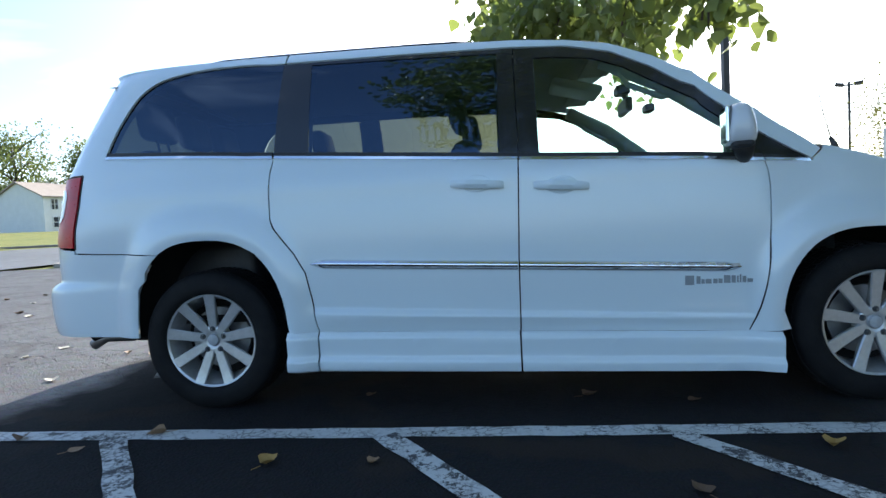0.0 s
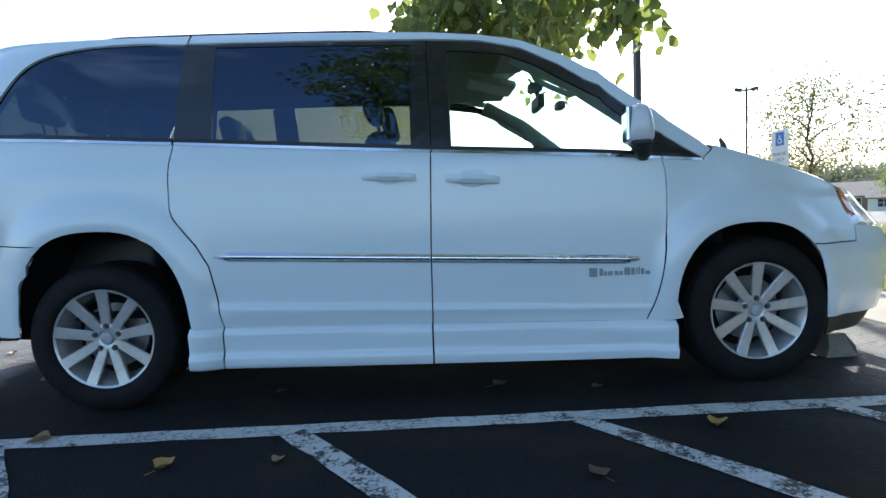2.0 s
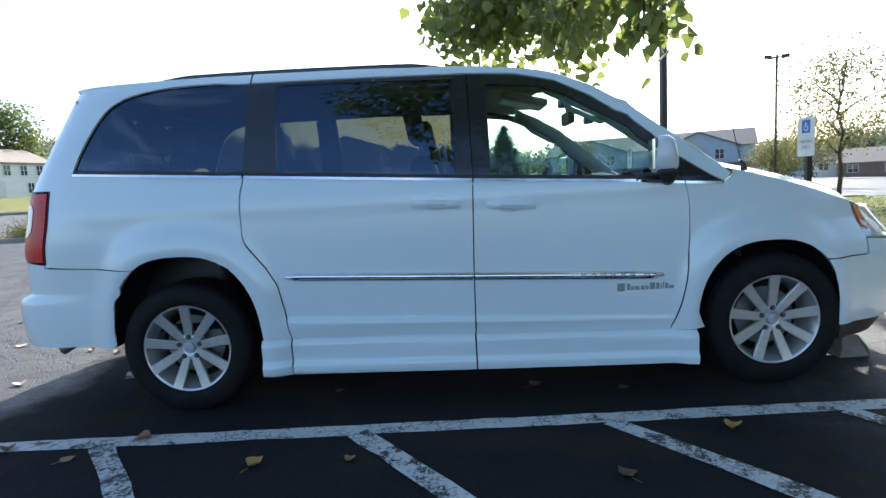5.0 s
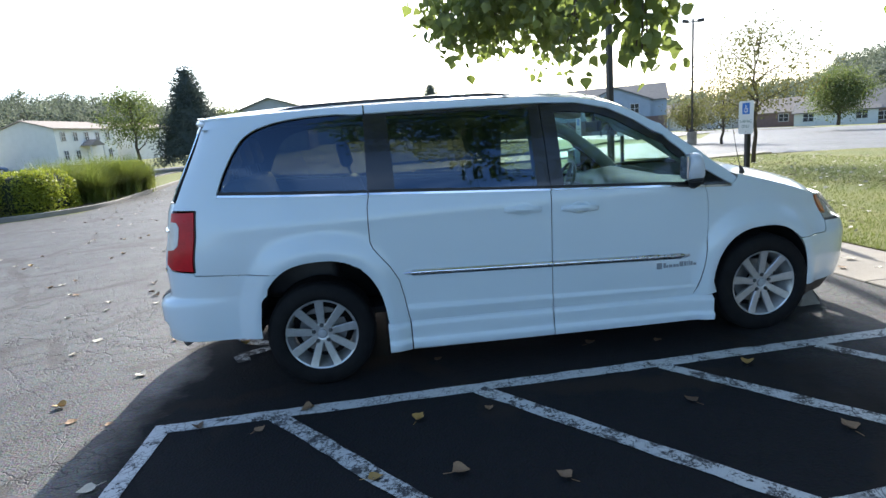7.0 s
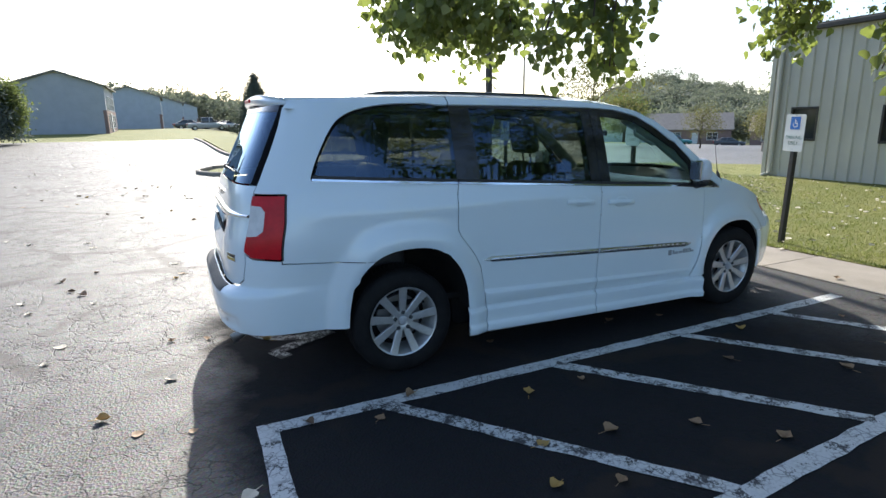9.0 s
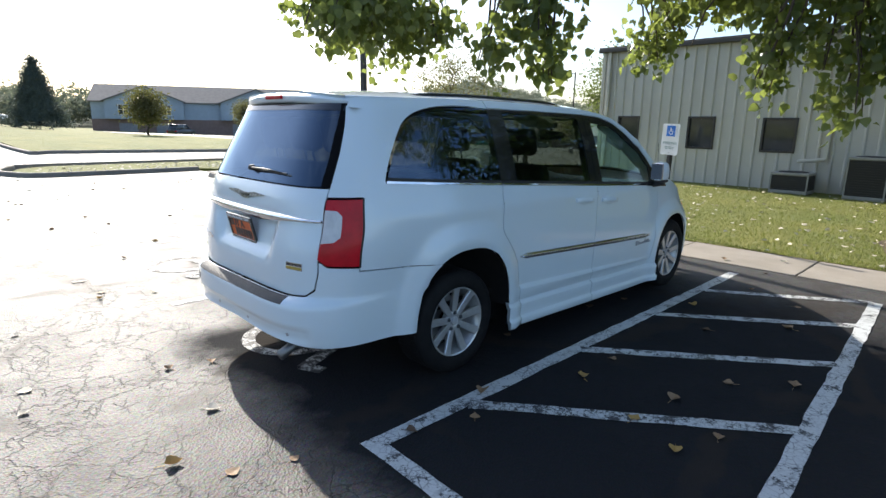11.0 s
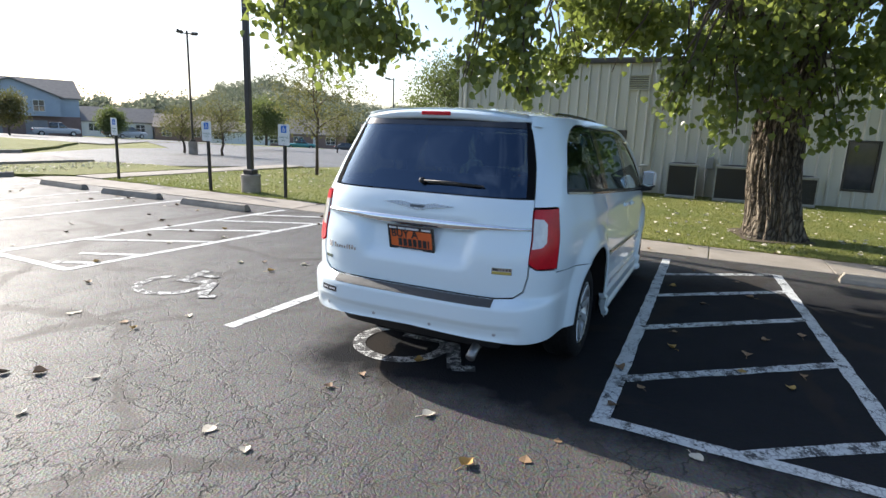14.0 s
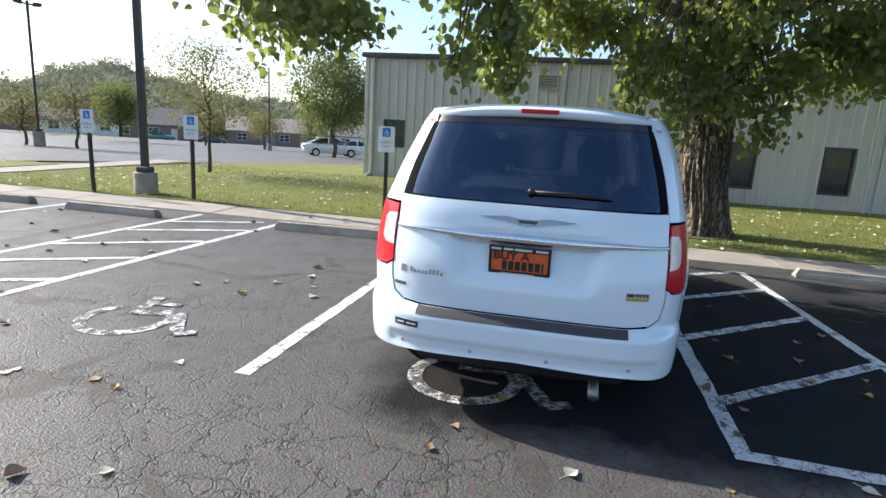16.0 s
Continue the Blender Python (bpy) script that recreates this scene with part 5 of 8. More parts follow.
# door mirrors
MIRROR_CAP = car_paint("mirror_cap_silver", (0.60, 0.63, 0.66))
for s in (-1, 1):
    bm = bmesh.new()
    bmesh.ops.create_uvsphere(bm, u_segments=28, v_segments=18, radius=1.0)
    for v in bm.verts:
        c = v.co
        c = Vector([math.copysign(abs(a) ** 0.5, a) for a in c])
        c = c / max(0.6, c.length ** 0.35)
        x, y, z = c.x * 0.058, c.y * 0.070, c.z * 0.090
        if x < -0.03:
            x = -0.045
        v.co = Vector((x * (1 - 0.25 * c.z), y, z))
    shell = part("door_mirror", bm, MIRROR_CAP, van, "silver door mirror with black foot", True)
    shell.matrix_basis = pose(2.47, s * 1.055, 1.222, 0, 0, s * 10)
    part("mirror_glass", box((-0.064, -0.062, -0.074), (-0.048, 0.062, 0.076), 0.006), metal_mat("mirror", (0.85, 0.86, 0.87), 0.01), shell, "mirror glass")
    bm = bmesh.new()
    add_tube(bm, [(0.03, -s * 0.13, -0.125), (0.03, -s * 0.07, -0.112), (0.01, s * 0.01, -0.085)], [0.042, 0.036, 0.045], 14)
    part("mirror_foot", bm, BLACK, shell, "black mirror foot", True)
    part("mirror_skirt", box((-0.042, -0.062, -0.098), (0.048, 0.062, -0.066), 0.02, None, 2), BLACK, shell, "black skirt")

# underbody, wheel wells and floor
part("underbody", box((0.42, -0.80, 0.20), (2.66, 0.80, 0.42), 0.03), DARK, van, "dark underbody")
part("underbody", box((-0.85, -0.56, 0.34), (0.45, 0.56, 0.5), 0.03), DARK, van, "dark underbody")
part("underbody", box((2.62, -0.56, 0.27), (3.7, 0.56, 0.5), 0.03), DARK, van, "dark underbody")
part("rear_axle", tube([(0, -0.75, 0.33), (0, 0.75, 0.33)], 0.045, 10), DARK, van, "dark rear axle")
for cx, cz, rx, rz in ARCHES:
    for s in (-1, 1):
        bm = bmesh.new()
        ring = [[bm.verts.new((cx + (rx + 0.035) * math.cos(a), s * (y if y < 0.6 else abs(skin(ux(cx + (rx + 0.035) * math.cos(a), cz + (rz + 0.03) * math.sin(a)), cz + (rz + 0.03) * math.sin(a)).y) - 0.022), cz + (rz + 0.03) * math.sin(a))) for a in [radians(2 + 176 * k / 24) for k in range(25)]] for y in (0.955, 0.56)]
        for k in range(24):
            bm.faces.new((ring[0][k], ring[0][k + 1], ring[1][k + 1], ring[1][k]))
        bm.faces.new(ring[1])
        part("wheel_well", bm, DARK, van, "dark wheel-arch liner", True, 40)
part("inner_side", outward(bend([(0.44, 0.40), (0.44, 0.2), (2.62, 0.2), (2.62, 1.06), (0.44, 1.2)], -0.05, 0, 0, 0.1)), DARK, van, "door lining")
part("inner_side", outward(bend(other([(0.44, 0.40), (0.44, 0.2), (2.62, 0.2), (2.62, 1.06), (0.44, 1.2)]), -0.05, 0, 0, 0.1)), DARK, van, "door lining")
inner_q = xs([(0.44, 0.86), (0.44, 1.23), (-0.5, 1.275), (-0.66, 1.2), (-0.70, 0.8), (-0.3, 0.88), (0.0, 0.9), (0.3, 0.88)])
for k in (0, 1):
    part("inner_quarter", outward(bend(other(inner_q) if k else inner_q, -0.045, 0, 0, 0.1)), DARK, van, "quarter lining")
inner_t = [(uy(-0.70, 0.68), 0.68), (uy(-0.70, 1.25), 1.25)]
part("inner_tailgate", outward(bend(inner_t + other(inner_t), -0.045, 0, 0, 0.1)), DARK, van, "tailgate lining")
pillar_d = xs([(-0.53, 1.27)] + [(x - 0.005, z) for x, z in ARC] + [(0.41, 1.745), (0.0, 1.745), (-0.4, 1.73)]) + [(uy(-0.60, 1.72), 1.72), (uy(-0.64, 1.6), 1.6), (uy(-0.68, 1.45), 1.45), (uy(-0.72, 1.27), 1.27)]
for k in (0, 1):
    part("pillar_lining", outward(bend(other(pillar_d) if k else pillar_d, -0.035, 0, 0, 0.06)), DARK, van, "dark pillar lining", True)
for pts in ([(0.40, 1.70), (0.56, 1.70), (0.56, 1.2), (0.385, 1.2)], [(1.46, 1.69), (1.65, 1.69), (1.65, 1.15), (1.46, 1.15)]):
    for k in (0, 1):
        part("pillar_lining", outward(bend(other(pts) if k else pts, -0.055, 0, 0, 0.1)), plain("pillar_cloth", (0.16, 0.16, 0.155), (0.12, 0.12, 0.12), 0.9, 20), van, "grey pillar lining", True)

rail_in = [(0.30, 1.70), (1.0, 1.70), (1.60, 1.685), (1.95, 1.66), (1.95, 1.70), (1.60, 1.735), (1.0, 1.76), (0.30, 1.765), (0.0, 1.76), (-0.35, 1.745), (-0.35, 1.70), (0.0, 1.70)]
tail_in = [(uy(-0.62, 1.69), 1.69), (uy(-0.60, 1.765), 1.765)]
for k in (0, 1):
    part("roof_lining", outward(bend(other(rail_in) if k else rail_in, -0.03, 0, 0, 0.1)), DARK, van, "dark roof edge lining", True)
part("tail_header", outward(bend(tail_in[::-1] + other(tail_in[::-1]), -0.03, 0, 0, 0.1)), DARK, van, "dark header over the rear window", True)

# cabin
CLOTH = plain("grey_headliner", (0.40, 0.40, 0.37), (0.34, 0.34, 0.31), 0.95, 20)
SEAT = plain("black_seat_leather", (0.022, 0.022, 0.025), (0.03, 0.03, 0.033), 0.5, 15, 0.2, 80)
DASH = plain("grey_dashboard", (0.13, 0.145, 0.15), (0.09, 0.10, 0.105), 0.55, 15, 0.15, 150)


def liner_pt(x, t):
    q = roof_pt(x, t * 0.93)
    return Vector((x, q.y, q.z - 0.05 - 0.02 * abs(t) ** 4))


part("headliner", grid_mesh(liner_pt, [-0.62 + 2.58 * i / 12 for i in range(13)], TT[::3], True), CLOTH, van, "grey cloth headliner", True)
part("cabin_floor", box((-0.66, -0.82, 0.42), (2.7, 0.82, 0.46)), DARK, van, "dark cabin floor")
part("overhead_console", box((-0.15, -0.14, -0.025), (0.15, 0.14, 0.025), 0.02, pose(1.94, 0, 1.645, 0, 14, 0), 2), plain("console_grey", (0.60, 0.60, 0.55), (0.52, 0.52, 0.48), 0.6, 20), van, "grey overhead console")
for s in (-1, 1):
    part("sun_visor", box((1.93, s * 0.42 - 0.21, 1.66), (2.10, s * 0.42 + 0.21, 1.68), 0.008, None), CLOTH, van, "grey sun visor")
    pts = [(1.98, s * 0.70, 1.63), (2.25, s * 0.75, 1.49), (2.55, s * 0.82, 1.27), (2.72, s * 0.86, 1.13)]
    part("pillar_lining", tube(pts, [0.045, 0.05, 0.055, 0.06], 10), CLOTH, van, "grey windscreen pillar lining", True)
    part("grab_handle", tube([(2.05, s * 0.735, 1.56), (2.10, s * 0.70, 1.50), (2.25, s * 0.74, 1.42), (2.30, s * 0.78, 1.43)], 0.014, 8), CLOTH, van, "grey grab handle", True)
mirror = part("inside_mirror", box((2.215, -0.13, 1.475), (2.255, 0.13, 1.56), 0.014, None, 2), BLACK, van, "black inside mirror")
part("mirror_stalk", tube([(2.24, 0, 1.54), (2.23, 0, 1.61)], 0.014, 8), BLACK, mirror)
part("camera_pod", box((2.18, -0.06, 1.59), (2.26, 0.06, 1.645), 0.012, None, 2), BLACK, van, "black sensor pod")
part("toll_tag", box((2.345, -0.05, 1.475), (2.40, 0.05, 1.525), 0.012, None, 2), BLACK, van, "small black box behind the windscreen")
bm = bmesh.new()
dash_prof = [(2.35, 0.50), (2.33, 0.75), (2.30, 0.90), (2.32, 1.02), (2.40, 1.085), (2.55, 1.10), (2.80, 1.09), (2.95, 1.05), (2.95, 0.5)]
rows = []
for y in [-0.84 + 1.68 * i / 24 for i in range(25)]:
    bulge = 0.055 * math.exp(-((y - 0.38) / 0.2) ** 2)
    rows.append([bm.verts.new((x - (0.05 if z > 0.8 else 0) * math.exp(-(y / 0.2) ** 2), y, z + (bulge if 2.33 < x < 2.6 and z > 1 else 0))) for x, z in dash_prof])
for q, r in zip(rows, rows[1:]):
    for k in range(len(dash_prof) - 1):
        bm.faces.new((q[k], r[k], r[k + 1], q[k + 1]))
bmesh.ops.recalc_face_normals(bm, faces=bm.faces)
dash = part("dashboard", bm, DASH, van, "dark dashboard", True, 50)
part("screen", box((2.265, -0.10, 0.90), (2.285, 0.10, 1.03), 0.006), HOUSE_GLASS, dash, "dark display")
bm = bmesh.new()
n = 40
circ = [[bm.verts.new(((0.19 + 0.016 * math.cos(b)) * math.cos(a), (0.19 + 0.016 * math.cos(b)) * math.sin(a), 0.016 * math.sin(b))) for b in [2 * math.pi * j / 8 for j in range(8)]] for a in [2 * math.pi * k / n for k in range(n)]]
for k in range(n):
    for j in range(8):
        bm.faces.new((circ[k][j], circ[(k + 1) % n][j], circ[(k + 1) % n][(j + 1) % 8], circ[k][(j + 1) % 8]))
for a in (0, 180, 270):
    c, s = math.cos(radians(a)), math.sin(radians(a))
    add_tube(bm, [(0.18 * c, 0.18 * s, 0), (0.04 * c, 0.04 * s, -0.02)], [0.016, 0.025], 8)
add_tube(bm, [(0, 0, -0.04), (0, 0, 0.01)], [0.075, 0.065], 18)
wheel = part("steering_wheel", bm, DASH, van, "dark steering wheel", True, 50)
wheel.matrix_basis = pose(2.10, 0.38, 1.04, 0, -66, 0) @ pose(0, 0, 0, 0, 0, 90)
part("steering_column", tube([(2.12, 0.38, 1.03), (2.34, 0.38, 0.93)], [0.05, 0.06], 12), DASH, van, "dark steering column", True)


def seat(x, y, name="front_seat", w=0.25, zc=0.78):
    base = part(name, box((x - 0.26, y - w, zc - 0.30), (x + 0.26, y + w, zc), 0.06, None, 3), SEAT, van, "black leather seat", True)
    part("backrest", box((-0.075, -w, 0.0), (0.075, w, 0.62), 0.07, pose(x - 0.24, y, zc - 0.08, 0, -14, 0), 3), SEAT, base, "", True)
    for i in range(1 if w < 0.3 else 3):
        yy = y if w < 0.3 else y + (i - 1) * 0.40
        part("headrest", box((-0.05, -0.15, 0.0), (0.05, 0.15, 0.22), 0.045, pose(x - 0.395, yy, zc + 0.59, 0, -10, 0), 3), SEAT, base, "", True)
        for dy in (-0.05, 0.05):
            part("headrest_post", tube([(x - 0.375, yy + dy, zc + 0.50), (x - 0.395, yy + dy, zc + 0.62)], 0.007, 8), STEEL, base)


seat(1.70, 0.40)
seat(1.66, -0.40)
seat(0.62, 0.42, "middle_seat", 0.24, 0.76)
seat(-0.12, 0.0, "rear_seat", 0.64, 0.84)


LUG = metal_mat("dark_lug", (0.16, 0.17, 0.18), 0.35)
UNDER_CAP = plain("grey_hub_cap", (0.42, 0.43, 0.44), (0.34, 0.35, 0.36), 0.35, 30, coat=0.4)


# wheels
def wheel_at(x, y, side, spin):
    """An alloy wheel of nine spokes with its tyre; local -y faces outwards."""
    R = 0.347
    rim = part("wheel", lathe([(0.222, -0.035), (0.232, -0.040), (0.236, -0.030), (0.228, -0.02), (0.205, 0.02), (0.200, 0.15), (0.225, 0.17)], 64), ALLOY, van, "nine-spoke alloy wheel with black tyre", True, 40)
    rim.matrix_basis = pose(x, y, R, 0, spin, 0 if side < 0 else 180)
    tyre = [(0.228, 0.175), (0.26, 0.19), (0.31, 0.192), (0.335, 0.18), (0.346, 0.155), (0.348, 0.075), (0.346, -0.01), (0.338, -0.034), (0.326, -0.043), (0.31, -0.050), (0.285, -0.056), (0.26, -0.056), (0.245, -0.050), (0.236, -0.040), (0.228, -0.030)]
    part("tyre", lathe(tyre, 72), RUBBER, rim, "black tyre", True, 45)
    bm = bmesh.new()
    for k in range(72):
        a = 2 * math.pi * k / 72
        for y0, y1, tw in ((-0.012, 0.03, 0.3), (0.042, 0.075, 0.0), (0.085, 0.118, 0.0), (0.128, 0.165, -0.3)):
            add_box(bm, (-0.0105, y0, -0.004), (0.0105, y1, 0.0015), 0, pose(0, 0, 0, 0, math.degrees(a), 0) @ pose(0, 0, 0.3475, 0, 0, math.degrees(tw)))
    part("tread", bm, RUBBER, rim, "tyre tread")
    bm = bmesh.new()
    for k in range(9):
        a = pose(0, 0, 0, 0, 40 * k, 0)
        sec = []
        for r, hw, y0, y1 in ((0.045, 0.0175, -0.014, 0.03), (0.085, 0.0235, -0.018, 0.02), (0.16, 0.0265, -0.026, 0.006), (0.21, 0.0285, -0.034, -0.006), (0.228, 0.030, -0.038, -0.012)):
            sec.append([bm.verts.new(a @ Vector(q)) for q in ((-hw, y0 + 0.005, r), (-hw + 0.005, y0, r), (hw - 0.005, y0, r), (hw, y0 + 0.005, r), (hw * 0.7, y1, r), (-hw * 0.7, y1, r))])
        for q, s in zip(sec, sec[1:]):
            for j in range(6):
                bm.faces.new((q[j], q[(j + 1) % 6], s[(j + 1) % 6], s[j]))
    bmesh.ops.recalc_face_normals(bm, faces=bm.faces)
    part("spokes", bm, ALLOY, rim, "machined alloy spokes", True, 30)
    part("hub", lathe([(0.001, -0.012), (0.030, -0.012), (0.033, -0.009), (0.040, -0.0125), (0.064, -0.0145), (0.072, -0.010), (0.076, 0.0), (0.078, 0.03)], 40), ALLOY, rim, "", True, 40)
    part("hub_cap", lathe([(0.001, -0.024), (0.020, -0.023), (0.027, -0.020), (0.030, -0.014)], 32), UNDER_CAP, rim, "grey hub cap", True, 40)
    for k in range(5):
        m = pose(0, 0, 0, 0, 72 * k, 0) @ Matrix.Translation((0, 0, 0.057))
        nut = part("lug_nut", lathe([(0.001, -0.028), (0.006, -0.028), (0.0085, -0.024), (0.0085, -0.0185), (0.0135, -0.0188), (0.0145, -0.013)], 12), LUG, rim, "", True, 30)
        nut.matrix_basis = m
    part("brake_disc", lathe([(0.06, 0.07), (0.155, 0.07), (0.155, 0.09), (0.06, 0.09)], 40), STEEL, rim, "dull steel brake disc", True, 40)
    part("wheel_back", lathe([(0.001, 0.11), (0.198, 0.11)], 40), DARK, rim, "dark inner wheel")


wheel_at(0.0, -0.885, -1, 0)
wheel_at(3.075, -0.895, -1, 1)
wheel_at(0.0, 0.885, 1, 9)
wheel_at(3.075, 0.895, 1, 31)

# ---- leaves and trees ----
def leaf_arrays(at, length, width, down=0.4, seed=0, simple=False):
    """Leaves at points: pointed, folded along the midrib, turned at random and hanging a little."""
    r = np.random.default_rng(seed)
    n = len(at)
    a = r.normal(size=(n, 3))
    a[:, 2] -= down * 2
    a /= np.linalg.norm(a, axis=1, keepdims=True)
    b = np.cross(a, r.normal(size=(n, 3)))
    b /= np.linalg.norm(b, axis=1, keepdims=True) + 1e-9
    c = np.cross(a, b)
    s = (r.uniform(0.7, 1.25, n) * length)[:, None]
    w = s * (width / length)
    if simple:
        shape = [(0, 0, 0), (0.45, 0.5, 0.12), (1, 0, 0), (0.45, -0.5, 0.12)]
        quads = [(0, 1, 2, 3)]
    else:
        shape = [(0, 0, 0), (0.08, 0.40, 0.10), (0.38, 0.50, 0.14), (1.0, 0, -0.05), (0.38, -0.50, 0.14), (0.08, -0.40, 0.10)]
        quads = [(0, 1, 2, 3), (0, 3, 4, 5)]
    v = np.stack([at + a * (s * p) + b * (w * q) + c * (s * o) for p, q, o in shape], 1)
    k = len(shape)
    f = (np.arange(n)[:, None, None] * k + np.array(quads)[None]).reshape(-1, 4)
    return v.reshape(-1, 3), f


def mesh_from(name, v, f):
    me = bpy.data.meshes.new(name)
    me.vertices.add(len(v))
    me.vertices.foreach_set("co", np.ascontiguousarray(v, dtype=np.float32).ravel())
    k = f.shape[1]
    me.loops.add(f.size)
    me.loops.foreach_set("vertex_index", np.ascontiguousarray(f, dtype=np.int32).ravel())
    me.polygons.add(len(f))
    me.polygons.foreach_set("loop_start", np.arange(0, f.size, k, dtype=np.int32))
    me.update(calc_edges=True)
    me.validate()
    return me


def clumps(centres, spread, per, seed):
    r = np.random.default_rng(seed)
    c = np.repeat(np.asarray(centres, float), per, axis=0)
    return c + r.normal(size=c.shape) * np.asarray(spread)


def limb_path(a, b, sag, seed, n=9):
    r = random.Random(seed)
    a, b = Vector(a), Vector(b)
    out = []
    for i in range(n):
        t = i / (n - 1)
        p = a.lerp(b, t) + Vector((r.uniform(-1, 1), r.uniform(-1, 1), r.uniform(-0.6, 0.6))) * (0.05 * (b - a).length * math.sin(math.pi * t))
        p.z += sag * math.sin(math.pi * t ** 0.8)
        out.append(p)
    return out


# the big cottonwood by the walk
TX, TY = 7.25, -2.70
cottonwood = thing("cottonwood_tree", (0, 0, 0), "large old cottonwood with deeply furrowed bark and drooping green leaves", "tree")
bm = bmesh.new()
rows = []
N, M = 132, 70
for j in range(M + 1):
    z = -0.05 + 3.6 * j / M
    flare = 0.15 * math.exp(-max(0, z) / 0.24) + 0.07 * smooth01(2.0, 3.4, z)
    row = []
    for k in range(N):
        a = 2 * math.pi * k / N
        base = 0.415 + flare * (1 + 0.45 * math.sin(3 * a + 0.6)) + 0.035 * math.sin(2 * a + 0.4 * z)
        q = Vector((math.cos(a) * 3.4, math.sin(a) * 3.4, z * 0.75))
        w = noise.noise(q * 0.8) * 0.9
        ridge = 1 - abs(noise.noise(Vector((q.x * 1.7 + w, q.y * 1.7, z * 0.55 + w))) * 2.0)
        r2 = 1 - abs(noise.noise(Vector((q.x * 3.6, q.y * 3.6 + w, z * 1.1))) * 2.0)
        rr = base + 0.075 * max(-0.3, ridge) + 0.034 * max(-0.3, r2) - 0.05 + 0.012 * noise.noise(q * 6)
        row.append(bm.verts.new((TX + rr * math.cos(a) + 0.05 * math.sin(z * 0.8), TY - 0.03 + 0.13 * smooth01(0.0, 1.4, z) + rr * math.sin(a) * 0.95, z)))
    rows.append(row)
for q, r in zip(rows, rows[1:]):
    for k in range(N):
        bm.faces.new((q[k], q[(k + 1) % N], r[(k + 1) % N], r[k]))
part("trunk", bm, BARK, cottonwood, "deeply furrowed grey-brown bark", True)
TIPS = [((2.6, 3.6, 4.1), 1.0, 0.16), ((3.0, 0.8, 4.4), 0.9, 0.15), ((5.2, 0.2, 5.6), 0.8, 0.16), ((1.5, -4.5, 7.5), 1.0, 0.2), ((6.0, -7.2, 4.5), 0.9, 0.18), ((10.5, -6.0, 6.5), 0.8, 0.2), ((10.0, 1.0, 6.5), 0.8, 0.2), ((3.4, -3.0, 9.0), 0.6, 0.2), ((7.5, -2.8, 11.5), 0.3, 0.24), ((4.2, -1.6, 3.9), 0.8, 0.13)]
limb_pts = []
for i, (tip, sag, r0) in enumerate(TIPS):
    pts = limb_path((TX + 0.12 * math.cos(i * 2.1), TY + 0.12 * math.sin(i * 2.1), 2.9), tip, sag, i, 12)
    part("limb", tube(pts, [r0 * (1 - 0.82 * k / 11) for k in range(12)], 10), BARK, cottonwood, "", True)
    limb_pts += pts[3:]
# hanging sprays: where, how wide, how many clumps
SPRAYS = [((2.35, 3.2, 3.05), (1.15, 0.95, 0.45), 78), ((1.75, 2.75, 2.85), (0.6, 0.5, 0.30), 18), ((3.05, 3.7, 2.68), (0.34, 0.36, 0.26), 5), ((3.1, 2.65, 2.85), (0.32, 0.30, 0.30), 10), ((2.1, 3.6, 3.7), (1.3, 1.1, 0.45), 47),
          ((2.95, 0.75, 2.75), (0.42, 0.34, 0.42), 21), ((3.02, 0.62, 2.28), (0.16, 0.16, 0.24), 6), ((2.60, 1.15, 2.45), (0.22, 0.20, 0.27), 7), ((3.1, 1.1, 3.35), (0.75, 0.6, 0.40), 26), ((3.4, 1.9, 3.9), (0.9, 0.8, 0.4), 26),
          ((6.6, 1.05, 3.15), (0.65, 0.60, 0.38), 26), ((6.85, 1.35, 2.80), (0.25, 0.25, 0.24), 6), ((5.8, 0.2, 3.62), (1.1, 0.8, 0.36), 46), ((5.6, -0.6, 3.5), (0.9, 0.6, 0.38), 36), ((4.4, 0.2, 3.75), (0.8, 0.8, 0.35), 30), ((7.4, 0.2, 3.75), (0.9, 0.7, 0.4), 46),
          ((5.2, -1.05, 2.85), (0.42, 0.38, 0.42), 16), ((5.13, -1.0, 2.22), (0.24, 0.22, 0.30), 7), ((5.6, -1.7, 2.55), (0.45, 0.42, 0.50), 18), ((5.5, -1.68, 1.92), (0.26, 0.20, 0.28), 7), ((6.0, -2.3, 2.45), (0.35, 0.40, 0.42), 15),
          ((6.2, -3.05, 2.45), (0.40, 0.45, 0.50), 17), ((6.18, -3.15, 1.88), (0.24, 0.22, 0.28), 7), ((5.9, -2.2, 3.2), (0.9, 1.1, 0.45), 50), ((6.1, -3.7, 2.95), (0.55, 0.55, 0.45), 22), ((6.3, -4.5, 3.2), (0.65, 0.6, 0.38), 29),
          ((6.6, -5.6, 3.2), (0.8, 0.8, 0.5), 46), ((6.5, -6.9, 3.1), (0.9, 0.8, 0.55), 50), ((8.4, -4.4, 3.1), (1.0, 0.9, 0.6), 54), ((9.4, -6.0, 3.5), (1.3, 1.2, 0.8), 90), ((6.1, -4.0, 3.50), (0.9, 0.7, 0.35), 44), ((8.6, -1.2, 3.6), (0.8, 0.8, 0.4), 26), ((7.2, -1.6, 3.4), (0.7, 0.6, 0.4), 26), ((4.9, -5.0, 3.9), (0.9, 1.0, 0.4), 31), ((4.8, -2.6, 3.8), (0.9, 0.9, 0.4), 36)]
cr = np.random.default_rng(11)
cent = []
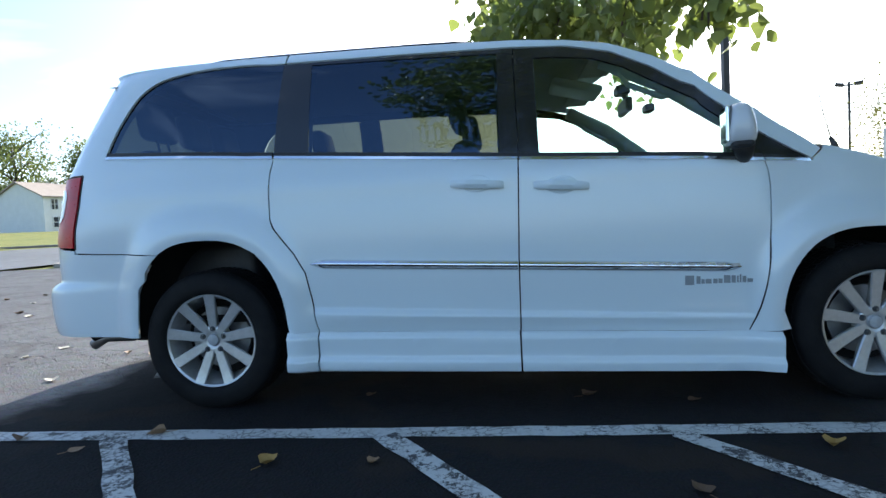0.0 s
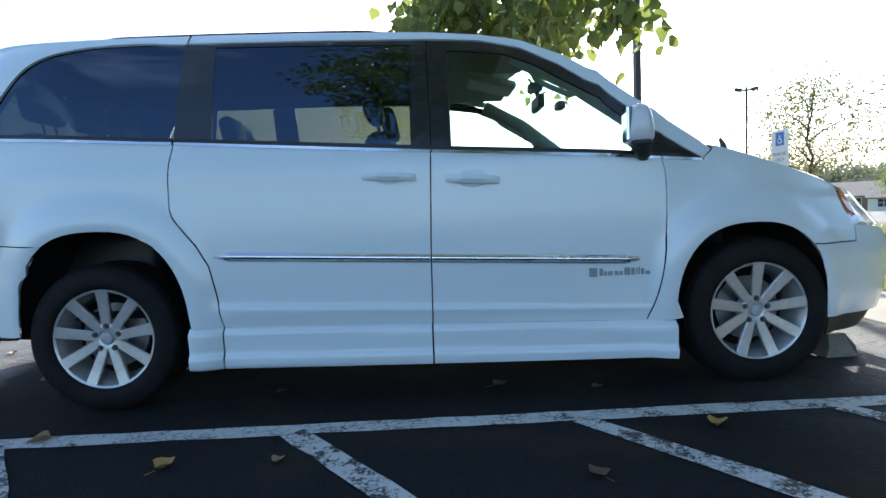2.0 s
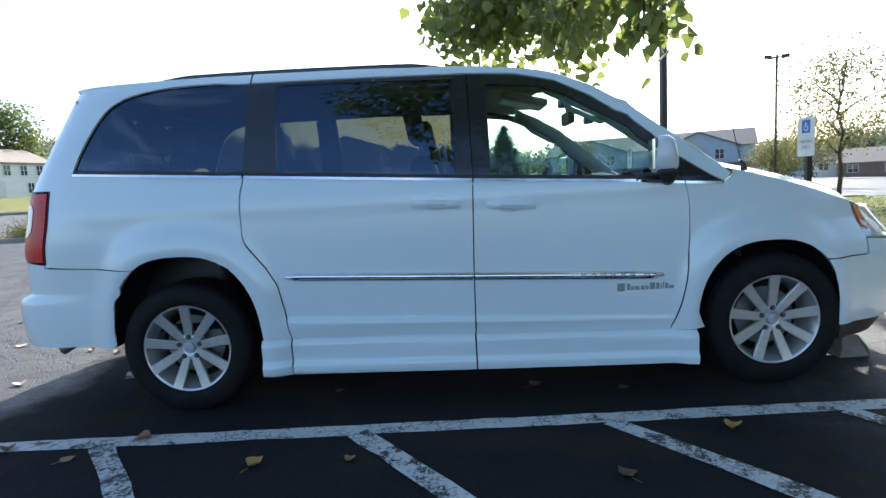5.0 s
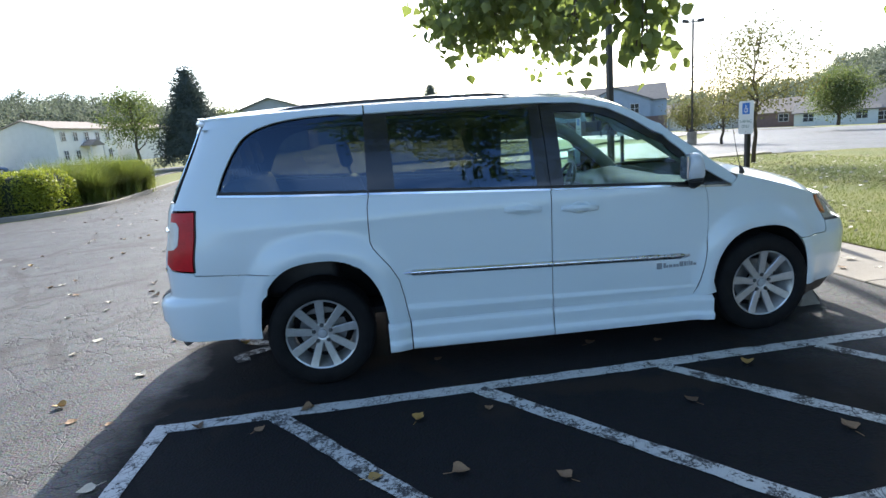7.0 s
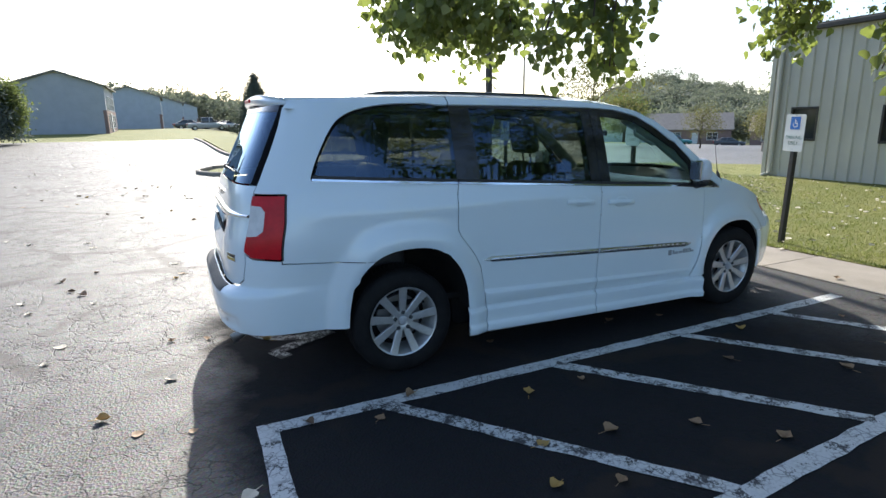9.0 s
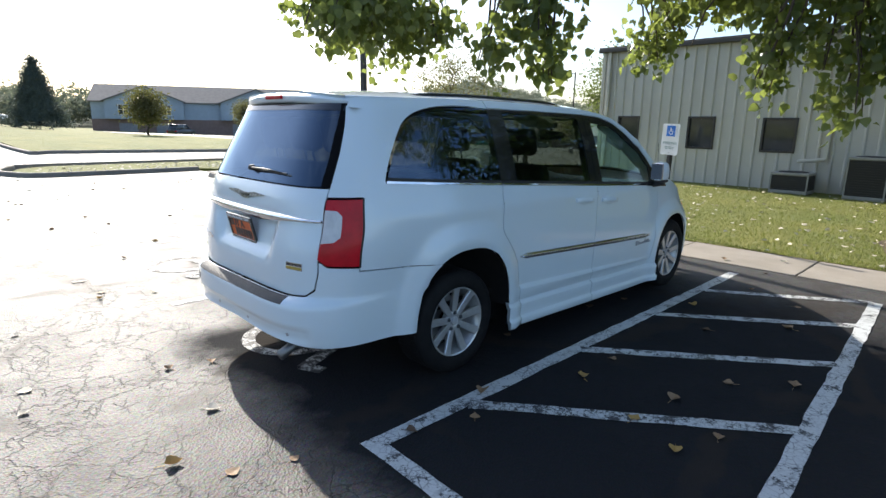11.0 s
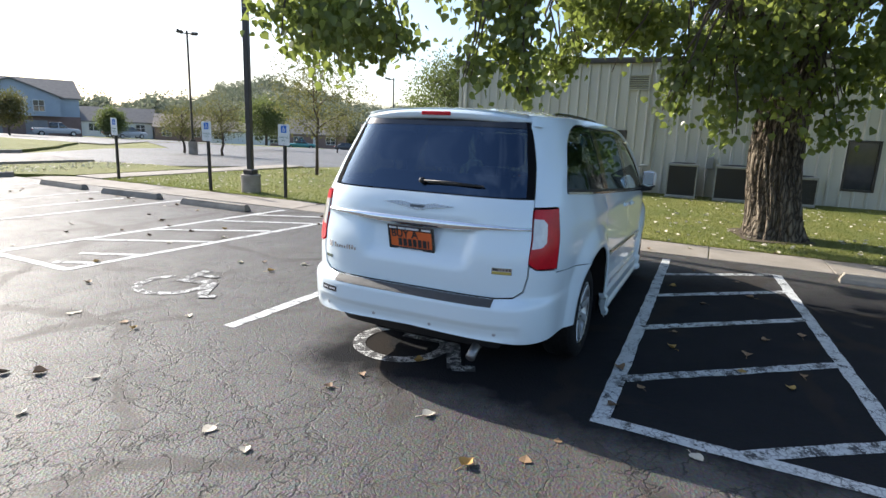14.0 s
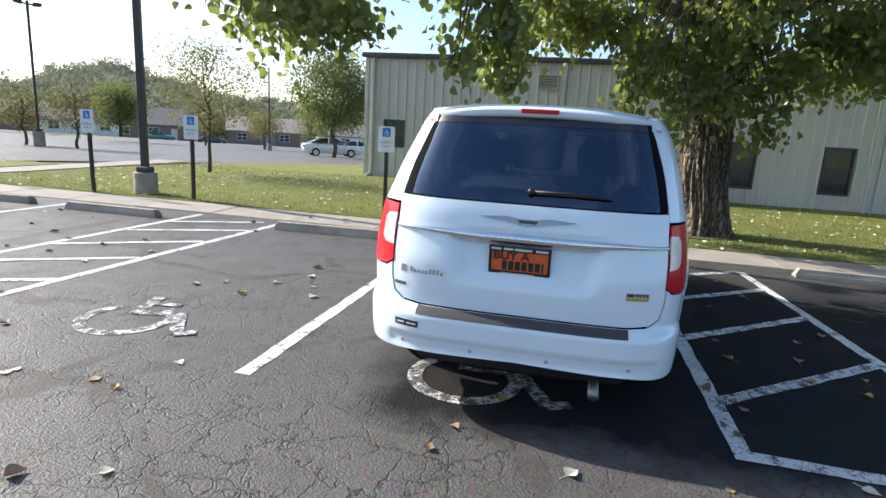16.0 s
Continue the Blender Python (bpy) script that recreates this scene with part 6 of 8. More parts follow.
for (x, y, z), (sx, sy, sz), n in SPRAYS:
    d = cr.normal(size=(n, 3))
    d *= (cr.uniform(0, 1, n) ** 0.4 / np.linalg.norm(d, axis=1))[:, None]
    cent.append(np.array([x, y, z]) + d * (sx, sy, sz))
# the crown itself: a broad dome, hollow inside, ragged below
c = cr.normal(size=(9000, 3))
c /= np.linalg.norm(c, axis=1, keepdims=True)
c *= (cr.uniform(0.45, 1.0, 9000) ** 0.6)[:, None]
c = c * (7.4, 6.2, 4.9) + (6.7, -4.4, 8.0)
rag = np.array([noise.noise(Vector((p[0] * 0.55, p[1] * 0.55, 3.1))) for p in c])
keep = (c[:, 2] > 4.25 + rag * 1.0) & (np.array([noise.noise(Vector(p) * 0.42) for p in c]) > -0.12)
cent.append(c[keep][:2500])
# the low western side of the crown
c = cr.normal(size=(420, 3))
c *= (cr.uniform(0, 1, 420) ** 0.4 / np.linalg.norm(c, axis=1))[:, None]
cent.append(c * (2.9, 3.0, 1.8) + (2.1, -6.7, 8.3))
cent = np.concatenate(cent)
pts = clumps(cent, (0.13, 0.13, 0.14), 15, 3)
v, f = leaf_arrays(pts, 0.118, 0.110, 0.8, 5)
link_mesh("crown", mesh_from("crown", v, f), LEAF, cottonwood, "drooping heart-shaped green leaves")
# thin twigs into the sprays
for i, ((x, y, z), s, n) in enumerate(SPRAYS):
    near = min(limb_pts, key=lambda p: (p - Vector((x, y, z + 0.5))).length)
    for k in range(3):
        tip = (x + cr.normal() * s[0] * 0.6, y + cr.normal() * s[1] * 0.6, z - s[2] * 0.5)
        part("twig", tube(limb_path(near, tip, 0.25, 40 + i * 3 + k, 7), [0.03 - 0.0038 * q for q in range(7)], 6), TWIG, cottonwood, "", True)


def small_tree(name, at, h, r, z0, n, per, leaf, mat, seed, label, trunk=0.06, spread=0.28, dense=1.0, squash=1.0, group="", limbs=9):
    """A young tree: bent trunk, rising limbs and a loose crown of leaf clumps."""
    rr = np.random.default_rng(seed)
    ob = thing(name, at, label, "tree", group)
    top = z0 + (h - z0) * 0.75
    pts = limb_path((0, 0, -0.1), (rr.normal() * 0.12, rr.normal() * 0.12, top), 0, seed, 8)
    part("trunk", tube(pts, [trunk * (1.25 - 0.95 * k / 7) for k in range(8)], 10), TWIG, ob, "", True)
    ends = []
    for k in range(limbs):
        a, t = 2.4 * k + rr.uniform(0, 0.7), rr.uniform(0.35, 0.95)
        start = Vector((0, 0, z0 * 0.75 + (top - z0 * 0.75) * (k / limbs)))
        end = Vector((math.cos(a) * r * t, math.sin(a) * r * t, min(h, start.z + (h - z0) * rr.uniform(0.2, 0.55))))
        q = limb_path(start, end, 0.1, seed * 31 + k, 6)
        part("limb", tube(q, [trunk * (0.5 - 0.085 * i) for i in range(6)], 6), TWIG, ob, "", True)
        ends += [tuple(p) for p in q[2:]]
    d = rr.normal(size=(n, 3))
    d /= np.linalg.norm(d, axis=1, keepdims=True)
    d *= (rr.uniform(0.25, 1, n) ** 0.55)[:, None]
    zc, zr = (z0 + h) / 2, (h - z0) / 2
    cen = d * (r, r, zr) * np.stack([1 - 0.25 * np.clip(d[:, 2], 0, 1)] * 2 + [np.ones(n)], 1) + (0, 0, zc)
    w = np.array([noise.noise(Vector(p) * (1.3 / max(0.5, r * 0.5)) + Vector((seed, 0, 0))) for p in cen])
    cen = cen[w > 0.25 - 0.45 * dense]
    cen = np.concatenate([cen, np.array(ends)])
    v2, f2 = leaf_arrays(clumps(cen, (spread, spread, spread * 0.8), per, seed), leaf, leaf * 0.8, 0.3, seed, True)
    link_mesh("crown", mesh_from("crown", v2, f2), mat, ob)
    return ob


# ---- the metal building ----
SIDING = plain("cream_metal_siding", (0.60, 0.58, 0.51), (0.53, 0.51, 0.45), 0.5, 0.7, 0.05, 60, vary=0.05)
SIDE_TRIM = plain("cream_trim", (0.55, 0.54, 0.47), (0.48, 0.47, 0.41), 0.5, 2)
EAVE = plain("dark_eave_trim", (0.06, 0.052, 0.045), (0.045, 0.04, 0.035), 0.5, 4)
BRONZE = plain("dark_bronze", (0.035, 0.030, 0.026), (0.045, 0.04, 0.035), 0.45, 10)
WX, Y_N, Y_S, EZ = 14.35, 6.70, -24.5, 3.95
hall = thing("metal_building", (0, 0, 0), "long single-storey building with cream ribbed metal siding", "building")
WINS = [(5.28, 6.03, 1.03, 1.93), (3.0, 3.78, 1.0, 1.92), (0.93, 1.77, 0.98, 1.89), (-3.2, -2.5, 0.5, 1.82), (-5.56, -4.80, 0.46, 1.82), (-8.12, -7.31, 0.45, 1.82), (-10.7, -9.95, 0.45, 1.82), (-13.4, -12.6, 0.45, 1.82)]


def ribbed(y0, y1):
    """One siding sheet, three ribs to a sheet, cut round the windows."""
    bm2 = bmesh.new()
    ys = []
    w = (y1 - y0) / 3
    for k in range(3):
        b = y0 + k * w
        ys += [(b, 0.0), (b + w * 0.30, 0.0), (b + w * 0.38, -0.042), (b + w * 0.50, -0.042), (b + w * 0.58, 0.0)]
    ys.append((y1, 0.0))
    for (a, da), (c, dc) in zip(ys, ys[1:]):
        cuts = [(a, da), (c, dc)]
        for wy0, wy1, wz0, wz1 in WINS:
            for e in (wy0, wy1):
                if a < e < c:
                    cuts.append((e, da + (dc - da) * (e - a) / (c - a)))
        cuts.sort()
        for (p, dp), (q, dq) in zip(cuts, cuts[1:]):
            spans = [(0.02, EZ)]
            for wy0, wy1, wz0, wz1 in WINS:
                if wy0 <= (p + q) / 2 <= wy1:
                    spans = [(0.02, wz0), (wz1, EZ)]
            for z0, z1 in spans:
                vs = [bm2.verts.new(t) for t in ((WX + dp, p, z0), (WX + dq, q, z0), (WX + dq, q, z1), (WX + dp, p, z1))]
                bm2.faces.new(vs[::-1])
    bmesh.ops.remove_doubles(bm2, verts=bm2.verts, dist=1e-4)
    return bm2


n = int((Y_N - Y_S) / 0.92)
for k in range(n):
    part("siding_panel", ribbed(Y_N - 0.92 * (k + 1), Y_N - 0.92 * k), SIDING, hall)
bm = bmesh.new()
edges_y = sorted({Y_S, Y_N} | {e for w in WINS for e in w[:2]})
for a, b in zip(edges_y, edges_y[1:]):
    win = [w for w in WINS if w[0] <= (a + b) / 2 <= w[1]]
    for z0, z1 in ([(0, win[0][2]), (win[0][3], EZ)] if win else [(0, EZ)]):
        add_box(bm, (WX + 0.012, a, z0), (WX + 0.20, b, z1))
add_box(bm, (WX + 0.2, Y_N - 0.2, 0), (WX + 18, Y_N, EZ))
add_box(bm, (WX + 0.2, Y_S, 0), (WX + 18, Y_S + 0.2, EZ))
add_box(bm, (WX + 17.8, Y_S, 0), (WX + 18, Y_N, EZ))
part("wall", bm, SIDE_TRIM, hall)
bm = bmesh.new()
vs = [[bm.verts.new((x, y, z)) for x, z in ((WX - 0.12, EZ + 0.10), (WX + 9, EZ + 0.95), (WX + 18.1, EZ + 0.1), (WX + 18.1, EZ + 0.02), (WX - 0.12, EZ + 0.02))] for y in (Y_S - 0.1, Y_N + 0.12)]
for k in range(5):
    bm.faces.new((vs[0][k], vs[0][(k + 1) % 5], vs[1][(k + 1) % 5], vs[1][k]))
bm.faces.new(vs[0]), bm.faces.new(vs[1])
bmesh.ops.recalc_face_normals(bm, faces=bm.faces)
part("roof", bm, EAVE, hall, "dark metal roof edge")
part("gutter", box((WX - 0.16, Y_S, EZ - 0.06), (WX - 0.034, Y_N + 0.12, EZ + 0.06), 0.012), EAVE, hall, "dark gutter")
part("corner_trim", box((WX - 0.045, Y_N - 0.10, 0.02), (WX + 0.08, Y_N + 0.02, EZ - 0.07), 0.005), SIDE_TRIM, hall)
part("footing", box((WX - 0.05, Y_S, -0.2), (WX + 0.3, Y_N + 0.02, 0.018)), SOIL, hall, "dark soil-stained footing")
for y, zl in ((6.42, 0.12), (0.20, 0.88), (-8.55, 0.1), (-17, 0.1)):
    pipe = part("downspout", box((WX - 0.13, y - 0.045, zl), (WX - 0.04, y + 0.045, EZ - 0.06), 0.01), SIDE_TRIM, hall, "cream downspout")
    part("spout_foot", tube([(WX - 0.085, y, zl + 0.06), (WX - 0.10, y + 0.02, zl - 0.03), (WX - 0.30, y + (0.55 if zl > 0.5 else 0.1), zl - 0.08)], 0.045, 10), SIDE_TRIM, pipe, "", True)
for i, (y0, y1, z0, z1) in enumerate(WINS):
    bm = bmesh.new()
    t = 0.055
    for lo, hi in (((y0, z1 - t), (y1, z1)), ((y0, z0), (y1, z0 + t)), ((y0, z0 + t), (y0 + t, z1 - t)), ((y1 - t, z0 + t), (y1, z1 - t))):
        add_box(bm, (WX - 0.045, lo[0], lo[1]), (WX + 0.10, hi[0], hi[1]), 0.004)
    fr = part("window", bm, BRONZE, hall, "dark bronze framed window")
    part("pane", box((WX + 0.03, y0 + t, z0 + t), (WX + 0.04, y1 - t, z1 - t)), HOUSE_GLASS, fr, "dark reflecting pane")
vent = part("wall_vent", box((WX - 0.05, 0.42, 3.12), (WX - 0.035, 1.0, 3.54)), EAVE, hall, "louvred cream wall vent")
for k in range(6):
    part("slat", box((-0.03, 0.0, -0.006), (0.03, 0.54, 0.006), 0, pose(WX - 0.07, 0.44, 3.17 + k * 0.066, 0, 35, 0)), SIDE_TRIM, vent)
for lo, hi in (((0.40, 3.10), (1.02, 3.135)), ((0.40, 3.525), (1.02, 3.56)), ((0.40, 3.135), (0.435, 3.525)), ((0.985, 3.135), (1.02, 3.525))):
    part("vent_frame", box((WX - 0.10, lo[0], lo[1]), (WX - 0.034, hi[0], hi[1])), SIDE_TRIM, vent)

UNIT = plain("grey_unit_casing", (0.30, 0.30, 0.28), (0.25, 0.25, 0.24), 0.5, 8)
COIL = plain("dark_coil", (0.02, 0.02, 0.022), (0.03, 0.03, 0.03), 0.7, 40, 0.4, 200)


def ac_unit(at, w, d, h, label):
    ob = thing("air_conditioner", at, label, "air conditioner", "air conditioners")
    part("coil", box((-d / 2 + 0.02, -w / 2 + 0.02, 0.08), (d / 2 - 0.02, w / 2 - 0.02, h - 0.05)), COIL, ob, "dark coil")
    part("base_pan", box((-d / 2, -w / 2, 0), (d / 2, w / 2, 0.085), 0.01), UNIT, ob)
    part("lid", box((-d / 2, -w / 2, h - 0.07), (d / 2, w / 2, h), 0.02, None, 2), UNIT, ob)
    for sx in (-1, 1):
        for sy in (-1, 1):
            part("corner_post", box((sx * d / 2 - 0.035 * (sx > 0) , sy * w / 2 - 0.035 * (sy > 0), 0.085), (sx * d / 2 + 0.035 * (sx < 0), sy * w / 2 + 0.035 * (sy < 0), h - 0.07)), UNIT, ob)
    for k in range(int((h - 0.2) / 0.055)):
        part("grille_bar", box((-d / 2 + 0.004, -w / 2 + 0.03, 0.115 + k * 0.055), (-d / 2 + 0.014, w / 2 - 0.03, 0.123 + k * 0.055)), BRONZE, ob)
    part("fan_guard", lathe([(0.05, h + 0.012), (w * 0.38, h + 0.015), (w * 0.40, h + 0.001)], 24, "z"), COIL, ob, "dark fan guard")
    return ob


ac_unit((13.75, 0.72, 0.02), 0.85, 0.75, 0.52, "low grey air conditioner beside the wall")
ac_unit((13.65, -0.85, 0.02), 0.80, 0.75, 0.98, "tall grey air conditioner with dark coil")
ac_unit((13.65, -2.15, 0.02), 0.90, 0.80, 0.98, "tall grey air conditioner with dark coil")
ac_unit((13.80, -3.75, 0.02), 0.85, 0.8, 0.8, "grey air conditioner behind the tree")
tagged(part("meter_box", box((WX - 0.16, -1.62, 0.85), (WX - 0.033, -1.42, 1.2), 0.01), UNIT), "small grey meter box on the siding", "meter box")

# ---- signs and lamps ----
POST = plain("black_post", (0.014, 0.014, 0.014), (0.022, 0.021, 0.02), 0.5, 10)
SIGN_WHITE = plain("sign_white", (0.72, 0.75, 0.74), (0.66, 0.69, 0.68), 0.4, 6)
SIGN_BLUE = plain("sign_blue", (0.015, 0.16, 0.55), (0.012, 0.13, 0.48), 0.4, 10)
SIGN_GREEN = plain("sign_green", (0.10, 0.22, 0.17), (0.08, 0.18, 0.14), 0.5, 10)


def parking_sign(at, turn, lean=0.0):
    """A reserved-parking sign on a square post; its face looks along -x."""
    ob = thing("parking_sign", at, "white and blue reserved parking sign on a black post", "sign", "parking signs")
    ob.matrix_basis = pose(*at, lean, 0, turn)
    part("post", box((-0.03, -0.03, -0.15), (0.03, 0.03, 1.60), 0.004), POST, ob, "black square post")
    m = pose(-0.036, 0, 1.415, 0, 0, -90)

    def face(name, bm2, mat, label="", parent=None):
        bmesh.ops.transform(bm2, matrix=m, verts=bm2.verts)
        return part(name, bm2, mat, parent or ob, label)
    bm2 = prism([(-0.152 + 0.02, -0.228), (0.152 - 0.02, -0.228), (0.152, -0.208), (0.152, 0.208), (0.132, 0.228), (-0.132, 0.228), (-0.152, 0.208), (-0.152, -0.208)], 0.004)
    pl = face("sign_plate", bm2, SIGN_WHITE, "white metal plate")
    bm2 = prism([(-0.075, 0.045), (0.075, 0.045), (0.075, 0.20), (-0.075, 0.20)], 0.0015)
    bmesh.ops.translate(bm2, verts=bm2.verts, vec=(0, -0.0018, 0))
    face("blue_field", bm2, SIGN_BLUE, "blue square", pl)
    bm2 = bmesh.new()
    va = [(math.cos(radians(a)), math.sin(radians(a))) for a in range(-215, 31, 15)]
    vs = [(bm2.verts.new((0.026 * c, 0, 0.105 + 0.026 * q)), bm2.verts.new((0.037 * c, 0, 0.105 + 0.037 * q))) for c, q in va]
    for p, q in zip(vs, vs[1:]):
        bm2.faces.new((p[0], p[1], q[1], q[0]))
    for lo, hi in (((-0.012, 0.115), (0.0, 0.172)), ((-0.012, 0.115), (0.03, 0.127)), ((0.025, 0.075), (0.037, 0.127)), ((-0.012, 0.142), (0.022, 0.152))):
        bm2.faces.new([bm2.verts.new((x, -0.0002, z)) for x, z in ((lo[0], lo[1]), (hi[0], lo[1]), (hi[0], hi[1]), (lo[0], hi[1]))])
    bmesh.ops.translate(bm2, verts=bm2.verts, vec=(0, -0.0024, 0))
    face("access_symbol", bm2, SIGN_WHITE, "white wheelchair mark", pl)
    for word, z in (("PARKING", -0.055), ("ONLY", -0.125)):
        bm2 = letters(word, 0.058, 0.0004)
        bmesh.ops.translate(bm2, verts=bm2.verts, vec=(0, -0.0012, z))
        face("sign_lettering", bm2, SIGN_GREEN, "green lettering", pl)
    bm2 = bmesh.new()
    for z in (-0.20, 0.215):
        bm3 = lathe([(0.001, -0.004), (0.006, -0.003), (0.007, 0.0)], 10)
        bmesh.ops.translate(bm3, verts=bm3.verts, vec=(0, 0, z))
        face("bolt", bm3, STEEL, "", pl)
    return ob


for x, y, r, l in ((5.865, 0.435, -14, 1.5), (5.73, 3.04, 2, 0), (5.66, 6.97, 4, 0.4), (5.62, 9.27, 2, -0.6), (5.86, 13.05, -6, 1.2)):
    parking_sign((x, y, 0.02), r, l)


def lot_lamp(at, h=7.6, base=0.46, turn=0.0, heads=2, w=0.062, reach=1.0):
    ob = thing("lot_lamp", at, "tall dark bronze car park lamp on a concrete base", "street lamp", "car park lamps", turn)
    part("concrete_base", lathe([(0.001, base), (0.21, base), (0.228, base - 0.02), (0.228, -0.2)], 36, "z"), STOP_CONCRETE, ob, "round concrete base", True, 40)
    part("pole_base", box((-0.13, -0.13, base), (0.13, 0.13, base + 0.12), 0.02), BRONZE, ob, "bronze base cover")
    part("pole", box((-w, -w, base), (w, w, h), 0.008), BRONZE, ob)
    for k in range(heads):
        s = 1 if k == 0 else -1
        arm = part("arm", box((-0.03, min(0, s * 0.45 * reach), h - 0.16), (0.03, max(0, s * 0.45 * reach), h - 0.10)), BRONZE, ob)
        part("lamp_head", box((-0.17, min(s * 0.0, s * 0.52 * reach), -0.07), (0.17, max(s * 0.0, s * 0.52 * reach), 0.07), 0.03, pose(0, s * 0.3 * reach, h - 0.12, s * (14 if k == 0 else 3), 0, 0), 2), BRONZE, arm, "flat lamp head")
    return ob


lot_lamp((6.02, 8.36, 0.0), turn=10, heads=2)
lot_lamp((16.7, 22.9, ground_z(16.7, 22.9)), base=0.65, turn=60, w=0.05, h=6.1, reach=0.62)
lot_lamp((42.9, 26.6, ground_z(42.9, 26.6)), base=0.7, turn=30, h=7.3, heads=1)

small_tree("young_tree", (11.2, 10.5, 0.0), 3.85, 1.60, 1.35, 260, 28, 0.068, LEAF_OLIVE, 21, "thin young tree with olive leaves and bare twigs", 0.05, 0.22, 0.5)
small_tree("young_tree", (17.6, 24.7, -0.06), 2.5, 1.2, 0.8, 130, 30, 0.075, LEAF_OLIVE, 22, "small round tree with dusty olive leaves", 0.06, 0.24, 0.8)
small_tree("young_tree", (17.7, 21.9, -0.06), 3.0, 1.35, 0.8, 140, 30, 0.075, LEAF_OLIVE, 23, "small round tree with dusty olive leaves", 0.06, 0.24, 0.8)
small_tree("parkway_tree", (34.4, 16.6, -0.70), 7.4, 2.9, 1.9, 420, 40, 0.17, LEAF_FAR, 24, "leafy green tree at the car park edge", 0.13, 0.5, 0.9)
small_tree("parkway_tree", (41.5, 14.6, -0.9), 7.2, 2.8, 1.2, 320, 40, 0.18, LEAF_FAR, 25, "leafy green tree at the car park edge", 0.13, 0.5, 0.9)
for i, (x, y, h, r) in enumerate(((48.0, 30.0, 3.8, 1.7), (52.0, 32.5, 3.7, 1.7), (45.0, 34.7, 4.0, 1.8), (56.0, 29.0, 4.0, 1.8))):
    small_tree("car_park_tree", (x, y, ground_z(x, y)), h, r, 1.3, 150, 30, 0.11, LEAF_OLIVE, 30 + i, "small dusty olive tree in the car park", 0.07, 0.40, 0.5)
small_tree("round_tree", (40.4, 40.2, ground_z(40.4, 40.2) + 0.5), 4.6, 2.05, 0.6, 340, 40, 0.14, LEAF_FAR, 41, "dense dark green round tree", 0.12, 0.46, 0.85)
small_tree("drive_tree", (14.6, 54.5, 0.1), 4.3, 1.7, 1.0, 220, 30, 0.18, LEAF_OLIVE, 42, "small olive tree on the grass island", 0.09, 0.34, 0.9)
small_tree("drive_tree", (29.3, 64.7, ground_z(29.3, 64.7)), 4.5, 1.5, 1.2, 200, 30, 0.18, LEAF_OLIVE, 43, "small olive tree by the flats", 0.09, 0.34, 0.9)
small_tree("drive_tree", (48.5, 76.7, ground_z(48.5, 76.7)), 4.2, 1.9, 0.8, 220, 30, 0.2, LEAF_FAR, 44, "round green tree by the drive", 0.09, 0.38, 1.0)
small_tree("round_tree", (-17.6, 42.3, 1.3), 5.6, 2.2, 1.2, 330, 24, 0.14, LEAF_FAR, 45, "leafy green tree behind the hedges", 0.10, 0.34, 0.7)
small_tree("side_tree", (-11.5, 45.5, 1.2), 3.7, 0.95, 0.1, 300, 30, 0.15, LEAF_FAR, 46, "dense dark tree at the street corner", 0.10, 0.34, 1.3)
small_tree("tall_tree", (-71.5, 73.5, 2.2), 16.0, 5.4, 4.5, 230, 26, 0.42, LEAF_FAR, 47, "tall leafy tree behind the cream flats", 0.35, 0.85, 0.45)
small_tree("tall_tree", (-63.5, 79.0, 2.2), 14.0, 3.8, 4.5, 210, 26, 0.42, LEAF_FAR, 48, "tall leafy tree behind the cream flats", 0.3, 0.8, 0.6)

# ---- hedges and far things ----
def hedge(name, cx, cy, rx, ry, h, n, label, turn=0.0):
    rr = np.random.default_rng(int(abs(cx) * 10))
    ob = thing(name, (cx, cy, 0.05), label, "hedge", "hedges", turn)
    # Solid dark core: the shade inside the hedge is painted on it.
    bm2 = bmesh.new()
    bmesh.ops.create_uvsphere(bm2, u_segments=28, v_segments=16, radius=1.0)
    for v2 in bm2.verts:
        q = Vector([math.copysign(abs(a) ** 0.55, a) for a in v2.co])
        v2.co = Vector((q.x * rx * 0.86, q.y * ry * 0.86, max(0, (q.z + 0.9) / 1.9) * h * 0.9)) + noise.noise_vector(q * 3) * 0.06
    part("inner_shade", bm2, plain("hedge_shade", (0.02, 0.03, 0.01), (0.03, 0.035, 0.012), 0.95, 8, 0.5, 30), ob, "dark core painting the shade between the leaves", True)
    d = rr.normal(size=(n, 3))
    d /= np.linalg.norm(d, axis=1, keepdims=True)
    d[:, 2] = np.abs(d[:, 2]) * 1.0 + rr.uniform(-0.25, 0, n)
    q = np.sign(d) * np.abs(d) ** 0.55
    p = q * (rx, ry, h) * rr.uniform(0.86, 1.04, (n, 1))
    p[:, 2] = np.clip(p[:, 2], 0.03, None)
    v2, f2 = leaf_arrays(p, 0.075, 0.05, -0.3, 9, True)
    link_mesh("leaves", mesh_from("leaves", v2, f2), LEAF_HEDGE, ob, "small yellow-green leaves")


hedge("clipped_hedge", -11.3, 16.2, 1.2, 1.3, 1.42, 24000, "clipped yellow-green hedge with a rounded top")
hedge("clipped_hedge", -10.75, 22.6, 0.9, 1.3, 1.45, 12000, "smaller clipped yellow-green hedge")


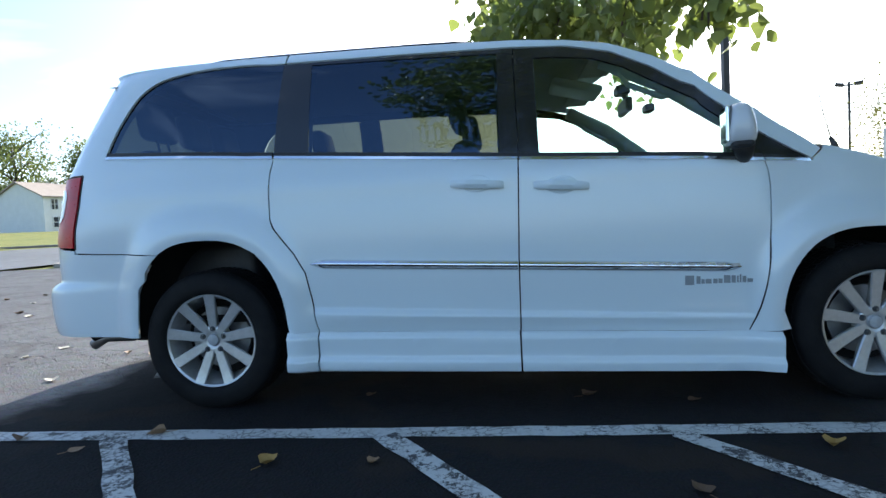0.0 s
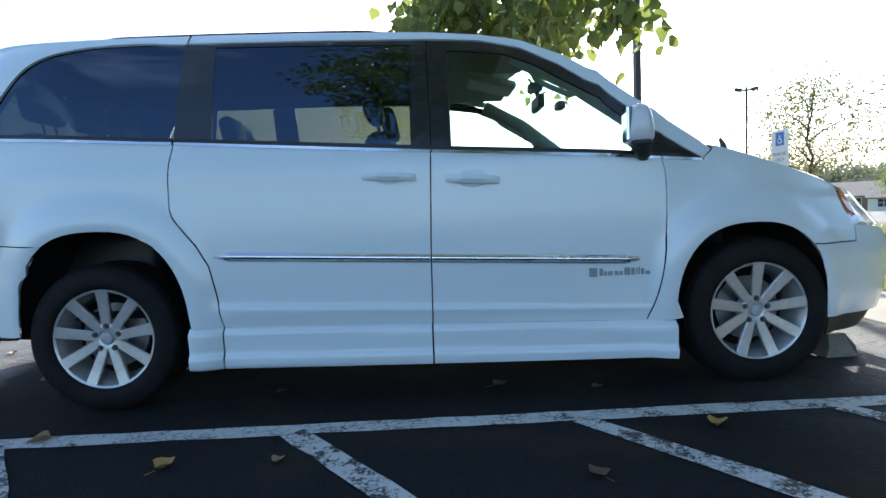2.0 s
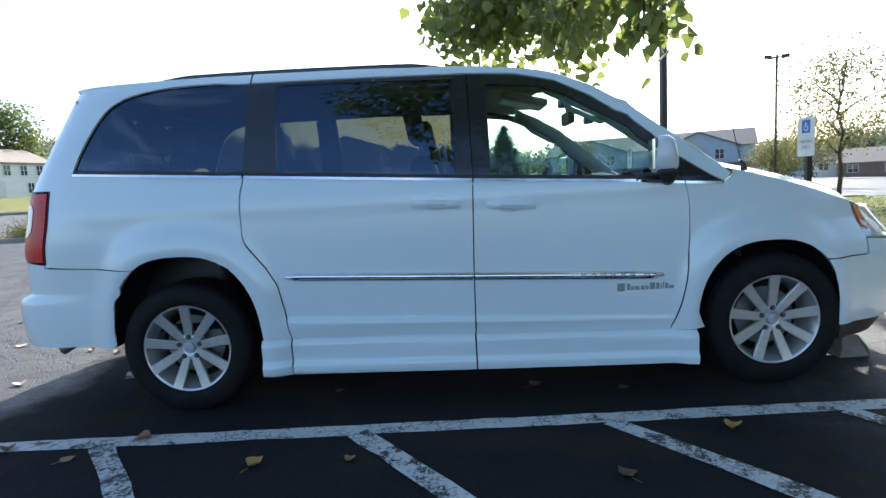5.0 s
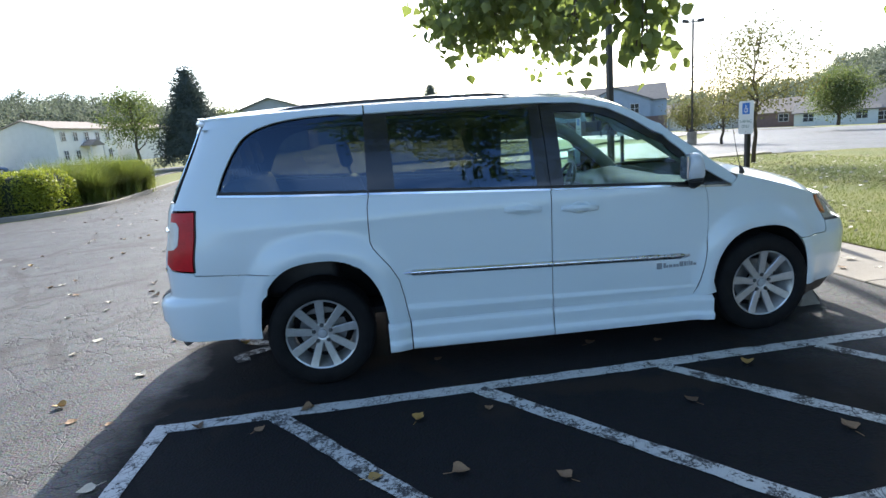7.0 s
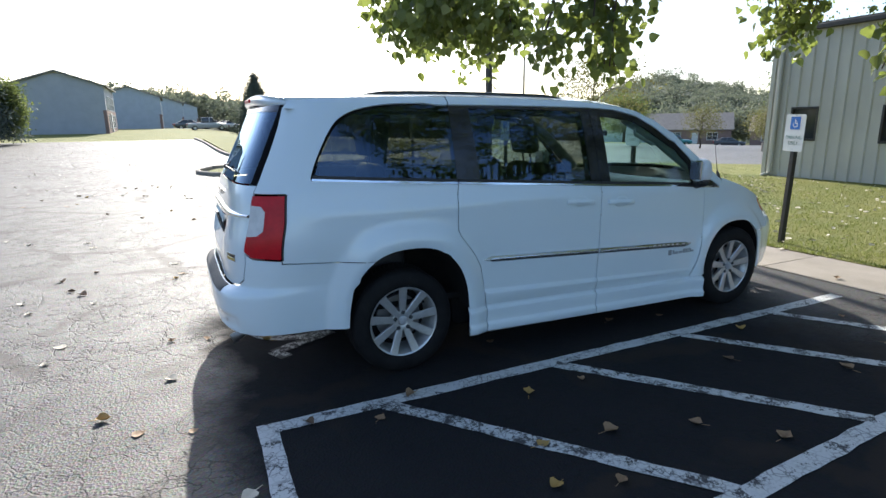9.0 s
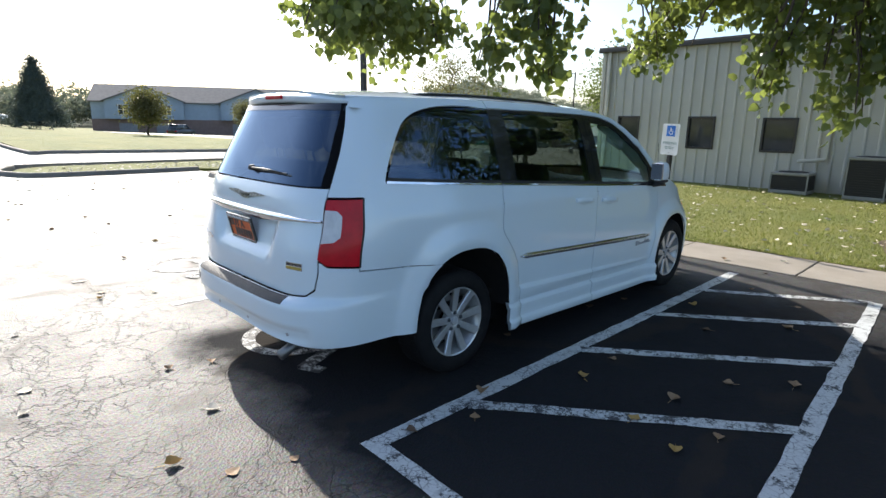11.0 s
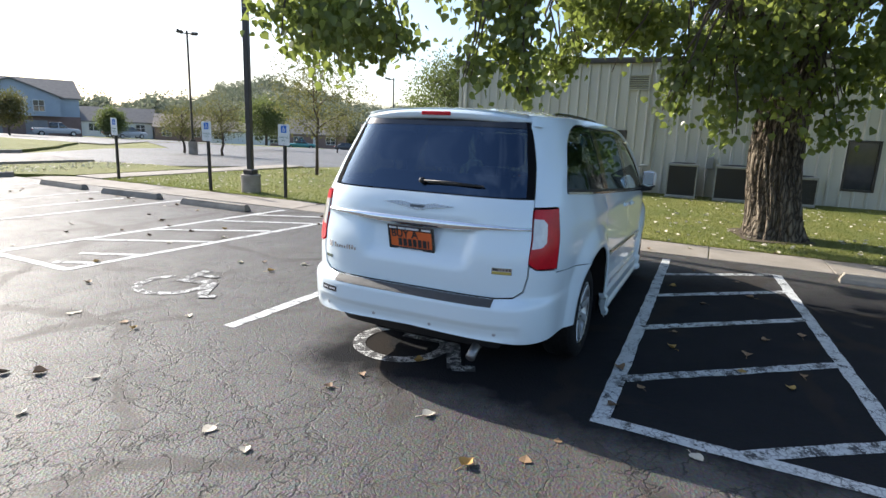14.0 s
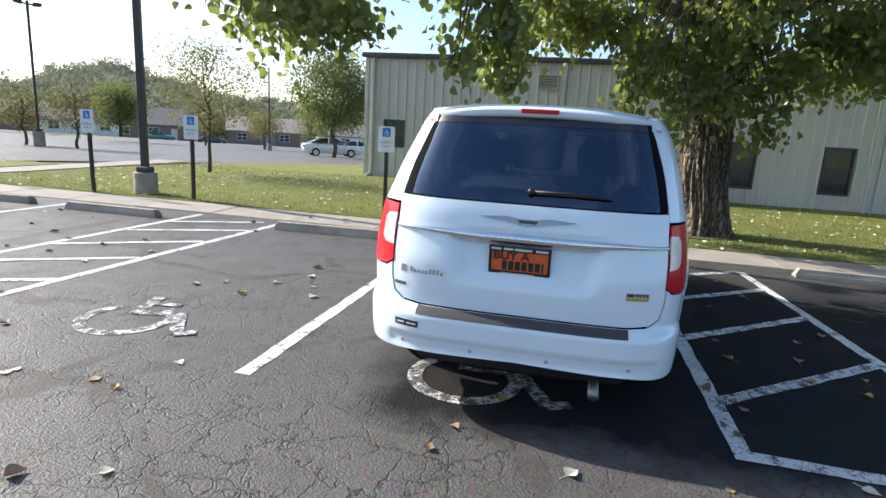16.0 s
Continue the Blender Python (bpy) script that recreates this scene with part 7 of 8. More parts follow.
def fountain_grass(cx, cy, n, h, label):
    """A clump of arching ornamental grass."""
    rr = np.random.default_rng(int(cy * 7))
    ob = thing("ornamental_grass", (cx, cy, 0.05), label, "grass", "ornamental grasses")
    a, lean, hh = rr.uniform(0, 6.283, n), rr.uniform(0.15, 1.25, n), h * rr.uniform(0.7, 1.15, n)
    root = rr.normal(size=(n, 2)) * 0.22
    vs = []
    for t in (0.0, 0.35, 0.7, 1.0):
        out = lean * hh * (t ** 1.8) * 0.85
        up = hh * (t - 0.42 * lean * t ** 2.6)
        w = 0.016 * (1 - t * 0.9)
        c2, s2 = np.cos(a), np.sin(a)
        vs.append((root[:, 0] + c2 * out - s2 * w, root[:, 1] + s2 * out + c2 * w, up))
        vs.append((root[:, 0] + c2 * out + s2 * w, root[:, 1] + s2 * out - c2 * w, up))
    v2 = np.stack([np.stack(k, 1) for k in vs], 1).reshape(-1, 3)
    quads = np.array([(0, 1, 3, 2), (2, 3, 5, 4), (4, 5, 7, 6)])
    f2 = (np.arange(n)[:, None, None] * 8 + quads[None]).reshape(-1, 4)
    link_mesh("blades", mesh_from("blades", v2, f2), LEAF_GRASS, ob)


for cx, cy, h in ((-11.2, 18.6, 1.75), (-10.9, 20.0, 1.85), (-11.0, 21.2, 1.75), (-12.3, 19.4, 1.8), (-12.2, 20.8, 1.75), (-10.6, 19.2, 1.5), (-10.15, 20.6, 1.75), (-10.1, 21.9, 1.7), (-10.3, 18.2, 1.5)):
    fountain_grass(cx, cy, 1900, h, "tall arching ornamental grass in the hedge bed")
tagged(sheet("hedge_bed", [(-14.3, 15.0), (-13.5, 14.15), (-12.0, 14.05), (-10.5, 14.8), (-9.65, 16.1), (-9.45, 18), (-9.75, 22), (-10.5, 36), (-13.0, 36), (-13.6, 24), (-14.4, 17)], LAWN, 0.05), "planted bed of grass and mulch behind the kerb", "flower bed", kind="structure")
tagged(sheet("side_lot", [(-60, 10), (-30, 11.5), (-15.0, 12.5), (-15.0, 17), (-14.1, 24), (-13.4, 38), (-30, 38), (-42, 31), (-60, 22)], ASPHALT_FAR, 0.035), "asphalt car park beyond the hedge bed", "car park", kind="structure")
tagged(sheet("mulch", [(-14.0, 15.1), (-13.4, 14.4), (-12.0, 14.3), (-10.7, 15.0), (-9.95, 16.2), (-9.8, 18), (-10.1, 24), (-13.3, 24), (-14.1, 17)], SOIL, 0.075), "dark bark mulch under the hedges", "mulch", kind="structure")
# low flowering plants in front of the hedge
for i, (x, y) in enumerate(((-12.9, 14.7), (-12.3, 14.6), (-11.8, 14.75), (-13.4, 15.1))):
    rr = np.random.default_rng(70 + i)
    ob = thing("flower_clump", (x, y, 0.08), "low grey-green clump with pale dry flowers", "plant", "flower clumps")
    v, f = leaf_arrays(np.abs(rr.normal(size=(900, 3))) * (1, 1, 0.22) * np.sign(rr.normal(size=(900, 3)) * (1, 1, 0) + (0, 0, 1)) * (0.28, 0.28, 1), 0.07, 0.03, -0.4, i, True)
    link_mesh("leaves", mesh_from("leaves", v, f), LEAF_OLIVE, ob)


def conifer(at, h, r, seed, label):
    rr = np.random.default_rng(seed)
    ob = thing("conifer", at, label, "tree", "conifers")
    part("trunk", tube([(0, 0, -0.2), (0, 0, h * 0.5), (0.05, 0, h * 0.97)], [0.22, 0.14, 0.02], 8), TWIG, ob, "", True)
    core = lathe([(0.02, h * 0.96)] + [(r * 0.74 * (1 - t) ** 0.8, h * (0.04 + 0.92 * t)) for t in [1 - k / 16 for k in range(1, 17)]], 22, "z")
    for q in core.verts:
        q.co += noise.noise_vector(q.co * 1.1) * 0.35 * min(1, r / 3)
    part("core", core, LEAF_CONIFER_HAZE, ob, "dark inner boughs", True)
    c = []
    rows = int(h * 6)
    for k in range(rows):
        t = k / rows
        z = h * (0.04 + 0.95 * t)
        rad = r * (1 - t) ** 0.8 * rr.uniform(0.82, 1.12)
        m = max(4, int(7 * rad + 4))
        for j in range(m):
            a = 2.4 * k + 6.283 * j / m + rr.uniform(-0.25, 0.25)
            far = rr.uniform(0.85, 1.12)
            for q in (1.0, 0.8):
                c.append((math.cos(a) * rad * q * far, math.sin(a) * rad * q * far, z - 0.18 * rad * q))
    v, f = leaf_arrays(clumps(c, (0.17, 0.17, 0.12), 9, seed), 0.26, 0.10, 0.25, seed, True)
    link_mesh("needles", mesh_from("needles", v, f), LEAF_CONIFER_HAZE, ob)


conifer((-13.7, 43.6, 1.35), 7.0, 3.1, 51, "tall dark conifer behind the hedges")
conifer((8.6, 70.0, 1.0), 7.0, 2.7, 52, "dark conifer beyond the drive")


# houses
def house(name, at, turn, w, d, eave, roof_h, wall_mat, roof_mat, wins, label, overhang=0.35, brick=None, doors=(), gables=(), garage=()):
    """A gabled house; its front looks along local -y, its ridge runs along local x."""
    ob = thing(name, at, label, "house", "", turn)
    bm2 = bmesh.new()
    add_box(bm2, (-w / 2, 0, -2.5), (w / 2, d, eave))
    for sx in (-w / 2, w / 2):
        vs2 = [bm2.verts.new(p) for p in ((sx, 0, eave), (sx, d, eave), (sx, d / 2, eave + roof_h))]
        bm2.faces.new(vs2)
    part("wall", bm2, wall_mat, ob)
    bm2 = bmesh.new()
    o = overhang
    sl = roof_h / (d / 2)
    ring = [(-o, eave - o * sl), (d / 2, eave + roof_h), (d + o, eave - o * sl), (d + o, eave - o * sl + 0.16), (d / 2, eave + roof_h + 0.18), (-o, eave - o * sl + 0.16)]
    vs2 = [[bm2.verts.new((x, y, z)) for y, z in ring] for x in (-w / 2 - o, w / 2 + o)]
    for k in range(6):
        bm2.faces.new((vs2[0][k], vs2[0][(k + 1) % 6], vs2[1][(k + 1) % 6], vs2[1][k]))
    bm2.faces.new(vs2[0]), bm2.faces.new(vs2[1])
    bmesh.ops.recalc_face_normals(bm2, faces=bm2.faces)
    part("roof", bm2, roof_mat, ob)
    if brick:
        part("brick_storey", box((-w / 2 - 0.04, -0.05, -2.5), (w / 2 + 0.04, 0.3, brick[0])), brick[1], ob, "brick ground storey")
    for gx, gw, gh in gables:
        bm2 = bmesh.new()
        dep = 1.0
        vs3 = [[bm2.verts.new((gx + x, y, z)) for x, z in ((-gw / 2, (brick[0] if brick else 0)), (gw / 2, (brick[0] if brick else 0)), (gw / 2, eave), (0, eave + gh), (-gw / 2, eave))] for y in (-dep, d / 2)]
        for k in range(5):
            bm2.faces.new((vs3[0][k], vs3[0][(k + 1) % 5], vs3[1][(k + 1) % 5], vs3[1][k]))
        bm2.faces.new(vs3[0])
        bmesh.ops.recalc_face_normals(bm2, faces=bm2.faces)
        part("gable", bm2, wall_mat, ob)
        bm2 = bmesh.new()
        for s in (-1, 1):
            q = [(s * (gw / 2 + 0.4), eave - 0.4 * gh / (gw / 2)), (0, eave + gh), (0, eave + gh + 0.2), (s * (gw / 2 + 0.4), eave - 0.4 * gh / (gw / 2) + 0.2)]
            vv = [[bm2.verts.new((gx + x, y, z)) for x, z in q] for y in (-dep - 0.35, d / 2)]
            for k in range(4):
                bm2.faces.new((vv[0][k], vv[0][(k + 1) % 4], vv[1][(k + 1) % 4], vv[1][k]))
            bm2.faces.new(vv[0]), bm2.faces.new(vv[1])
        bmesh.ops.recalc_face_normals(bm2, faces=bm2.faces)
        part("gable_roof", bm2, roof_mat, ob)
    for x, z, ww, hh, y in wins:
        fr = bmesh.new()
        t = 0.09
        for lo, hi in (((x - ww / 2 - t, z + hh), (x + ww / 2 + t, z + hh + t)), ((x - ww / 2 - t, z - t), (x + ww / 2 + t, z)), ((x - ww / 2 - t, z), (x - ww / 2, z + hh)), ((x + ww / 2, z), (x + ww / 2 + t, z + hh)), ((x - 0.04, z), (x + 0.04, z + hh)), ((x - ww / 2, z + hh / 2 - 0.03), (x + ww / 2, z + hh / 2 + 0.03))):
            add_box(fr, (lo[0], y - 0.09, lo[1]), (hi[0], y + 0.02, hi[1]))
        win = part("window", fr, WHITE_TRIM, ob, "white framed window")
        part("pane", box((x - ww / 2, y - 0.05, z), (x + ww / 2, y - 0.02, z + hh)), HOUSE_GLASS, win, "dark pane")
    for x, z, ww, hh, y in doors:
        part("door", box((x - ww / 2, y - 0.08, z), (x + ww / 2, y + 0.02, z + hh)), WHITE_TRIM, ob, "white door")
    for x, z, ww, hh, y in garage:
        g = part("garage_door", box((x - ww / 2, y - 0.06, z), (x + ww / 2, y + 0.02, z + hh)), GARAGE, ob, "grey garage door")
        for k in range(3):
            part("door_panel", box((x - ww / 2 + 0.05, y - 0.08, z + 0.08 + k * hh / 3), (x + ww / 2 - 0.05, y - 0.061, z + hh / 3 - 0.04 + k * hh / 3)), GARAGE, g)
    return ob


WHITE_TRIM = plain("white_trim", (0.72, 0.72, 0.70), (0.62, 0.62, 0.60), 0.6, 3)
GARAGE = plain("grey_garage_door", (0.30, 0.29, 0.30), (0.25, 0.24, 0.25), 0.6, 3)
VINYL_WHITE = plain("cream_vinyl_siding", (0.82, 0.81, 0.77), (0.76, 0.75, 0.71), 0.7, 1.2)
# Blue siding, brick and grey shingle are lightened to paint in distance haze.
VINYL_BLUE = plain("blue_grey_siding", (0.40, 0.46, 0.53), (0.35, 0.41, 0.47), 0.7, 1.2)
VINYL_GREY = plain("grey_siding", (0.42, 0.44, 0.47), (0.37, 0.39, 0.42), 0.7, 1.2)
BRICK = plain("dull_red_brick", (0.27, 0.18, 0.155), (0.22, 0.145, 0.125), 0.85, 2, 0.3, 40)
SHINGLE_GREY = plain("grey_shingle", (0.22, 0.205, 0.19), (0.17, 0.16, 0.15), 0.9, 2, 0.4, 20)
SHINGLE_TAN = plain("tan_shingle", (0.36, 0.30, 0.25), (0.30, 0.25, 0.21), 0.9, 2, 0.4, 20)

# cream flats behind the hedges; the gable end looks at the car park
flats = house("white_flats", (-41.6, 86.5, 1.5), 79, 13, 9, 5.0, 1.3, VINYL_WHITE, SHINGLE_TAN, [(-5 + 2.4 * i, 3.3, 0.8, 1.2, 0) for i in range(5)] + [(-5 + 2.4 * i, 0.7, 0.8, 1.2, 0) for i in (0, 1, 4)], "cream two-storey flats with tan shingle roof and porch", doors=[(-0.2, 0, 1.0, 2.1, 0)])
bm = prism([(-1.7, 2.5), (1.7, 2.5), (0, 3.4)], 1.6)
bmesh.ops.translate(bm, verts=bm.verts, vec=(-0.2, -1.6, 0))
part("porch_roof", bm, SHINGLE_GREY, flats, "dark porch roof")
for x in (-1.6, 1.2):
    part("porch_post", box((x - 0.08, -1.5, -0.5), (x + 0.08, -1.34, 2.5)), WHITE_TRIM, flats)
house("white_flats", (-38.2, 104, 1.5), 79, 14, 9, 5.0, 1.3, VINYL_WHITE, SHINGLE_TAN, [(-5 + 2.4 * i, 3.3, 0.8, 1.2, 0) for i in range(5)], "cream two-storey flats with tan shingle roof")
house("white_flats", (-57.2, 70.1, 2.3), 79, 13, 9, 4.6, 2.0, VINYL_WHITE, SHINGLE_TAN, [(-5 + 2.4 * i, 2.9, 0.9, 1.3, 0) for i in range(5)] + [(-4.6, 0.5, 1.4, 1.3, 0), (3.0, 0.5, 0.9, 1.3, 0)], "cream two-storey flats with tan roof behind a lawn", doors=[(-1.2, 0, 1.0, 2.1, 0)])
bm = bmesh.new()
q = [[bm.verts.new((x + k * dx, y + k * dy, z)) for x, y, z, dx, dy in ((-44.0, 32.0, 0.45, -8, -30), (-60.0, 56.0, 2.2, -8, -30), (-82.0, 84.0, 2.6, -8, -30))] for k in (-0.9, 0, 1)]
for a, b in zip(q, q[1:]):
    for k in (0, 1):
        bm.faces.new((a[k], a[k + 1], b[k + 1], b[k]))
bmesh.ops.recalc_face_normals(bm, faces=bm.faces)
for f in bm.faces:
    if f.normal.z < 0:
        f.normal_flip()
tagged(part("lawn_bank", bm, LAWN, None, "", True), "grassy bank rising to the cream flats", "lawn", kind="structure")
# grey row down the side street, gable end on
for i, (x, y, z) in enumerate(((-7.3, 73.5, 1.15), (-2.2, 100, 1.2), (1.4, 126, 1.2), (5.0, 150, 1.2))):
    house("row_house", (x, y, z), 90, 11 if i == 0 else 13, 8.5, 4.85, 1.4, VINYL_GREY if i == 0 else VINYL_BLUE, SHINGLE_GREY, [(-3.5 + 2.3 * k, 2.5, 1.0, 1.3, 0) for k in range(4)] + [(-3.5 + 2.3 * k, 0.5, 1.0, 1.3, 0) for k in (0, 2, 3)], "grey sided two-storey row house, gable end on", brick=(2.3, BRICK), doors=[(-1.2, 0, 1.0, 2.1, -0.06)])
# blue-grey flats across the drive
ang = math.degrees(math.atan2(83.4 - 93.2, 47.3 - 24.9))
house("blue_flats", (34.0, 90.5, -1.0), ang, 32, 11, 5.3, 2.6, VINYL_BLUE, SHINGLE_GREY, [(x + dx, 3.3, 1.25, 1.45, -1.0) for x in (-8.5, 8.0) for dx in (-3.0, 3.0)], "long blue-grey two-storey flats with brick ground storey", brick=(2.6, BRICK), gables=((-8.5, 11, 2.2), (8.0, 11, 2.2)), garage=[(x + dx, -0.3, 2.6, 2.3, -0.06) for x in (-8.5, 8.0) for dx in (-2.6, 2.6)])
# bungalows beyond the second car park
house("bungalow", (63.5, 98, -1.5), -40, 12, 9, 2.6, 2.4, VINYL_WHITE, SHINGLE_GREY, [(-3.5, 0.9, 1.4, 1.2, 0), (0.5, 0.9, 1.4, 1.2, 0), (4.0, 0.9, 1.4, 1.2, 0)], "white bungalow with grey shingle roof", doors=[(2.2, 0, 1.0, 2.1, 0)])
house("bungalow", (53, 104, -1.5), -35, 12, 9, 2.6, 2.2, VINYL_BLUE, SHINGLE_TAN, [(-3.5, 0.9, 1.4, 1.2, 0), (0.5, 0.9, 1.4, 1.2, 0)], "grey bungalow with tan shingle roof")
house("bungalow", (73.5, 78, -2.2), -46, 11, 8, 2.3, 1.6, VINYL_WHITE, SHINGLE_GREY, [(-3.5, 0.9, 1.4, 1.2, 0), (3.5, 0.9, 1.4, 1.2, 0)], "white bungalow with grey roof")
house("bungalow", (81.5, 69.5, -2.6), -50, 16, 10, 2.7, 2.7, BRICK, SHINGLE_GREY, [(-5.5, 0.9, 1.6, 1.2, 0), (-1, 0.9, 1.6, 1.2, 0), (5, 0.9, 1.6, 1.2, 0)], "brick bungalow with grey shingle roof", doors=[(2.2, 0, 1.0, 2.1, 0)], garage=[])
house("bungalow", (92, 55, -2.8), -58, 14, 10, 2.6, 2.4, BRICK, SHINGLE_TAN, [(-4.5, 0.9, 1.6, 1.2, 0), (3, 0.9, 1.6, 1.2, 0)], "brick bungalow with tan shingle roof", garage=[(0, 0, 2.6, 2.2, 0)])
house("bungalow", (100, 38, -2.9), -66, 15, 10, 2.6, 2.4, VINYL_WHITE, SHINGLE_GREY, [(-4.5, 0.9, 1.6, 1.2, 0), (3, 0.9, 1.6, 1.2, 0)], "white bungalow with grey shingle roof")
house("bungalow", (70, 88, -2.0), -44, 10, 9, 2.5, 2.2, BRICK, SHINGLE_TAN, [(-3, 0.9, 1.4, 1.2, 0), (2, 0.9, 1.4, 1.2, 0)], "brick bungalow with tan roof")


# parked cars far off
CAR_GLASS = plain("car_glass", (0.02, 0.024, 0.028), (0.03, 0.034, 0.038), 0.06, 5, spec=0.8)


def parked_car(name, at, turn, paint, label, style="sedan"):
    """A car of 4.5 m along local x, built from side outlines."""
    ob = thing(name, at, label, "car", "parked cars", turn)
    if style == "pickup":
        low = [(-2.6, 0.5), (-2.6, 0.98), (-0.5, 1.02), (1.2, 1.03), (2.4, 0.93), (2.62, 0.75), (2.65, 0.42), (2.2, 0.32), (-2.4, 0.36)]
        cab = [(-0.75, 1.0), (-0.65, 1.62), (-0.3, 1.72), (0.55, 1.70), (1.25, 1.02)]
        axles = (-1.65, 1.75)
    elif style == "suv":
        low = [(-2.2, 0.5), (-2.25, 0.95), (-1.9, 1.02), (1.0, 1.05), (2.1, 0.95), (2.28, 0.75), (2.3, 0.42), (1.9, 0.32), (-1.9, 0.34)]
        cab = [(-2.15, 0.98), (-1.85, 1.60), (-1.4, 1.70), (0.35, 1.68), (1.15, 1.03)]
        axles = (-1.35, 1.4)
    else:
        low = [(-2.25, 0.45), (-2.3, 0.82), (-2.1, 0.98), (-1.3, 0.98), (1.1, 0.93), (2.0, 0.80), (2.28, 0.62), (2.3, 0.35), (1.9, 0.24), (-1.9, 0.26)]
        cab = [(-1.85, 0.95), (-1.05, 1.38), (-0.5, 1.45), (0.3, 1.42), (1.25, 0.91)]
        axles = (-1.35, 1.40)
    bm2 = prism(low, 1.76, 0.09)
    bmesh.ops.translate(bm2, verts=bm2.verts, vec=(0, -0.88, 0))
    for v2 in bm2.verts:
        if abs(v2.co.x) > 1.9:
            v2.co.y *= 0.90
    part("body", bm2, paint, ob, "", True, 40)
    bm2 = prism(cab, 1.5, 0.07)
    bmesh.ops.translate(bm2, verts=bm2.verts, vec=(0, -0.75, 0))
    for v2 in bm2.verts:
        if v2.co.z > 1.2:
            v2.co.y *= 0.88
    part("cabin", bm2, CAR_GLASS, ob, "dark glass", True, 40)
    zt = max(z for x, z in cab)
    tops = [x for x, z in cab if z > zt - 0.12]
    part("roof", box((min(tops) - 0.12, -0.62, zt - 0.05), (max(tops) + 0.10, 0.62, zt + 0.012), 0.03, None, 2), paint, ob)
    xm = (min(x for x, z in cab) + max(x for x, z in cab)) / 2
    for s in (-1, 1):
        bm2 = bmesh.new()
        add_tube(bm2, [(xm - 0.05, s * 0.765, 0.96), (xm - 0.02, s * 0.668, zt - 0.02)], 0.05, 6)
        part("pillar", bm2, paint, ob)
        part("side_mirror", box((max(x for x, z in cab) - 0.45, s * 0.92 - 0.06, 0.98), (max(x for x, z in cab) - 0.35, s * 0.92 + 0.06, 1.10), 0.02), paint, ob)
        for ax in axles:
            wh = part("wheel", lathe([(0.2, -0.10), (0.29, -0.11), (0.325, -0.07), (0.325, 0.07), (0.29, 0.11)], 24), RUBBER, ob, "black tyre", True, 40)
            wh.matrix_basis = pose(ax, s * 0.80, 0.325, 0, 0, 0)
            part("rim", lathe([(0.001, -0.085), (0.08, -0.09), (0.20, -0.10), (0.21, 0.10), (0.001, 0.09)], 20), ALLOY, wh, "alloy rim", True, 40)
    for s in (-1, 1):
        part("headlight", box((2.14, s * 0.62 - 0.16, 0.62), (2.30, s * 0.62 + 0.16, 0.76), 0.03), CLEAR_LENS, ob)
        part("tail_light", box((-2.32 if style != "pickup" else -2.62, s * 0.68 - 0.12, 0.72), (-2.15 if style != "pickup" else -2.5, s * 0.68 + 0.12, 0.86), 0.03), RED_LENS, ob)
    return ob


SILVER = car_paint("silver_car_paint", (0.45, 0.46, 0.47))
TEAL = car_paint("teal_car_paint", (0.02, 0.22, 0.22))
NIGHT = car_paint("dark_car_paint", (0.03, 0.035, 0.045))
RED_CAR = car_paint("dark_red_car_paint", (0.10, 0.02, 0.025))
parked_car("parked_sedan", (37.8, 18.3, ground_z(37.8, 18.3)), -55, WHITE_PAINT, "white sedan in the far car park")
parked_car("parked_sedan", (50.0, 21.2, ground_z(50.0, 21.2)), 108, WHITE_PAINT, "white sedan in the far car park")
parked_car("parked_suv", (54.6, 21.6, ground_z(54.6, 21.6)), 108, NIGHT, "dark car in the far car park", "suv")
parked_car("parked_sedan", (57.5, 26.5, ground_z(57.5, 26.5)), 118, SILVER, "silver sedan in the far car park")
parked_car("parked_pickup", (73.2, 63.4, -2.35), -45, TEAL, "teal pickup on the far street", "pickup")
parked_car("parked_sedan", (78.0, 57.0, -2.5), -50, NIGHT, "dark sedan on the far street")
parked_car("parked_pickup", (3.4, 80.6, 1.1), 3, SILVER, "silver pickup by the row houses", "pickup")
parked_car("parked_sedan", (1.5, 92.0, 1.2), 8, NIGHT, "dark sedan by the row houses")
parked_car("parked_sedan", (6.0, 104.0, 1.2), 8, RED_CAR, "dark red sedan by the row houses")
parked_car("parked_sedan", (9.0, 116.0, 1.2), 8, SILVER, "silver sedan by the row houses")
parked_car("parked_suv", (27.0, 81.5, -0.75), ang + 60, NIGHT, "dark sport utility by the blue flats", "suv")
parked_car("parked_pickup", (40.2, 75.6, -0.85), ang, SILVER, "silver pickup before the blue flats", "pickup")
parked_car("parked_suv", (52.0, 78.0, -1.2), ang + 10, SILVER, "silver car by the drive", "suv")
parked_car("parked_suv", (57.0, 88.0, -1.4), ang, NIGHT, "dark car by the bungalows", "suv")
parked_car("parked_sedan", (-44.0, 66.0, 1.0), 60, car_paint("blue_car_paint", (0.03, 0.09, 0.22)), "blue sedan by the cream flats")


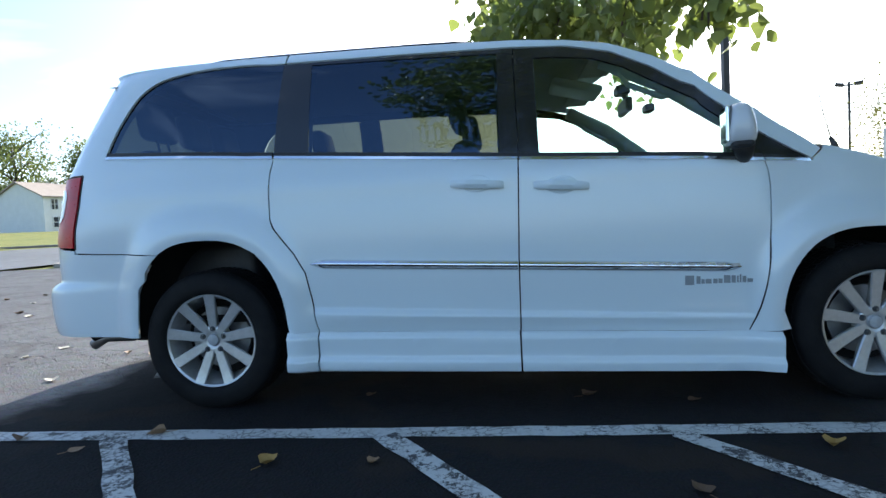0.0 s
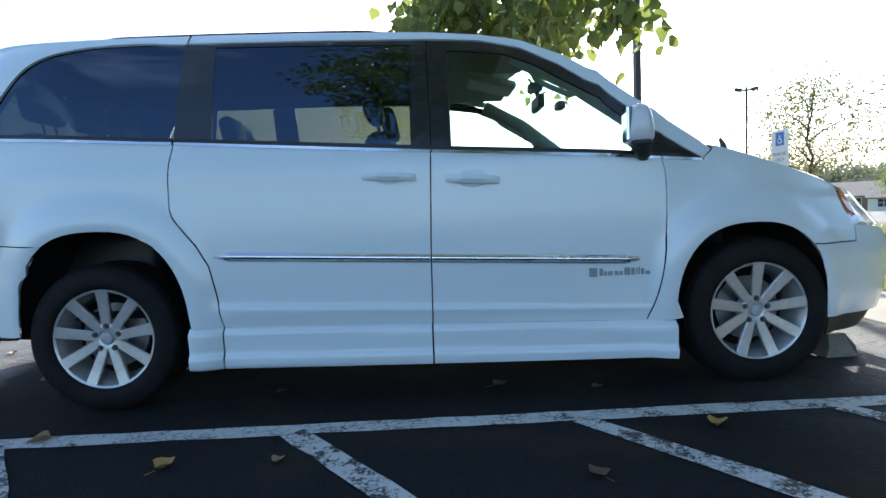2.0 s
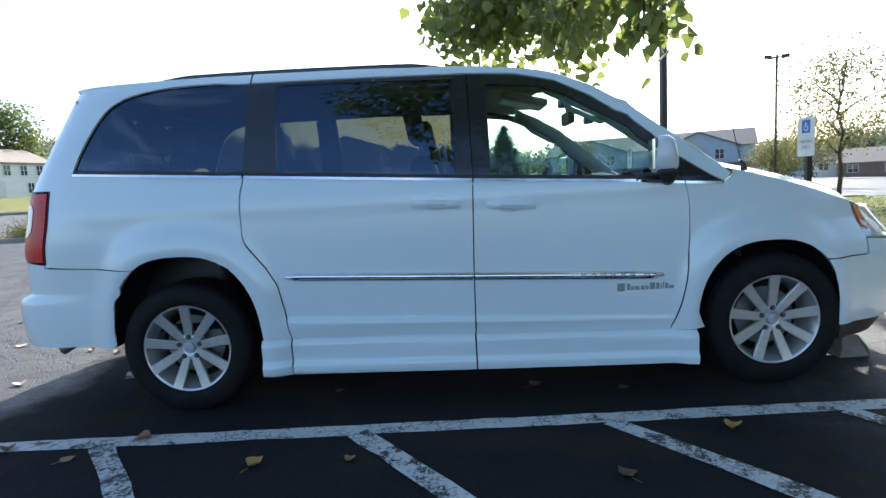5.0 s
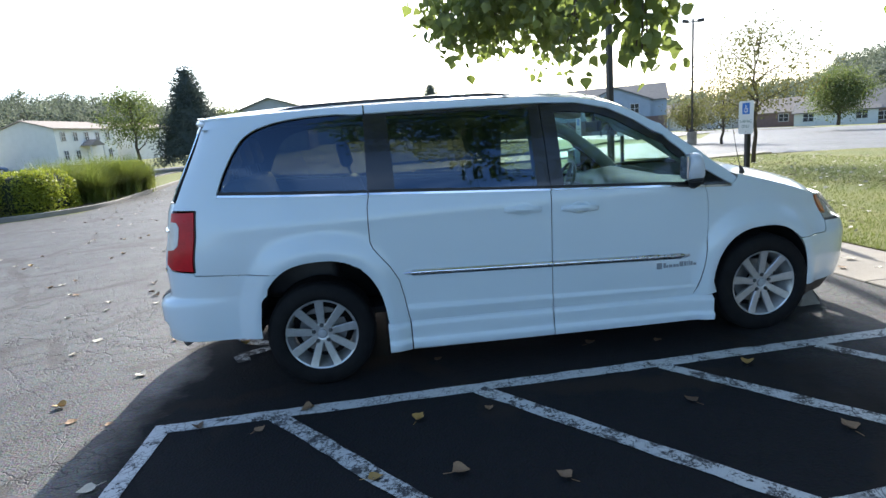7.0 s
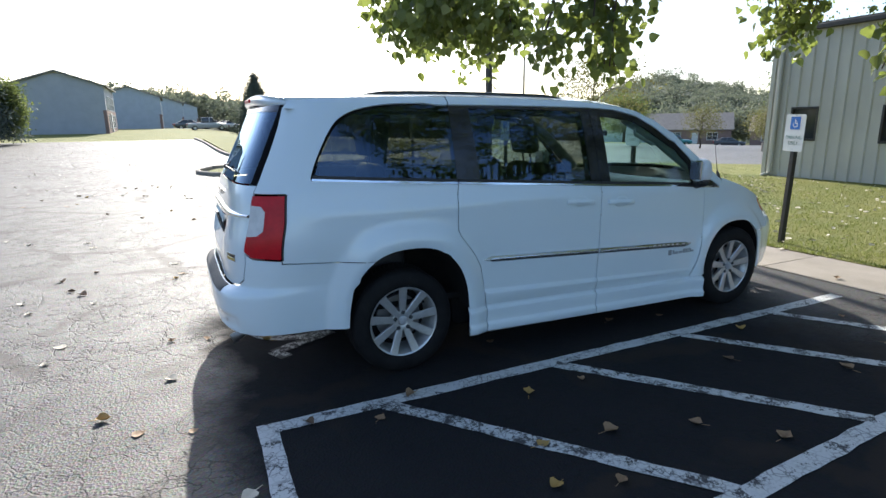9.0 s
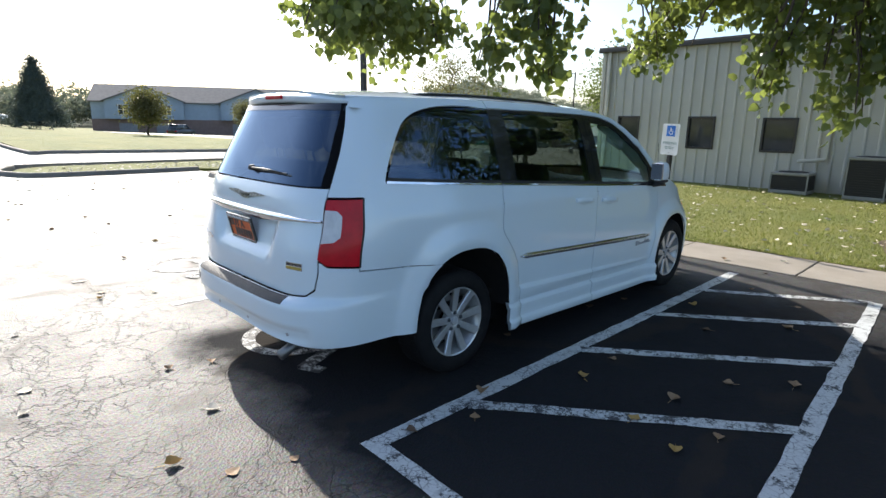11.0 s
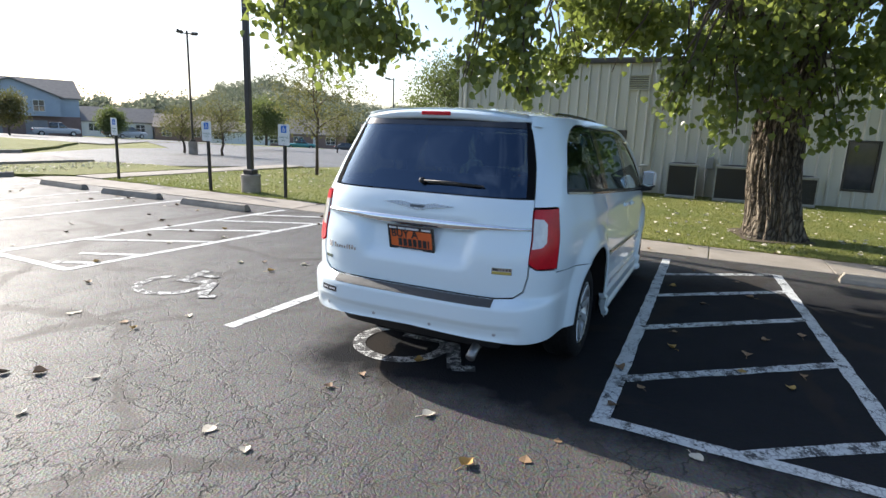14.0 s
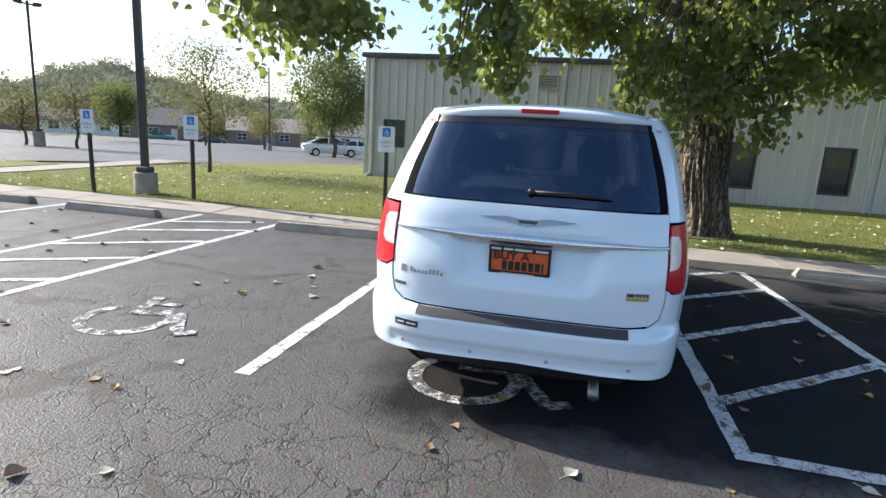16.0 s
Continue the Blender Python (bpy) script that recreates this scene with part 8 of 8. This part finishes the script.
# wooded hills all round the north and east, one mass of many leaf clumps
def woods():
    rr = np.random.default_rng(99)
    cen = []

    def trees(n, a0, a1, r0, r1, top):
        for _ in range(n):
            a = radians(rr.uniform(a0, a1))
            r = rr.uniform(r0, r1)
            x, y = r * math.cos(a), r * math.sin(a)
            h = rr.uniform(6, 11)
            k = top(math.degrees(a)) * (r - r0 * 0.85) / (r1 - r0 * 0.85)
            zb = max(ground_z(x, y), -4) + k
            w = rr.uniform(2.6, 4.6)
            m = 17
            d = rr.normal(size=(m, 3))
            d /= np.linalg.norm(d, axis=1, keepdims=True)
            d[:, 2] *= rr.uniform(0.9, 1.2)
            cen.append(d * (w, w, h * 0.42) * rr.uniform(0.55, 1, (m, 1)) + (x, y, zb + h * 0.55))
    hill = spline([(0, 6), (20, 8), (32, 9), (38, 15), (43, 22), (47, 17), (50, 9), (54, 4), (62, 3), (75, 2), (90, 3), (105, 5), (112, 13), (118, 15), (125, 13), (140, 10)])
    trees(760, 10, 62, 190, 300, hill)
    trees(380, 62, 112, 150, 240, hill)
    trees(330, 108, 140, 140, 230, hill)
    trees(160, 20, 60, 125, 165, lambda a: 0.0)
    trees(60, 84, 95, 160, 190, lambda a: 0.5)
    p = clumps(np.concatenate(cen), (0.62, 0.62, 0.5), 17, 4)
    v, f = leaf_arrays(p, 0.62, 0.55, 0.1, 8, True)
    return link_mesh("far_woods", mesh_from("far_woods", v, f), LEAF_WOOD_HAZE)


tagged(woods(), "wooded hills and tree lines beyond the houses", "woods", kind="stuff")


def hill_mesh():
    hill = spline([(0, 6), (20, 8), (32, 9), (38, 15), (43, 22), (47, 17), (50, 9), (54, 4), (62, 3), (75, 2), (90, 3), (105, 5), (112, 13), (118, 15), (125, 13), (140, 10)])
    bm2 = bmesh.new()
    rows2 = []
    for a in range(0, 145, 4):
        r0, r1 = (165, 300) if a < 62 else (140, 240)
        rows2.append([bm2.verts.new((r * math.cos(radians(a)), r * math.sin(radians(a)), z)) for r, z in ((r0, -6), (r0 + 12, -1 + hill(a) * 0.15), ((r0 + r1) / 2, hill(a) * 0.6), (r1, hill(a) + 1), (r1 + 100, -5))])
    for q, r in zip(rows2, rows2[1:]):
        for k in range(4):
            bm2.faces.new((q[k], r[k], r[k + 1], q[k + 1]))
    bmesh.ops.recalc_face_normals(bm2, faces=bm2.faces)
    return tagged(part("hills", bm2, plain("wooded_slope", (0.04, 0.06, 0.025), (0.03, 0.045, 0.02), 0.95, 0.1, 0.5, 2), None, "", True), "dark wooded slopes", "hill", kind="structure")


hill_mesh()

# ---- small things ----
# slabs of the walk and the path
def slab(parent, x0, x1, y0, y1, z):
    bm2 = box((0, 0, 0), (x1 - x0 - 0.012, y1 - y0 - 0.012, 0.10), 0.008)
    ob = part("slab", bm2, CONCRETE, parent)
    ob.location = (x0 + 0.006, y0 + 0.006, z - 0.10 + ground_z(x0, y0))
    return ob


y, k = -20.0, 0
while y < 14.3:
    slab(walkway, 4.55, 5.55, y, y + 1.52, 0.014 + 0.003 * math.sin(k * 2.3))
    y, k = y + 1.52, k + 1
for i in range(7):
    slab(path, 5.56 + i * 1.2, 5.56 + (i + 1) * 1.2, 13.36, 14.48, 0.045)

# dry leaves on the asphalt
LEAF_DRY = [plain("dry_leaf_tan", (0.34, 0.22, 0.12), (0.22, 0.13, 0.07), 0.7, 30), plain("dry_leaf_brown", (0.15, 0.09, 0.05), (0.10, 0.06, 0.035), 0.8, 30), plain("dry_leaf_yellow", (0.48, 0.30, 0.08), (0.32, 0.20, 0.07), 0.7, 30), plain("dry_leaf_pale", (0.66, 0.60, 0.48), (0.52, 0.46, 0.36), 0.7, 30)]


def dry_leaf_mesh(seed, mat):
    r = random.Random(seed)
    out = [(0, 0), (0.10, 0.05), (0.42, 0.14), (0.50, 0.36), (0.36, 0.62), (0.16, 0.86), (0, 1.05), (-0.16, 0.84), (-0.38, 0.60), (-0.48, 0.34), (-0.40, 0.13), (-0.10, 0.05)]
    curl, fold, tw = r.uniform(0.2, 1.2), r.uniform(0.1, 0.9), r.uniform(-0.6, 0.6)
    bm2 = bmesh.new()

    def place(x, y):
        z = fold * abs(x) * 0.9 + curl * (y - 0.45) ** 2 * 0.8 + tw * x * y * 0.6
        return bm2.verts.new((x, y - 0.5, z))
    mid = [place(0, t) for t in (0.0, 0.35, 0.7, 1.05)]
    rgt = [place(*out[i]) for i in (1, 2, 3, 4, 5)]
    lft = [place(*out[i]) for i in (11, 10, 9, 8, 7)]
    for side in (rgt, lft):
        fs = [(mid[0], side[0], side[1], mid[1]), (mid[1], side[1], side[2]), (mid[1], side[2], side[3], mid[2]), (mid[2], side[3], side[4]), (mid[2], side[4], mid[3])]
        for q in fs:
            bm2.faces.new(q)
    s = bmesh.ops.create_cube(bm2, size=1)["verts"]
    for v2 in s:
        v2.co = Vector((v2.co.x * 0.03 + v2.co.y * 0.1 * tw, v2.co.y * 0.55 - 0.75, v2.co.z * 0.03 + 0.02))
    lo = min(v2.co.z for v2 in bm2.verts)
    for v2 in bm2.verts:
        v2.co.z -= lo
    bmesh.ops.recalc_face_normals(bm2, faces=bm2.faces)
    me = bpy.data.meshes.new("dry_leaf")
    bm2.to_mesh(me)
    bm2.free()
    me.materials.append(mat)
    return me


LEAVES = [dry_leaf_mesh(k, LEAF_DRY[k % 4]) for k in range(12)]
WORDS = ("curled tan dry leaf lying on asphalt", "curled brown dry leaf lying on asphalt", "yellow fallen leaf lying on asphalt", "pale bleached dry leaf lying on asphalt")


def fallen(x, y, size, turn, k, z=0.003):
    ob = new("dry_leaf", LEAVES[k % 12])
    ob.matrix_basis = pose(x, y, z, 0, 0, turn) @ Matrix.Scale(size, 4)
    return tagged(ob, WORDS[(k % 12) % 4], "leaf", "fallen leaves")


NEAR = [(0.30, -2.05, 2), (0.70, -2.10, 0), (0.95, -1.55, 0), (0.55, -1.55, 2), (-0.35, -1.42, 0), (-0.72, -1.30, 1), (2.62, -1.42, 2), (1.45, -2.55, 0), (2.05, -1.75, 1), (1.15, -2.25, 0), (2.6, -2.2, 0), (-0.75, 0.07, 2), (-1.15, 0.30, 0), (-1.4, -0.35, 3), (-1.75, -0.75, 2), (-2.2, 0.30, 3), (-2.15, 0.62, 3), (-2.05, 1.75, 3), (-2.3, 2.3, 1), (-1.35, 2.35, 2), (-1.30, 2.55, 0), (-0.75, 3.9, 0), (-1.1, -1.8, 3), (-1.3, -1.1, 0), (-1.85, -1.5, 3), (-1.5, -2.2, 2), (-1.9, -1.9, 3), (2.3, -0.9, 1), (0.75, -0.75, 1), (1.85, -0.8, 1), (3.6, -1.6, 0), (3.3, -2.1, 0), (-0.1, -1.25, 0), (0.15, -2.35, 2), (0.45, -2.45, 0), (4.4, -1.5, 1), (4.9, -1.1, 1), (5.0, 0.1, 3)]
lr = random.Random(5)
for x, y, k in NEAR:
    fallen(x, y, lr.uniform(0.05, 0.085), lr.uniform(0, 360), k + 4 * lr.randrange(3), 0.004)
for i in range(150):
    x, y = lr.uniform(-7.5, 4.3), lr.uniform(1.5, 13.5)
    fallen(x, y, lr.uniform(0.06, 0.10), lr.uniform(0, 360), lr.choice((0, 1, 1, 3, 3, 3, 2)) + 4 * lr.randrange(3))
for i in range(40):
    x, y = lr.uniform(-6.5, -1.4), lr.uniform(-3.5, 6)
    fallen(x, y, lr.uniform(0.06, 0.10), lr.uniform(0, 360), lr.choice((0, 1, 3, 3)) + 4 * lr.randrange(3))
for i in range(16):
    fallen(lr.uniform(4.6, 5.5), lr.uniform(-4, 6), lr.uniform(0.06, 0.10), lr.uniform(0, 360), lr.choice((0, 1, 3)) + 4 * lr.randrange(3), 0.022)

# leaves strewn over the lawns, lying nearly flat
def flat_leaves(at):
    v2, f2 = leaf_arrays(at * 0, 0.085, 0.075, 0.0, 77)
    v2 = v2 * (1, 1, 0.35)
    return v2 + np.repeat(at, 6, axis=0), f2


n = 1000
lx, ly = rng.uniform(5.6, 13.8, n), rng.uniform(-9, 13.2, n)
lz = np.full(n, 0.055)
q = np.stack([lx, ly, lz], 1)
m2 = 350
q2 = np.stack([rng.uniform(0.3, 9.6, m2), rng.uniform(15.8, 18.6, m2), np.full(m2, 0.09)], 1)
m3 = 160
q3 = np.stack([rng.uniform(-9.0, 0, m3), rng.uniform(12, 34, m3), np.full(m3, 0.02)], 1)
q3[:, 2] += np.array([ground_z(a, b) for a, b in q3[:, :2]])
v, f = flat_leaves(np.concatenate([q, q2, q3]))
tagged(link_mesh("leaf_litter", mesh_from("leaf_litter", v, f), LEAF_DRY[3]), "pale dry leaves strewn over the grass", "leaves", kind="stuff")
# bare soil at the foot of the tree
tagged(sheet("bare_soil", [(TX + (0.72 + 0.12 * math.sin(3 * a)) * math.cos(a), TY + (0.76 + 0.2 * math.sin(2 * a + 1)) * math.sin(a)) for a in [2 * math.pi * k / 28 for k in range(28)]], SOIL, 0.035), "bare brown soil round the trunk", "soil", kind="structure")
